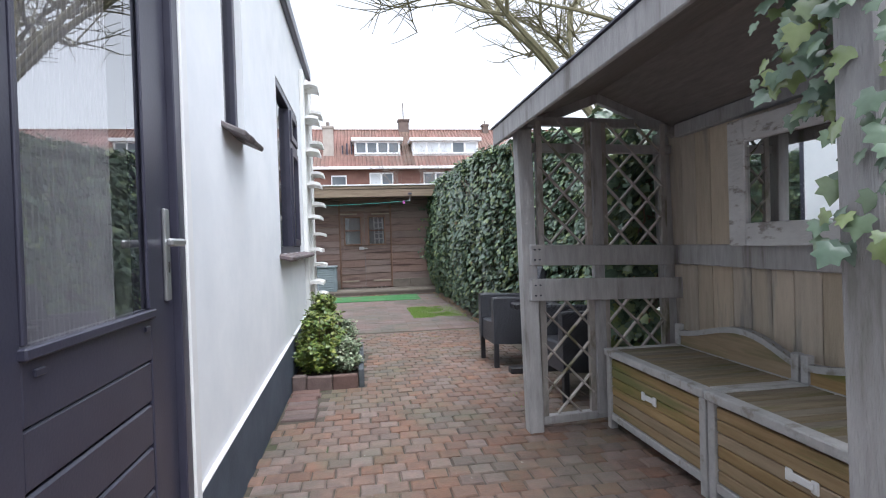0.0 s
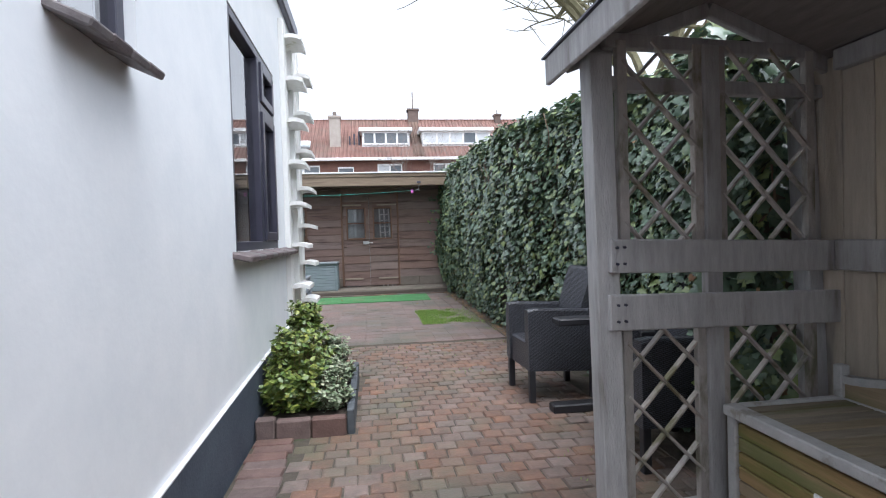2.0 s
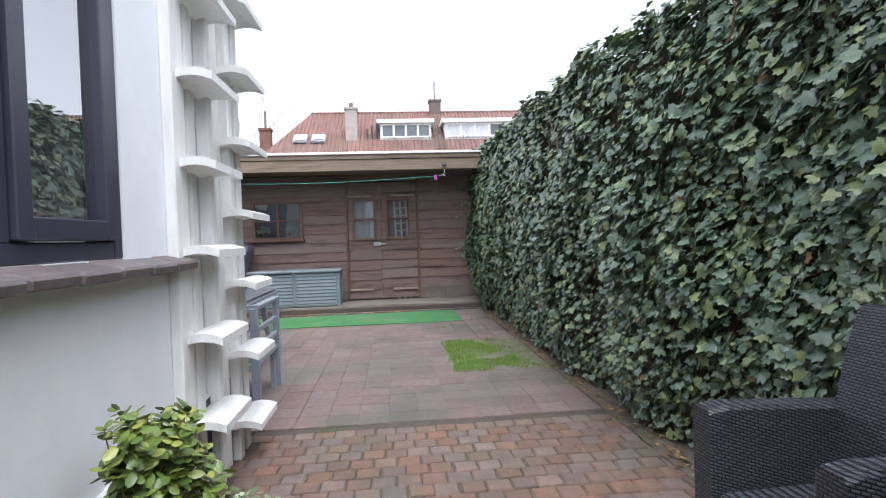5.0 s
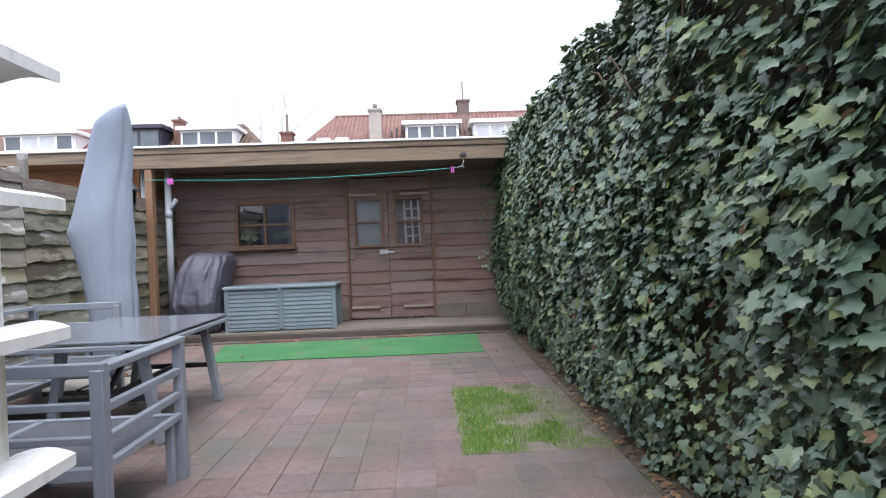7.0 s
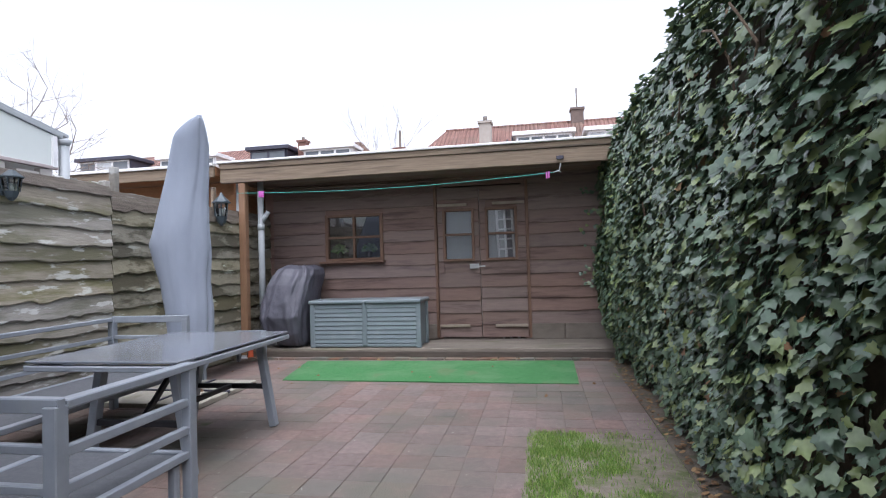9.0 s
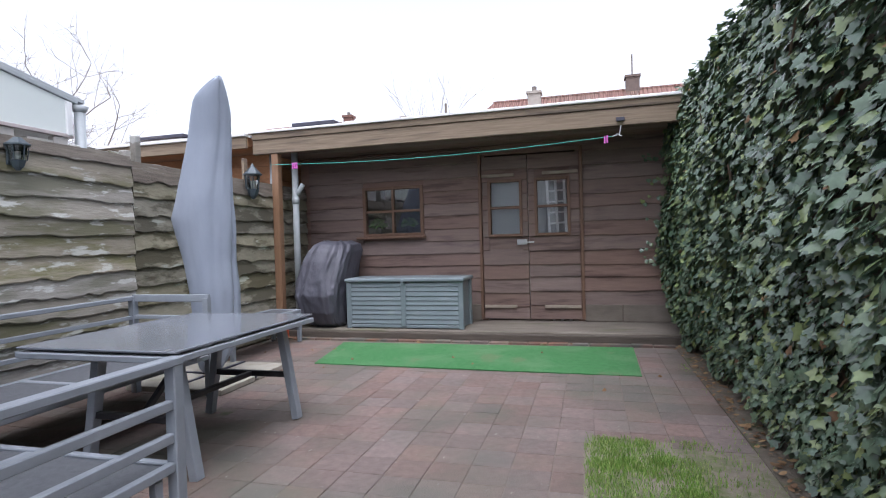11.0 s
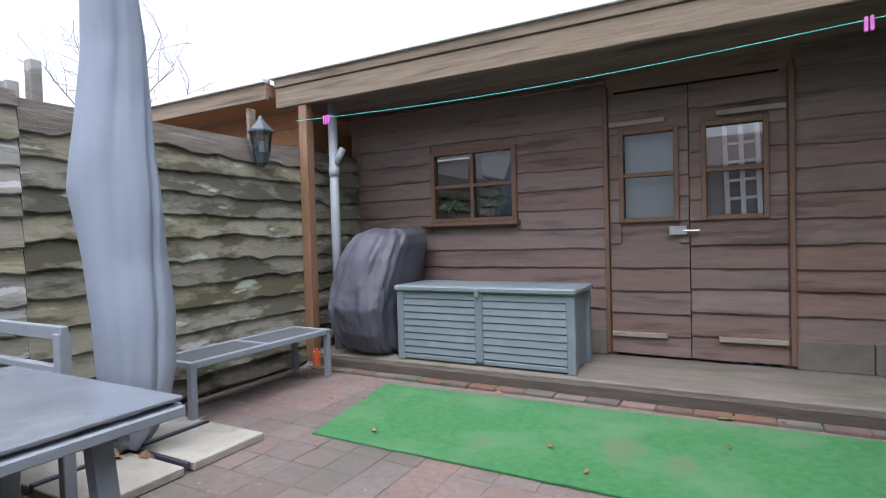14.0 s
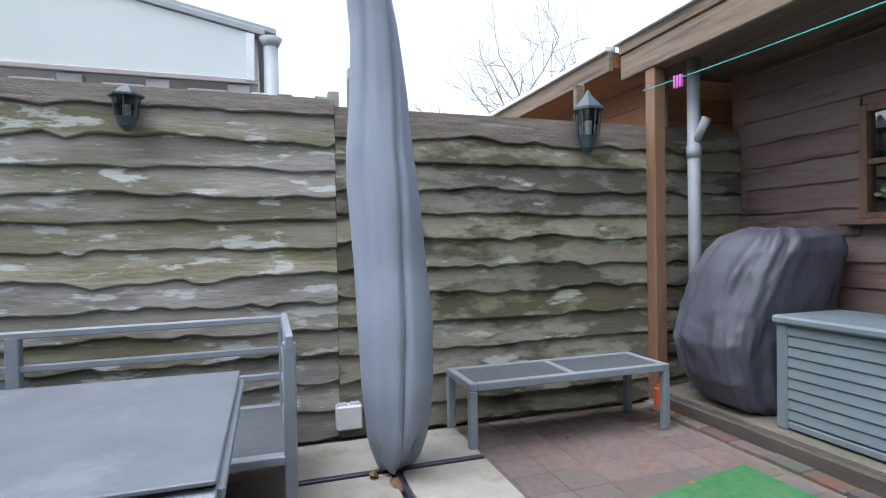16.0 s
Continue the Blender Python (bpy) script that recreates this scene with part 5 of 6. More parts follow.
for z, cx, cy, rx, ry in resample(prof, 60):
    ring = []
    for k in range(NS):
        an = 6.28319 * k / NS
        wrap = (an + 0.19 - 0.27 * z + 3.14159) % 6.28319 - 3.14159
        low = max(0.0, 0.75 - z) / 0.75
        fold = 1 + 0.05 * math.sin(2 * an + 0.8 + z * 0.4) + 0.045 * math.sin(3 * an - 0.5 * z) + 0.05 * (abs(math.sin(2.5 * an + 1.1)) - 0.6)
        fold -= 0.11 * math.exp(-(wrap / 0.07) ** 2) * min(1.0, z * 4)
        fold -= 0.07 * math.exp(-((((an + 1.1 - 0.25 * z + 3.14159) % 6.28319) - 3.14159) / 0.16) ** 2)
        fold += 0.022 * noise.noise((math.cos(an) * 2.5, math.sin(an) * 2.5, z * 1.2)) + (0.03 + 0.09 * low) * (abs(noise.noise((math.cos(an) * 3.5, math.sin(an) * 3.5, z * (0.9 + 5 * low)))) - 0.15)
        lobe = 0.16 * math.exp(-((wrap - 0.75) / 0.55) ** 2) * max(0.0, 1 - z / 0.5)
        ring.append((cx + math.cos(an) * rx * fold, cy + math.sin(an) * ry * fold, z + lobe + (0.03 * noise.noise((an * 2, 1, 1)) if z < 0.2 else 0)))
    rings.append(ring)
loft("cover", rings, M_UMB, par, smooth=True)
vs, fs = [], []
for i, (z, cx, cy, rx, ry) in enumerate(resample(prof[2:-3], 24)):
    an = -0.19 + 0.27 * z - 0.05
    for k in range(6):
        vs.append((cx + math.cos(an) * rx * 0.955 + 0.006 * math.cos(k * 1.0472), cy + math.sin(an) * ry * 0.955 + 0.006 * math.sin(k * 1.0472), z))
    if i:
        o = 6 * i
        fs += [(o - 6 + k, o - 6 + (k + 1) % 6, o + (k + 1) % 6, o + k) for k in range(6)]
pydata("zip", vs, fs, M_GREYSTEEL, par, smooth=True)
h = B()
rod(h, (-2.30, 10.34, 0.045), (-2.30, 10.34, 0.12), 0.03)
part("pole", h, M_DARKFRAME, par)
h = B()
bar(h, (-2.755, 10.335, 0.036), (-1.87, 10.335, 0.036), 0.022, 0.03, 0.003)
part("cross_foot", h, M_DARKFRAME, par)
h = B()
bar(h, (-2.31, 9.89, 0.0375), (-2.31, 10.78, 0.0375), 0.03, 0.022, 0.003)
part("cross_foot", h, M_DARKFRAME, par)
M_TILE = mat("grey_concrete_tile", (0.27, 0.25, 0.21), (0.36, 0.335, 0.285), 6, 0.85, 0.3, 90, stain=(0.21, 0.20, 0.145), stain_scale=3, rand=0.08)
for x in (-2.755, -2.285):
    for y in (9.885, 10.36):
        h = B()
        box(h, x, x + 0.42, y, y + 0.425, 0.0, 0.042, 0.005)
        tagged(part("paving_slab", h, M_TILE), "square grey concrete slab weighing down the parasol foot", "slab", "slabs of the parasol foot")

# ---- storage box ----
sb = thing("storage_box", "grey-green louvred plastic storage box with a flat lid", "box", at=(-1.98, 12.29, 0.11))
BW, BD, BH = 1.42, 0.46, 0.585
h = B()
box(h, 0.025, BW - 0.025, 0.02, BD - 0.02, 0.01, BH - 0.05)
part("body", h, M_BOX, sb)
for x in (0.0, BW - 0.06):
    for y in (0.0, BD - 0.06):
        h = B()
        box(h, x, x + 0.06, y, y + 0.06, 0.0, BH - 0.045, 0.006)
        part("corner_post", h, M_BOX, sb)
h = B()
box(h, BW / 2 - 0.03, BW / 2 + 0.03, -0.002, 0.04, 0.03, BH - 0.045, 0.005)
part("middle_post", h, M_BOX, sb)
for x0, x1 in ((0.06, BW / 2 - 0.03), (BW / 2 + 0.03, BW - 0.06)):
    for i in range(9):
        z0 = 0.05 + i * 0.0535
        vs = [(x0, 0.015, z0), (x1, 0.015, z0), (x1, 0.005, z0 + 0.010), (x0, 0.005, z0 + 0.010), (x0, 0.013, z0 + 0.0535), (x1, 0.013, z0 + 0.0535), (x0, 0.03, z0 + 0.0535), (x1, 0.03, z0 + 0.0535), (x0, 0.03, z0), (x1, 0.03, z0)]
        pydata("louvre", vs, [(0, 1, 2, 3), (3, 2, 5, 4), (4, 5, 7, 6), (6, 7, 9, 8), (8, 9, 1, 0)], M_BOX, sb)
h = B()
for x0, x1 in ((0.06, BW / 2 - 0.03), (BW / 2 + 0.03, BW - 0.06)):
    box(h, x0, x1, 0.004, 0.03, 0.012, 0.046, 0.004)
part("bottom_rail", h, M_BOX, sb)
h = B()
box(h, -0.015, BW + 0.015, -0.02, BD + 0.02, BH - 0.045, BH, 0.012)
part("lid", h, M_BOX, sb)
h = B()
box(h, BW / 2 - 0.018, BW / 2 + 0.018, -0.034, -0.018, BH - 0.075, BH - 0.01, 0.005)
part("latch", h, M_BOX, sb)

# ---- covered barbecue ----
bbq = thing("covered_barbecue", "barbecue under a crumpled charcoal cover", "barbecue")
rings = []
for z, cx, cy, rx, ry in resample(((0.112, -2.28, 12.56, 0.17, 0.21), (0.16, -2.30, 12.53, 0.215, 0.28), (0.30, -2.33, 12.51, 0.265, 0.345), (0.50, -2.34, 12.50, 0.295, 0.385), (0.70, -2.32, 12.53, 0.295, 0.375), (0.90, -2.29, 12.58, 0.285, 0.35), (1.02, -2.265, 12.62, 0.275, 0.32), (1.10, -2.25, 12.65, 0.24, 0.27), (1.145, -2.25, 12.66, 0.15, 0.17)), 72):
    ring = []
    for k in range(120):
        an = 6.28319 * k / 120
        c, s = math.cos(an), math.sin(an)
        e = 0.62
        ridge = lambda f, g, k: 1 - 2.6 * abs(noise.noise((c * f + k, s * f, z * g + k)))
        fold = 1 + 0.07 * noise.noise((c * 2.2, s * 2.2, z * 2.1)) + 0.050 * ridge(2.6, 1.1, 3) * (1.3 - 0.6 * z) + 0.030 * ridge(5.0, 3.5, 9) + 0.016 * ridge(9, 9, 5) * (1.5 - z) + 0.05 * max(0.0, 0.35 - z) * ridge(7, 14, 1)
        ring.append((cx + math.copysign(abs(c) ** e, c) * rx * fold, cy + math.copysign(abs(s) ** e, s) * ry * fold, z + 0.025 * noise.noise((c * 3, s * 3, 4))))
    rings.append(ring)
loft("cover", rings, M_BBQ, bbq, smooth=True)
h = B()
box(h, -2.45, -2.2, 12.4, 12.7, 0.11, 0.14)
part("base", h, M_BLACK, bbq)

# ---- green mat ----
vs, fs = [], []
corners = ((-1.68, 10.955), (1.185, 10.915), (1.20, 12.03), (-1.86, 11.94))
nx, ny = 60, 20
for k, zz in ((0, 0.008), (1, 0.001)):
    for j in range(ny + 1):
        for i in range(nx + 1):
            u, v = i / nx, j / ny
            a = Vector(corners[0]).lerp(Vector(corners[1]), u)
            b = Vector(corners[3]).lerp(Vector(corners[2]), u)
            p = a.lerp(b, v)
            edge = 0.008 * noise.noise((u * 25, v * 12, 3)) if i in (0, nx) or j in (0, ny) else 0
            vs.append((p.x + edge, p.y + edge, zz + (0.002 * noise.noise((p.x * 3, p.y * 3, 1)) + 0.002 if k == 0 else 0)))
for k in (0, 1):
    o = k * (nx + 1) * (ny + 1)
    for j in range(ny):
        for i in range(nx):
            a = o + j * (nx + 1) + i
            fs.append((a, a + 1, a + nx + 2, a + nx + 1))
o = (nx + 1) * (ny + 1)
for i in range(nx):
    fs += [(i, i + 1, i + 1 + o, i + o), (ny * (nx + 1) + i, ny * (nx + 1) + i + 1, ny * (nx + 1) + i + 1 + o, ny * (nx + 1) + i + o)]
for j in range(ny):
    a = j * (nx + 1)
    fs += [(a, a + nx + 1, a + nx + 1 + o, a + o), (a + nx, a + 2 * nx + 1, a + 2 * nx + 1 + o, a + nx + o)]
tagged(pydata("grass_mat", vs, fs, M_GREEN), "bright green artificial turf mat laid before the shed step", "mat")


# ---- lanterns on the fence ----
M_LANTERN = mat("blue_grey_cast_metal", (0.035, 0.05, 0.062), (0.06, 0.08, 0.095), 8, 0.5, 0.1, 60)
M_BULB = mat("milky_bulb", (0.60, 0.62, 0.55), (0.70, 0.72, 0.65), 8, 0.4, 0)


def lantern(y, z, label, wood):
    la = thing("wall_lantern", label, "lantern", "lanterns on the fence", at=(-2.80, y, z))
    la.scale = (0.97, 0.97, 1.04) if wood else (0.74, 0.74, 0.64)
    h = B()
    rod(h, (0, 0, -0.13), (0, 0, -0.06), 0.045, 0.068, seg=6)
    rod(h, (0, 0, -0.165), (0, 0, -0.13), 0.015, 0.045, seg=6)
    part("base", h, M_LANTERN, la)
    for k in range(6):
        h = B()
        an = 6.28319 * k / 6
        c, s = math.cos(an), math.sin(an)
        rod(h, (c * 0.068, s * 0.068, -0.06), (c * 0.085, s * 0.085, 0.09), 0.005, seg=5)
        part("cage_bar", h, M_LANTERN, la)
    h = B()
    rod(h, (0, 0, -0.058), (0, 0, 0.088), 0.064, 0.08, seg=6, caps=False)
    g = part("lantern_glass", h, M_GLASS, la, "clear lantern panes")
    g.visible_shadow = False
    h = B()
    rod(h, (0, 0, 0.09), (0, 0, 0.105), 0.108, 0.108, seg=6)
    rod(h, (0, 0, 0.105), (0, 0, 0.175), 0.10, 0.03, seg=6)
    if wood:
        rod(h, (0, 0, 0.175), (0, 0, 0.215), 0.03, 0.008, seg=6)
    part("hood", h, M_LANTERN, la)
    h = B()
    rod(h, (0, 0, -0.06), (0, 0, 0.03), 0.022, 0.026, seg=10)
    part("bulb", h, M_BULB, la, smooth=True)
    h = B()
    box(h, -0.105, -0.08, -0.03, 0.03, -0.10, 0.10, 0.004)
    bar(h, (-0.09, 0, 0.0), (-0.06, 0, -0.07), 0.02, 0.02)
    part("bracket", h, M_LANTERN, la)
    if wood:
        h = B()
        box(h, -0.12, -0.085, -0.035, 0.035, -0.10, 0.275, 0.005)
        part("mounting_board", h, M_BEAM, la, "weathered mounting board")
    return la


lantern(11.72, 1.81, "blue-grey six-sided lantern on a mounting board on the fence", True)
lantern(9.16, 1.76, "dark six-sided lantern fixed to the fence boards", False)

# socket on the fence, orange thing by the post
so = thing("outdoor_socket", "white double outdoor socket at the foot of the fence", "socket", at=(-2.85, 10.20, 0.14))
h = B()
box(h, -0.03, 0.05, -0.07, 0.07, -0.06, 0.07, 0.008)
part("housing", h, M_WHITEPAINT, so)
for dy in (-0.035, 0.035):
    h = B()
    box(h, -0.02, 0.035, dy - 0.028, dy + 0.028, 0.068, 0.078, 0.004)
    part("flap", h, M_ZINC, so)
M_ORANGE = mat("orange_plastic", (0.6, 0.10, 0.04), (0.7, 0.15, 0.06), 6, 0.5, 0)
h = B()
rod(h, (-2.73, 12.18, -0.0), (-2.73, 12.18, 0.13), 0.035, 0.03, seg=14)
rod(h, (-2.73, 12.18, 0.13), (-2.73, 12.18, 0.155), 0.012, 0.012, seg=10)
tagged(part("orange_bottle", h, M_ORANGE), "orange plastic bottle beside the porch post", "bottle")


# ---- planter with two shrubs ----
M_EDGE = mat("brown_edging_brick", (0.105, 0.07, 0.062), (0.165, 0.112, 0.10), 10, 0.8, 0.4, 70, rand=0.14)
M_KERB = mat("dark_grey_kerb", (0.055, 0.065, 0.075), (0.085, 0.095, 0.105), 8, 0.8, 0.3, 80)
pl = thing("planting_bed", "small raised planting bed edged with brick and dark kerbs", "planter")
for x0, x1 in ((-0.575, -0.465), (-0.46, -0.262), (-0.257, -0.055)):
    h = B()
    box(h, x0, x1, 4.40, 4.47, -0.02, 0.10 if x0 > -0.5 else 0.115, 0.008)
    part("brick", h, M_EDGE, pl)
for i in range(3):
    h = B()
    y0 = 4.42 + i * 0.42
    box(h, -0.05, -0.005, y0, y0 + 0.415, -0.02, 0.135, 0.006)
    part("kerb", h, M_KERB, pl)
h = B()
box(h, -0.575, -0.055, 5.63, 5.68, -0.02, 0.12, 0.006)
part("kerb", h, M_KERB, pl)
M_EARTH = mat("dark_earth", (0.028, 0.02, 0.014), (0.05, 0.038, 0.028), 20, 0.95, 0.8, 60)
h = B()
box(h, -0.575, -0.052, 4.472, 5.63, -0.02, 0.07)
part("soil", h, M_EARTH, pl)


def shrub(label, at, r, hgt, count, material, seed, size):
    rnd = random.Random(seed)
    s = thing("shrub", label, "shrub", at=at)
    acc = ([], [])
    lv = []
    tips = []
    for i in range(count // 9):
        a, f = rnd.uniform(0, 6.283), rnd.random() ** 0.6
        zz = rnd.uniform(0.12, 1.0)
        w = math.sin(min(1, zz * 1.15 + 0.12) * 2.7) ** 0.6 if zz < 0.95 else 0.5
        p = Vector((math.cos(a) * r[0] * f * w, math.sin(a) * r[1] * f * w, hgt * zz * rnd.uniform(0.88, 1.08)))
        tips.append(p)
        if i % 3 == 0:
            tube(acc, Vector((p.x * 0.2, p.y * 0.2, 0.0)), p, 0.004, 0.0025, 4)
        out = Vector((p.x / r[0], p.y / r[1], 0.7)).normalized()
        for k in range(9):
            an = k * 2.4
            d = (out * 0.5 + Vector((math.cos(an), math.sin(an), rnd.uniform(0.1, 1.3)))).normalized()
            q = p - out * (k * 0.007)
            nv = Vector((rnd.uniform(-1, 1), rnd.uniform(-1, 1), rnd.uniform(0.2, 1.2))) + out * 0.8
            lv.append((tuple(q), tuple(nv), tuple(d), size * rnd.uniform(0.65, 1.15)))
    foliage("foliage", lv, material, s, OVAL)
    pydata("twig_mass", acc[0], acc[1], M_TWIG, s)["kind"] = "stuff"
    return s


shrub("yellow-green variegated spindle shrub in the planting bed", (-0.375, 4.75, 0.07), (0.25, 0.31), 0.50, 5000, M_EUON, 4, 0.043)
shrub("yellow-green variegated spindle shrub in the planting bed", (-0.37, 5.22, 0.07), (0.22, 0.26), 0.60, 4400, M_EUON, 6, 0.043)
shrub("small grey-green shrub with white leaf edges in the bed", (-0.17, 4.66, 0.07), (0.16, 0.17), 0.28, 2000, M_VARI, 12, 0.031)
shrub("small grey-green shrub with white leaf edges in the bed", (-0.16, 5.25, 0.07), (0.155, 0.18), 0.36, 2000, M_VARI, 15, 0.031)

# potted plants in the shed window
M_POT = mat("dark_pot", (0.02, 0.02, 0.022), (0.035, 0.035, 0.038), 6, 0.5, 0)
M_POTLEAF = leaf_mat("pot_plant_leaf", (0.05, 0.13, 0.035), (0.10, 0.21, 0.06), (0.17, 0.28, 0.10), 0.5)
for x in (-1.87, -1.45):
    pp = thing("potted_plant", "small green plant in a dark pot in the shed window", "plant", "plants in the shed window", at=(x, SY + 0.075, 1.215))
    h = B()
    rod(h, (0, 0, 0), (0, 0, 0.09), 0.038, 0.052, seg=14)
    part("pot", h, M_POT, pp)
    lv = []
    for i in range(150):
        d = Vector((rnd.uniform(-1, 1), rnd.uniform(-1, 1), rnd.uniform(0.1, 1.2))).normalized()
        lv.append((tuple(Vector((0, 0, 0.09)) + d * rnd.uniform(0.03, 0.10)), (rnd.uniform(-1, 1), -1, 0.5), tuple(d), 0.045))
    foliage("foliage", lv, M_POTLEAF, pp, OVAL)

# ---- neighbouring lean-to and shed behind the fence ----
M_POLY = mat("pale_green_sheet", (0.62, 0.68, 0.66), (0.70, 0.75, 0.73), 0.6, 0.35, 0.03, 20)
M_BLOCK = mat("pale_concrete_block", (0.42, 0.40, 0.385), (0.54, 0.52, 0.50), 6, 0.9, 0.3, 60, rand=0.12)
lean = thing("lean_to", "neighbour's lean-to with a pale translucent side sheet above blocks", "building")
vs = [(-3.03, 6.2, 2.01), (-3.03, 9.74, 2.01), (-3.03, 9.74, 2.265), (-3.03, 6.2, 2.96), (-3.07, 6.2, 2.01), (-3.07, 9.74, 2.01), (-3.07, 9.74, 2.265), (-3.07, 6.2, 2.96)]
pydata("side_sheet", vs, [(0, 1, 2, 3), (7, 6, 5, 4), (0, 4, 5, 1), (1, 5, 6, 2), (2, 6, 7, 3), (3, 7, 4, 0)], M_POLY, lean)
h = B()
bar(h, (-3.04, 6.2, 2.975), (-3.04, 9.80, 2.275), 0.05, 0.035, 0.004)
part("verge", h, M_ZINC, lean)
h = B()
box(h, -3.05, -3.015, 6.2, 9.76, 1.985, 2.012, 0.003)
part("sill_rail", h, mat("pinkish_grey_rail", (0.42, 0.36, 0.36), (0.52, 0.46, 0.46), 4, 0.7, 0.1, 60), lean)
h = B()
box(h, -3.06, -3.01, 9.70, 9.745, 2.0, 2.26, 0.004)
part("corner_post", h, M_WHITEPAINT, lean)
for i in range(18):
    h = B()
    box(h, -3.09, -3.03, 6.2 + i * 0.2, 6.2 + i * 0.2 + (0.115 if i % 2 else 0.196), -0.03, 1.98 if i % 2 else 1.945, 0.004)
    part("block", h, M_BLOCK, lean)
vs = [(-3.02, 6.2, 2.985), (-3.02, 9.86, 2.275), (-7.0, 9.86, 2.275), (-7.0, 6.2, 2.985), (-3.02, 6.2, 3.01), (-3.02, 9.86, 2.30), (-7.0, 9.86, 2.30), (-7.0, 6.2, 3.01)]
pydata("roof", vs, [(3, 2, 1, 0), (4, 5, 6, 7), (0, 1, 5, 4), (1, 2, 6, 5), (2, 3, 7, 6), (3, 0, 4, 7)], M_ZINC, lean)
h = B()
rod(h, (-3.04, 9.83, 0.0), (-3.04, 9.83, 2.2), 0.04, seg=14)
rod(h, (-3.04, 9.83, 2.2), (-3.04, 9.83, 2.25), 0.04, 0.065, seg=14)
part("downpipe", h, M_ZINC, lean, smooth=True)
h = B()
box(h, -7.0, -3.1, 9.70, 9.76, -0.03, 2.26)
part("front_wall", h, M_WHITEPAINT, lean)

nshed = thing("neighbour_shed", "neighbour's orange-brown wooden shed with a pale roof edge", "shed")
for i in range(14):
    h = B()
    box(h, -8.0, -3.17, 12.62, 12.645, i * 0.165, i * 0.165 + 0.162, 0.004)
    part("board", h, M_ORANGEWOOD, nshed)
for i in range(14):
    h = B()
    box(h, -3.175, -3.15, 12.62, 15.5, i * 0.165, i * 0.165 + 0.162, 0.004)
    part("side_board", h, M_ORANGEWOOD, nshed)
h = B()
box(h, -8.1, -3.17, 12.14, 12.18, 2.30, 2.44, 0.005)
part("fascia", h, M_BEAM, nshed)
h = B()
box(h, -8.1, -3.17, 12.11, 12.2, 2.442, 2.48, 0.004)
part("roof_trim", h, M_TRIM, nshed)
h = B()
box(h, -8.1, -3.17, 12.18, 16, 2.33, 2.44)
part("roof", h, M_ORANGEWOOD, nshed)
h = B()
rod(h, (-3.0, 12.45, 0.0), (-3.0, 12.45, 2.25), 0.045, seg=14)
part("downpipe", h, M_ZINC, nshed, smooth=True)


# ---- rows of houses in the distance ----
def roof_tile_mat(name, c1, c2, c3):
    """Rows of pantiles seen from afar: wavering courses, mottled by age."""
    m = mat(name, c1, c2, 0.9, 0.8, 0, 8, stain=c3, stain_scale=0.35, stain_at=0.5, stain_w=0.2)
    n, l = m.node_tree.nodes, m.node_tree.links
    b = n["Principled BSDF"]
    geo = [k for k in n if k.type == "NEW_GEOMETRY"][0]
    w = n.new("ShaderNodeTexWave")
    w.bands_direction = "X"
    w.inputs["Scale"].default_value, w.inputs["Distortion"].default_value = 1.35, 0.2
    v = n.new("ShaderNodeTexWave")
    v.bands_direction = "Y"
    v.wave_profile = "SAW"
    v.inputs["Scale"].default_value, v.inputs["Distortion"].default_value = 1.1, 0.2
    l.new(geo.outputs["Position"], w.inputs["Vector"])
    l.new(geo.outputs["Position"], v.inputs["Vector"])
    ad = n.new("ShaderNodeMath")
    l.new(w.outputs["Fac"], ad.inputs[0])
    l.new(v.outputs["Fac"], ad.inputs[1])
    bp = n.new("ShaderNodeBump")
    bp.inputs["Strength"].default_value, bp.inputs["Distance"].default_value = 1.0, 0.12
    l.new(ad.outputs["Value"], bp.inputs["Height"])
    l.new(bp.outputs["Normal"], b.inputs["Normal"])
    return m


M_PANTILE = roof_tile_mat("red_pantiles", (0.21, 0.108, 0.088), (0.29, 0.165, 0.135), (0.195, 0.14, 0.112))
M_PANTILE_D = roof_tile_mat("brown_pantiles", (0.14, 0.085, 0.065), (0.22, 0.14, 0.11), (0.12, 0.08, 0.06))
M_CURTAIN = mat("pale_curtain", (0.5, 0.53, 0.56), (0.62, 0.65, 0.67), 2, 0.8, 0)


def prism(name, pts, faces, material, parent):
    return pydata(name, pts, faces, material, parent)


def hip_roof(parent, x0, x1, yf, yr, yb, ze, zr, hl, hr, material):
    """Pitched roof with hipped ends: eaves at yf and yb, ridge at yr; hl and hr draw in the ridge's ends."""
    v = [(x0, yf, ze), (x1, yf, ze), (x1, yb, ze), (x0, yb, ze), (x0 + hl, yr, zr), (x1 - hr, yr, zr)]
    prism("roof", v, [(0, 1, 5, 4), (2, 3, 4, 5), (3, 0, 4), (1, 2, 5), (3, 2, 1, 0)], material, parent)


def far_window(parent, x0, x1, y, z0, z1, panes, frame_m, curtain=()):
    h = B()
    box(h, x0, x1, y - 0.02, y + 0.06, z0, z0 + 0.09)
    box(h, x0, x1, y - 0.02, y + 0.06, z1 - 0.09, z1)
    n = panes
    w = (x1 - x0) / n
    for i in range(n + 1):
        cx = x0 + i * w
        box(h, max(x0, cx - 0.06), min(x1, cx + 0.06), y - 0.02, y + 0.06, z0 + 0.09, z1 - 0.09)
    fr = part("window", h, frame_m, parent)
    for i in range(n):
        h = B()
        box(h, x0 + i * w + 0.06, x0 + (i + 1) * w - 0.06, y + 0.02, y + 0.03, z0 + 0.09, z1 - 0.09)
        part("pane", h, M_CURTAIN if i in curtain else M_FARGLASS, fr)
    return fr


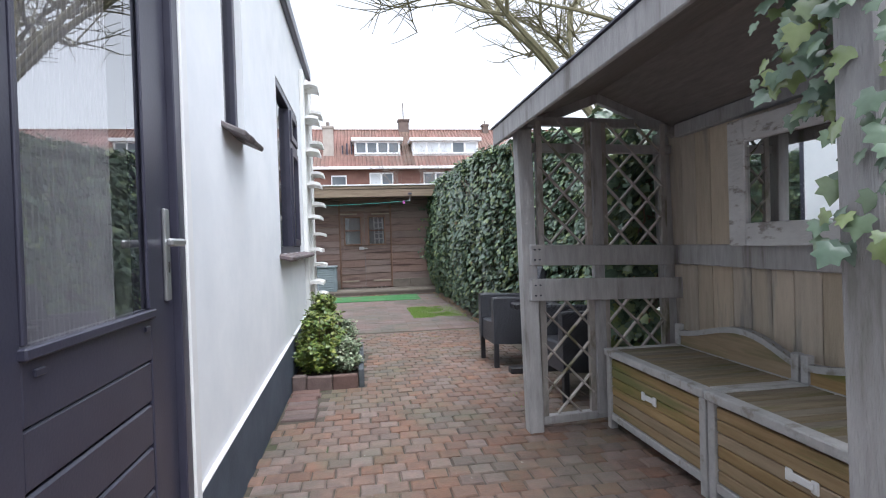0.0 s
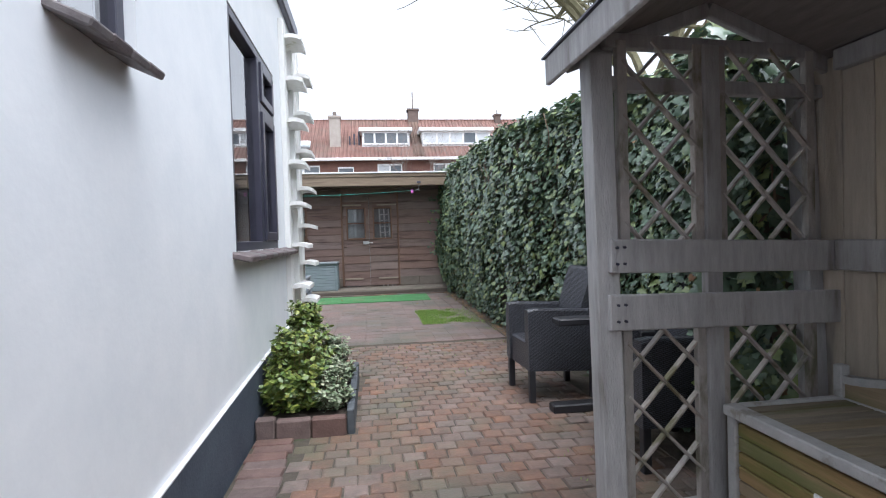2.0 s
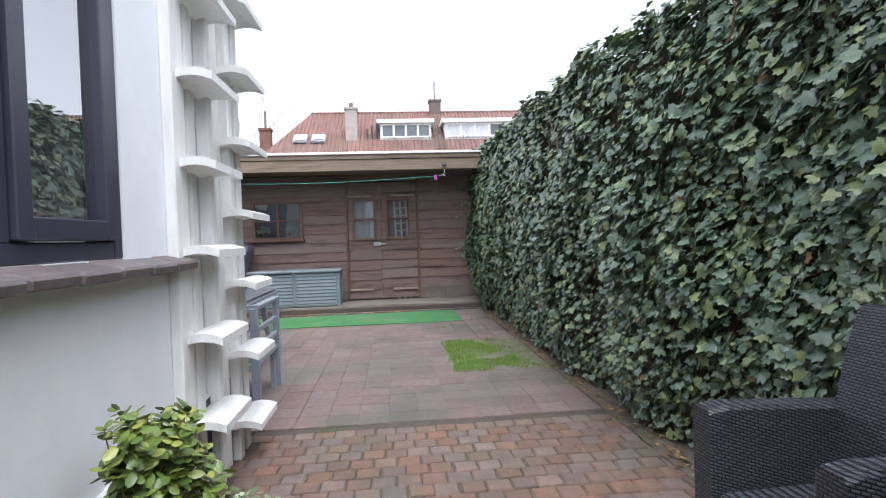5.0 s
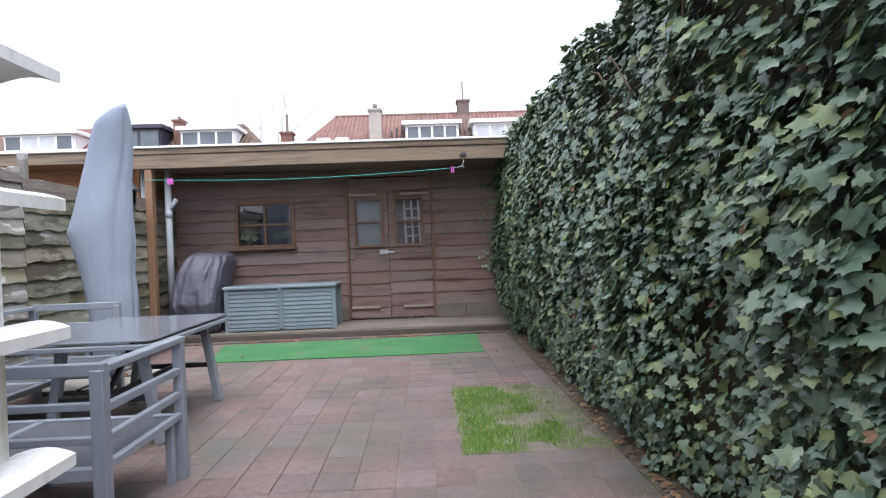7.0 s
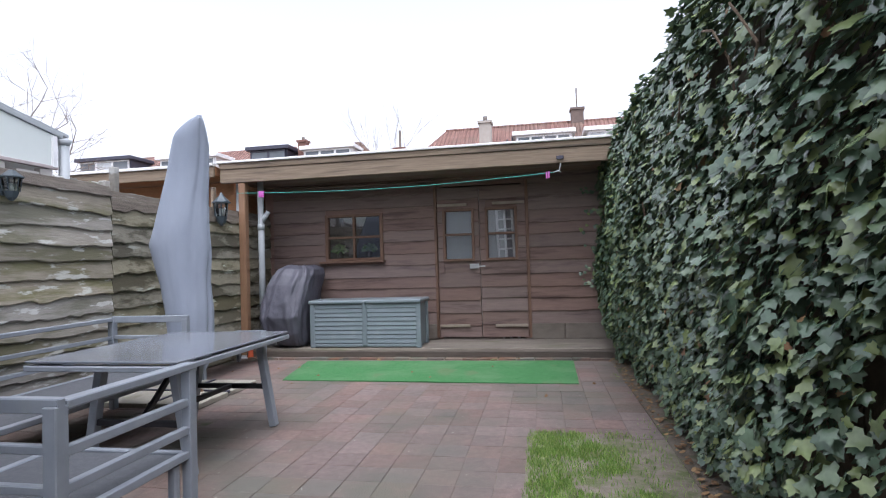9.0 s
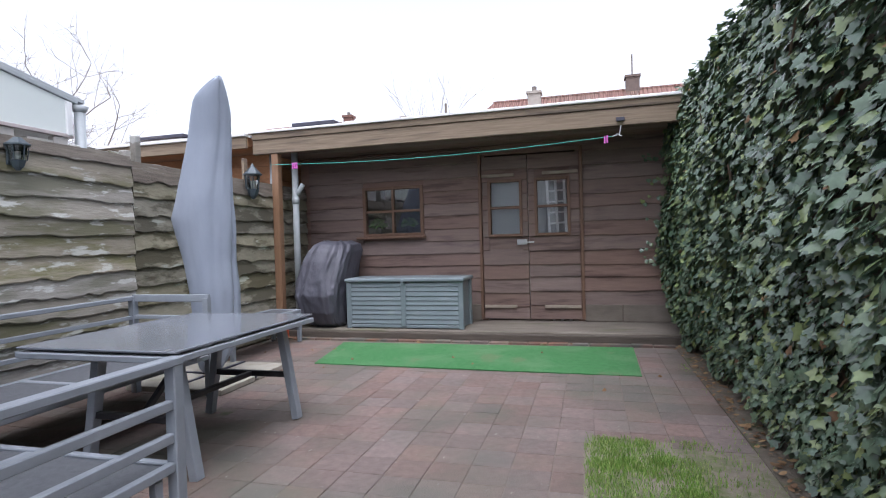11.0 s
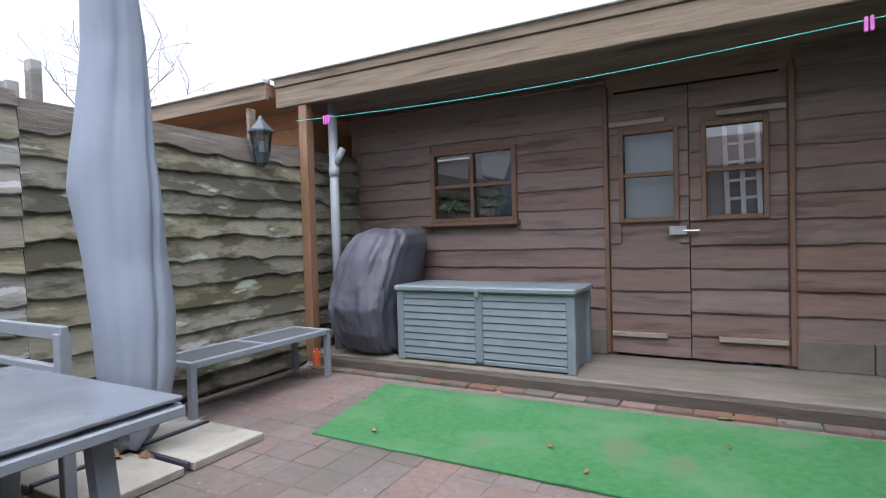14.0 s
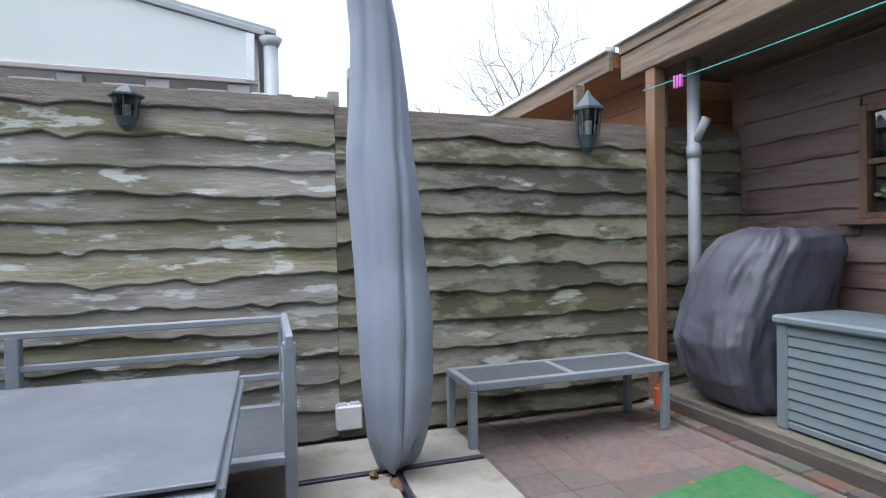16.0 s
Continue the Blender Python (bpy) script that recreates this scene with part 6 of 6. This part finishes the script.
def dormer(parent, x0, x1, y, z0, z1, yback, panes, wall_m, frame_m, curtain=(), over=0.18):
    h = B()
    box(h, x0, x1, y + 0.08, yback, z0 - 0.4, z1 - 0.22)
    d = part("dormer", h, wall_m, parent)
    h = B()
    box(h, x0 - over, x1 + over, y - 0.18, yback, z1 - 0.22, z1, 0.02)
    part("dormer_roof", h, wall_m, d)
    far_window(parent, x0 + 0.08, x1 - 0.08, y, z0, z1 - 0.23, panes, frame_m, curtain)


def chimney(parent, x0, x1, y0, y1, z0, z1, material, pole=0.0, pole_r=0.04):
    h = B()
    box(h, x0, x1, y0, y1, z0, z1, 0.02)
    box(h, x0 - 0.06, x1 + 0.06, y0 - 0.06, y1 + 0.06, z1 - 0.12, z1)
    c = part("chimney", h, material, parent)
    if pole:
        h = B()
        rod(h, ((x0 + x1) / 2, (y0 + y1) / 2, z1), ((x0 + x1) / 2, (y0 + y1) / 2, z1 + pole), pole_r, seg=8)
        part("flue", h, M_FARBARK, c)


M_CEMENT = mat("stained_cement", (0.32, 0.28, 0.25), (0.42, 0.38, 0.34), 1.5, 0.9, 0.2, 8)
row = thing("row_house", "brick row of houses with red pantile roofs and white dormers", "house")
h = B()
box(h, -6.2, 26, 33.7, 42, -0.03, 5.85)
part("wall", h, M_BRICK, row)
hip_roof(row, -6.5, 26.3, 33.4, 38.0, 42.6, 5.92, 9.12, 2.0, 2.0, M_PANTILE)
h = B()
rod(h, (-4.5, 38.0, 9.12), (24.3, 38.0, 9.12), 0.09, seg=8)
part("ridge", h, M_PANTILE, row)
h = B()
box(h, -6.5, 26.3, 33.25, 33.45, 5.78, 5.95, 0.02)
part("gutter", h, M_WHITEPAINT, row, "white gutter")
dormer(row, -0.2, 2.72, 34.6, 6.92, 7.95, 36.9, 4, M_WHITEPAINT, M_WHITEPAINT)
dormer(row, 3.5, 7.85, 34.6, 6.92, 7.95, 36.9, 5, M_WHITEPAINT, M_WHITEPAINT, (0, 1, 2, 4))
dormer(row, 10.2, 13.2, 34.6, 6.92, 7.95, 36.9, 4, M_WHITEPAINT, M_WHITEPAINT)
chimney(row, -2.15, -1.5, 34.7, 35.4, 6.4, 8.72, M_CEMENT, 0.3, 0.12)
chimney(row, 2.9, 3.6, 37.6, 38.3, 8.5, 9.85, M_CHIMNEY, 1.2)
chimney(row, 8.9, 9.3, 37.6, 38.1, 8.5, 9.5, M_CHIMNEY, 0.3)
for x0 in (-5.05, -4.05):
    h = B()
    vs = [(x0, 34.35, 6.67), (x0 + 0.75, 34.35, 6.67), (x0 + 0.75, 35.05, 7.16), (x0, 35.05, 7.16)]
    vs += [(a, b - 0.06, c + 0.09) for a, b, c in vs]
    sk = prism("skylight", vs, [(4, 5, 6, 7), (0, 1, 5, 4), (1, 2, 6, 5), (2, 3, 7, 6), (3, 0, 4, 7)], M_ZINC, row)
    vs = [(x0 + 0.1, 34.38, 6.85), (x0 + 0.65, 34.38, 6.85), (x0 + 0.65, 34.92, 7.23), (x0 + 0.1, 34.92, 7.23)]
    vs = [(a, b - 0.07, c + 0.005) for a, b, c in vs]
    prism("skylight_pane", vs, [(0, 1, 2, 3)], M_CURTAIN, sk)
for i in range(3):
    h = B()
    rod(h, (-0.95 + i * 0.28, 34.9, 6.9), (-0.95 + i * 0.28, 34.9, 7.5 + 0.15 * i), 0.05, seg=8)
    part("vent_pipe", h, M_DARKFRAME, row)
for x0, x1, n, zt in ((-4.6, -2.7, 2, 5.55), (-1.65, -0.72, 1, 5.45), (0.68, 2.15, 2, 5.6), (4.05, 5.6, 2, 5.6), (8, 9.6, 2, 5.6), (11, 12.6, 2, 5.6)):
    far_window(row, x0, x1, 33.66, 4.1, zt, n, M_WHITEPAINT, (0,) if n == 2 and x0 < 1 else ())
for x in (3.2,):
    h = B()
    vs = [(x - 0.3, 33.55, 6.06), (x + 0.3, 33.55, 6.06), (x + 0.3, 37.7, 8.95), (x - 0.3, 37.7, 8.95)]
    vs = [(a, b, c + 0.07) for a, b, c in vs] + vs
    prism("weathered_tiles", vs, [(0, 1, 2, 3), (4, 0, 3, 7), (1, 5, 6, 2), (4, 5, 1, 0)], M_PANTILE_D, row)

row2 = thing("row_house", "further row of houses with brown and red roofs", "house")
h = B()
box(h, -24, -8.2, 33.9, 42, -0.03, 5.9)
part("wall", h, M_BRICK, row2)
hip_roof(row2, -16.6, -7.4, 33.4, 37.0, 40.6, 5.92, 8.62, 5.0, 2.2, M_PANTILE_D)
hip_roof(row2, -30.0, -12.8, 33.5, 37.4, 41.0, 5.94, 8.72, 2.0, 1.2, M_PANTILE)
dormer(row2, -12.2, -9.3, 34.5, 6.75, 7.98, 36.4, 3, M_WHITEPAINT, M_WHITEPAINT)
dormer(row2, -15.4, -13.1, 34.3, 6.6, 8.1, 36.4, 2, M_DARKFRAME, M_DARKFRAME)
dormer(row2, -21.4, -17.7, 34.5, 6.9, 8.0, 36.4, 4, M_WHITEPAINT, M_WHITEPAINT, (1, 2))
dormer(row2, -27.0, -23.4, 34.5, 6.9, 8.2, 36.4, 3, M_DARKFRAME, M_WHITEPAINT, (1,))
chimney(row2, -12.85, -12.35, 35.2, 35.7, 6.8, 8.55, M_BRICK, 0.2, 0.1)
h = B()
box(h, -8.2, -6.3, 34.4, 40, -0.03, 6.3)
an = part("annex", h, M_BRICK, row2)
chimney(row2, -6.95, -6.35, 34.8, 35.4, 6.2, 7.62, M_BRICK, 1.0, 0.07)
row3 = thing("row_house", "brick houses that close the view behind the gardens", "house")
h = B()
box(h, -60, -14, -40, -30, -0.03, 6)
part("wall", h, M_BRICK, row3)
hip_roof(row3, -60.5, 40, -40.5, -35, -29.5, 6, 9, 3, 3, M_PANTILE)
h = B()
box(h, -13.9, 39.5, -40, -30, -0.03, 6)
part("wall", h, M_BRICK, row3)

# fence and wall that close the passage behind the start
h = B()
box(h, 2.42, 2.46, -4, 3.4, -0.03, 1.85)
structure("wall_side", h, M_FENCE, "plain wooden fence behind the arbor", "fence")
h = B()
box(h, WX, 2.46, -4.1, -4.0, -0.03, 2.2)
structure("wall_end", h, M_BRICK, "brick wall closing the passage", "wall")

# ---- grass patch, litter ----
M_GRASS = leaf_mat("grass_blade", (0.10, 0.20, 0.025), (0.17, 0.32, 0.04), (0.32, 0.38, 0.12), 0.6)
rnd = random.Random(31)
vs, fs = [], []
tufts = [(rnd.uniform(0.8, 1.5), rnd.uniform(8.25, 9.5)) for i in range(60)]


def blade(x, y, hgt, w, z=0.0):
    a = rnd.uniform(0, 6.283)
    dx, dy = math.cos(a) * w, math.sin(a) * w
    lx, ly = rnd.uniform(-1, 1) * hgt * 0.7, rnd.uniform(-1, 1) * hgt * 0.7
    o = len(vs)
    vs.extend([(x - dx, y - dy, z - 0.01), (x + dx, y + dy, z - 0.01), (x + lx * 0.5 + dx * 0.6, y + ly * 0.5 + dy * 0.6, z + hgt * 0.6), (x + lx * 0.5 - dx * 0.6, y + ly * 0.5 - dy * 0.6, z + hgt * 0.6), (x + lx, y + ly, z + hgt)])
    fs.extend([(o, o + 1, o + 2, o + 3), (o + 3, o + 2, o + 4)])


for i in range(17000):
    tx, ty = tufts[rnd.randrange(60)] if rnd.random() < 0.5 else (0.78 + 0.82 * rnd.random() ** 1.25, rnd.uniform(8.2, 9.55))
    x, y = tx + rnd.gauss(0, 0.035), ty + rnd.gauss(0, 0.035)
    if 0.77 + 0.03 * noise.noise((y * 6, 2, 2)) < x < 1.62 and 8.2 + 0.03 * noise.noise((x * 7, 1, 4)) < y < 9.54:
        bare = noise.noise((x * 3, y * 2.2, 8))
        if bare + 0.14 * max(0.0, x - 1.2) > 0.10 and rnd.random() < 0.86:
            continue
        blade(x, y, rnd.uniform(0.008, 0.034), 0.0022)
gr = pydata("grass_patch", vs, fs, M_GRASS)
tagged(gr, "patchy green grass in a gap of the paving", "grass", kind="stuff")
h = B()
box(h, 0.765, 1.64, 8.215, 9.53, -0.04, -0.001)
structure("bare_soil", h, mat("sandy_soil", (0.15, 0.128, 0.10), (0.235, 0.205, 0.165), 12, 0.95, 0.6, 90, stain=(0.11, 0.13, 0.05), stain_scale=5, stain_at=0.48), "sandy soil in a gap of the paving", "soil")
h = B()
box(h, 1.60, 1.95, 3.3, 12.2, -0.05, 0.004)
structure("hedge_strip", h, mat("litter_covered_soil", (0.10, 0.083, 0.064), (0.165, 0.14, 0.11), 14, 0.95, 0.7, 80, stain=(0.08, 0.09, 0.04), stain_scale=4, stain_at=0.55), "brown earth strip under the hedge", "soil")
vs, fs = [], []
for i in range(900):
    x, y = (rnd.choice((0.2, 0.56, 0.8, 1.04)) + rnd.uniform(-0.3, 0.3), rnd.uniform(3.5, 7.0)) if rnd.random() < 0.35 else (1.56 + rnd.gauss(0, 0.03), rnd.uniform(6.8, 12.0))
    if noise.noise((x * 2, y * 2, 50)) > 0.1:
        blade(x, y, rnd.uniform(0.006, 0.022), 0.0022)
tagged(pydata("joint_weeds", vs, fs, M_GRASS), "small green weeds in the paving joints", "weeds", kind="stuff")
lv = []
for i in range(420):
    lv.append(((1.60 + abs(rnd.gauss(0, 0.07)), rnd.uniform(6.0, 12.1), 0.012 + rnd.random() * 0.01), (rnd.uniform(-0.5, 0.3), rnd.uniform(-0.4, 0.4), 1), (rnd.uniform(-1, 1), rnd.uniform(-1, 1), 0), rnd.uniform(0.02, 0.05)))
for i in range(40):
    lv.append(((-2.75 + rnd.random() * 0.4, 11.85 + rnd.random() * 0.3, 0.012 + rnd.random() * 0.02), (0.2, 0.2, 1), (rnd.uniform(-1, 1), rnd.uniform(-1, 1), 0), rnd.uniform(0.02, 0.055)))
lt = foliage("leaf_litter", lv, M_DEAD, None, OVAL)
tagged(lt, "dry brown leaf litter under the hedge", "litter", kind="stuff")
for x, y, s in ((-1.80, 11.55, 0.06), (-0.45, 11.3, 0.045), (0.35, 11.6, 0.04), (-1.05, 12.05, 0.06), (-0.2, 11.1, 0.04), (0.62, 12.1, 0.05), (-1.35, 11.1, 0.05), (-2.02, 11.5, 0.035), (0.9, 10.5, 0.05),
                (1.3, 10.9, 0.05), (-2.17, 10.28, 0.09), (-2.22, 10.22, 0.08), (-2.45, 11.35, 0.03), (-1.5, 10.8, 0.035)):
    v, f = leaf_rows(OVAL, (0, 0, 0), (rnd.uniform(-0.3, 0.3), rnd.uniform(-0.3, 0.3), 1), (rnd.uniform(-1, 1), rnd.uniform(-1, 1), 0), s, 0.3)
    ob = pydata("fallen_leaf", [tuple(q) for q in v], f, M_DEAD)
    ob.location = (x, y, 0.062 if y < 10.3 and x < -2 else (0.022 if -1.8 < x < 1.18 and 10.95 < y < 11.95 else 0.01))
    tagged(ob, "withered brown leaf lying on the ground", "leaf", "fallen leaves")
# dandelion at the step
lv = []
for k in range(14):
    an = k * 2.4
    lv.append(((0.32, 12.12, 0.01), (0, 0, 1), (math.cos(an), math.sin(an), 0.9), 0.04 + 0.015 * (k % 2)))
dn = foliage("rosette", lv, M_EUON, None, OVAL)
tagged(dn, "small green weed growing at the step", "weed", kind="stuff")


# ---- paving ----
M_JOINT = mat("joint_sand", (0.055, 0.048, 0.038), (0.095, 0.082, 0.062), 18, 0.95, 0.4, 150, stain=(0.055, 0.072, 0.03), stain_scale=3, stain_at=0.55)
M_JOINT2 = mat("joint_grit", (0.15, 0.12, 0.10), (0.20, 0.165, 0.14), 18, 0.95, 0.4, 150, stain=(0.10, 0.11, 0.06), stain_scale=3, stain_at=0.58)
h = B()
box(h, -0.58, 2.4, -3.1, 7.06, -0.045, -0.011)
structure("joint_sand_1", h, M_JOINT, "sand in the joints of the cobbles", "sand")
h = B()
box(h, -2.9, 1.62, 7.06, 12.22, -0.045, -0.005)
structure("joint_sand_2", h, M_JOINT2, "sand in the joints of the pavers", "sand")

def block_mesh(name, sx, sy, seed, material, hgt=0.05, worn=0.006):
    """One paving block with a worn, chamfered top; its top at z = 0, middle at the origin."""
    r = random.Random(seed)
    vs = []
    for z, inset in ((-hgt, 0.0), (-worn * 1.3, 0.0), (0.0, worn)):
        for cx, cy in ((-1, -1), (1, -1), (1, 1), (-1, 1)):
            vs.append((cx * (sx / 2 - inset) + r.uniform(-1, 1) * worn * 0.5, cy * (sy / 2 - inset) + r.uniform(-1, 1) * worn * 0.5, z + r.uniform(-1, 1) * worn * 0.15))
    vs.append((0, 0, worn * 0.25))
    fs = []
    for k in (0, 4):
        for j in range(4):
            fs.append((k + j, k + (j + 1) % 4, k + 4 + (j + 1) % 4, k + 4 + j))
    fs += [(8, 9, 12), (9, 10, 12), (10, 11, 12), (11, 8, 12)]
    me = bpy.data.meshes.new(name)
    me.from_pydata(vs, [], fs)
    me.materials.append(material)
    return me


def pave(floor_name, label, px, py, x0, x1, y0, y1, bond, gap, worn, m_single, m_joined, skip, near, seed):
    r = random.Random(seed)
    fl = thing(floor_name, label, "paving", kind="structure")
    kinds = [block_mesh("cobble", px - gap, py - gap, seed + k, m_single, worn=worn) for k in range(8)]
    vs, fs = [], []
    rows = int((y1 - y0) / py)
    for j in range(rows):
        y = y0 + (j + 0.5) * py
        shift = (px * 0.5 if j % 2 else 0) * bond + r.uniform(-0.014, 0.014) * bond
        x = x0 + shift - px * 0.5
        while x < x1:
            if x > x0 - 0.01 and not skip(x, y):
                me = kinds[r.randrange(8)]
                at = (x + r.uniform(-1, 1) * gap * 0.35, y + r.uniform(-1, 1) * gap * 0.2, r.uniform(-0.004, 0.0015) * worn / 0.006 + 0.006 * noise.noise((x * 0.8, y * 0.8, 6)))
                rot = r.uniform(-1, 1) * 0.012
                if near(x, y):
                    ob = new("cobble", me)
                    ob.parent = fl
                    ob.location, ob.rotation_euler = at, (r.uniform(-1, 1) * 0.012, r.uniform(-1, 1) * 0.012, rot)
                else:
                    o = len(vs)
                    vs += [(v.co.x + at[0], v.co.y + at[1], v.co.z + at[2]) for v in me.vertices]
                    fs += [tuple(o + i for i in p.vertices) for p in me.polygons]
            x += px
    rest = pydata("cobbles", vs, fs, m_joined, fl)
    rest["kind"] = "stuff"
    return fl


pave("pavement_1", "worn red-brown cobble paving in running bond", 0.119, 0.112, -0.57, 2.3, -3.0, 7.06, 1.0, 0.0065, 0.006, M_COBBLE, M_COBBLE_J,
     lambda x, y: (x < 0.02 and 4.38 < y < 5.70) or (x < -0.30 and 3.66 < y < 4.40) or (x > 1.68 and y > 3.4), lambda x, y: -0.1 < x < 1.05 and 2.5 < y < 5.4, 40)
pave("pavement_2", "square pinkish-grey pavers laid in straight rows", 0.1955, 0.199, -2.9, 1.64, 7.06, 12.09, 0.0, 0.003, 0.002, M_PAVER, M_PAVER_J,
     lambda x, y: x > 0.74 and 8.2 < y < 9.5, lambda x, y: -0.7 < x < 1.64 and 7.0 < y < 10.9, 60)

edging = thing("pavement_3", "row of larger red edging bricks beside the house wall", "paving", kind="structure")
rnd = random.Random(77)
for i in range(7):
    me = block_mesh("brick", 0.215, 0.098, 80 + i, M_EDGE, worn=0.006)
    ob = new("brick", me)
    ob.parent = edging
    ob.location = (-0.455 + rnd.uniform(-0.012, 0.012), 3.72 + i * 0.104, 0.004 + rnd.uniform(0, 0.006))
    ob.rotation_euler = (0, 0, rnd.uniform(-0.04, 0.04))
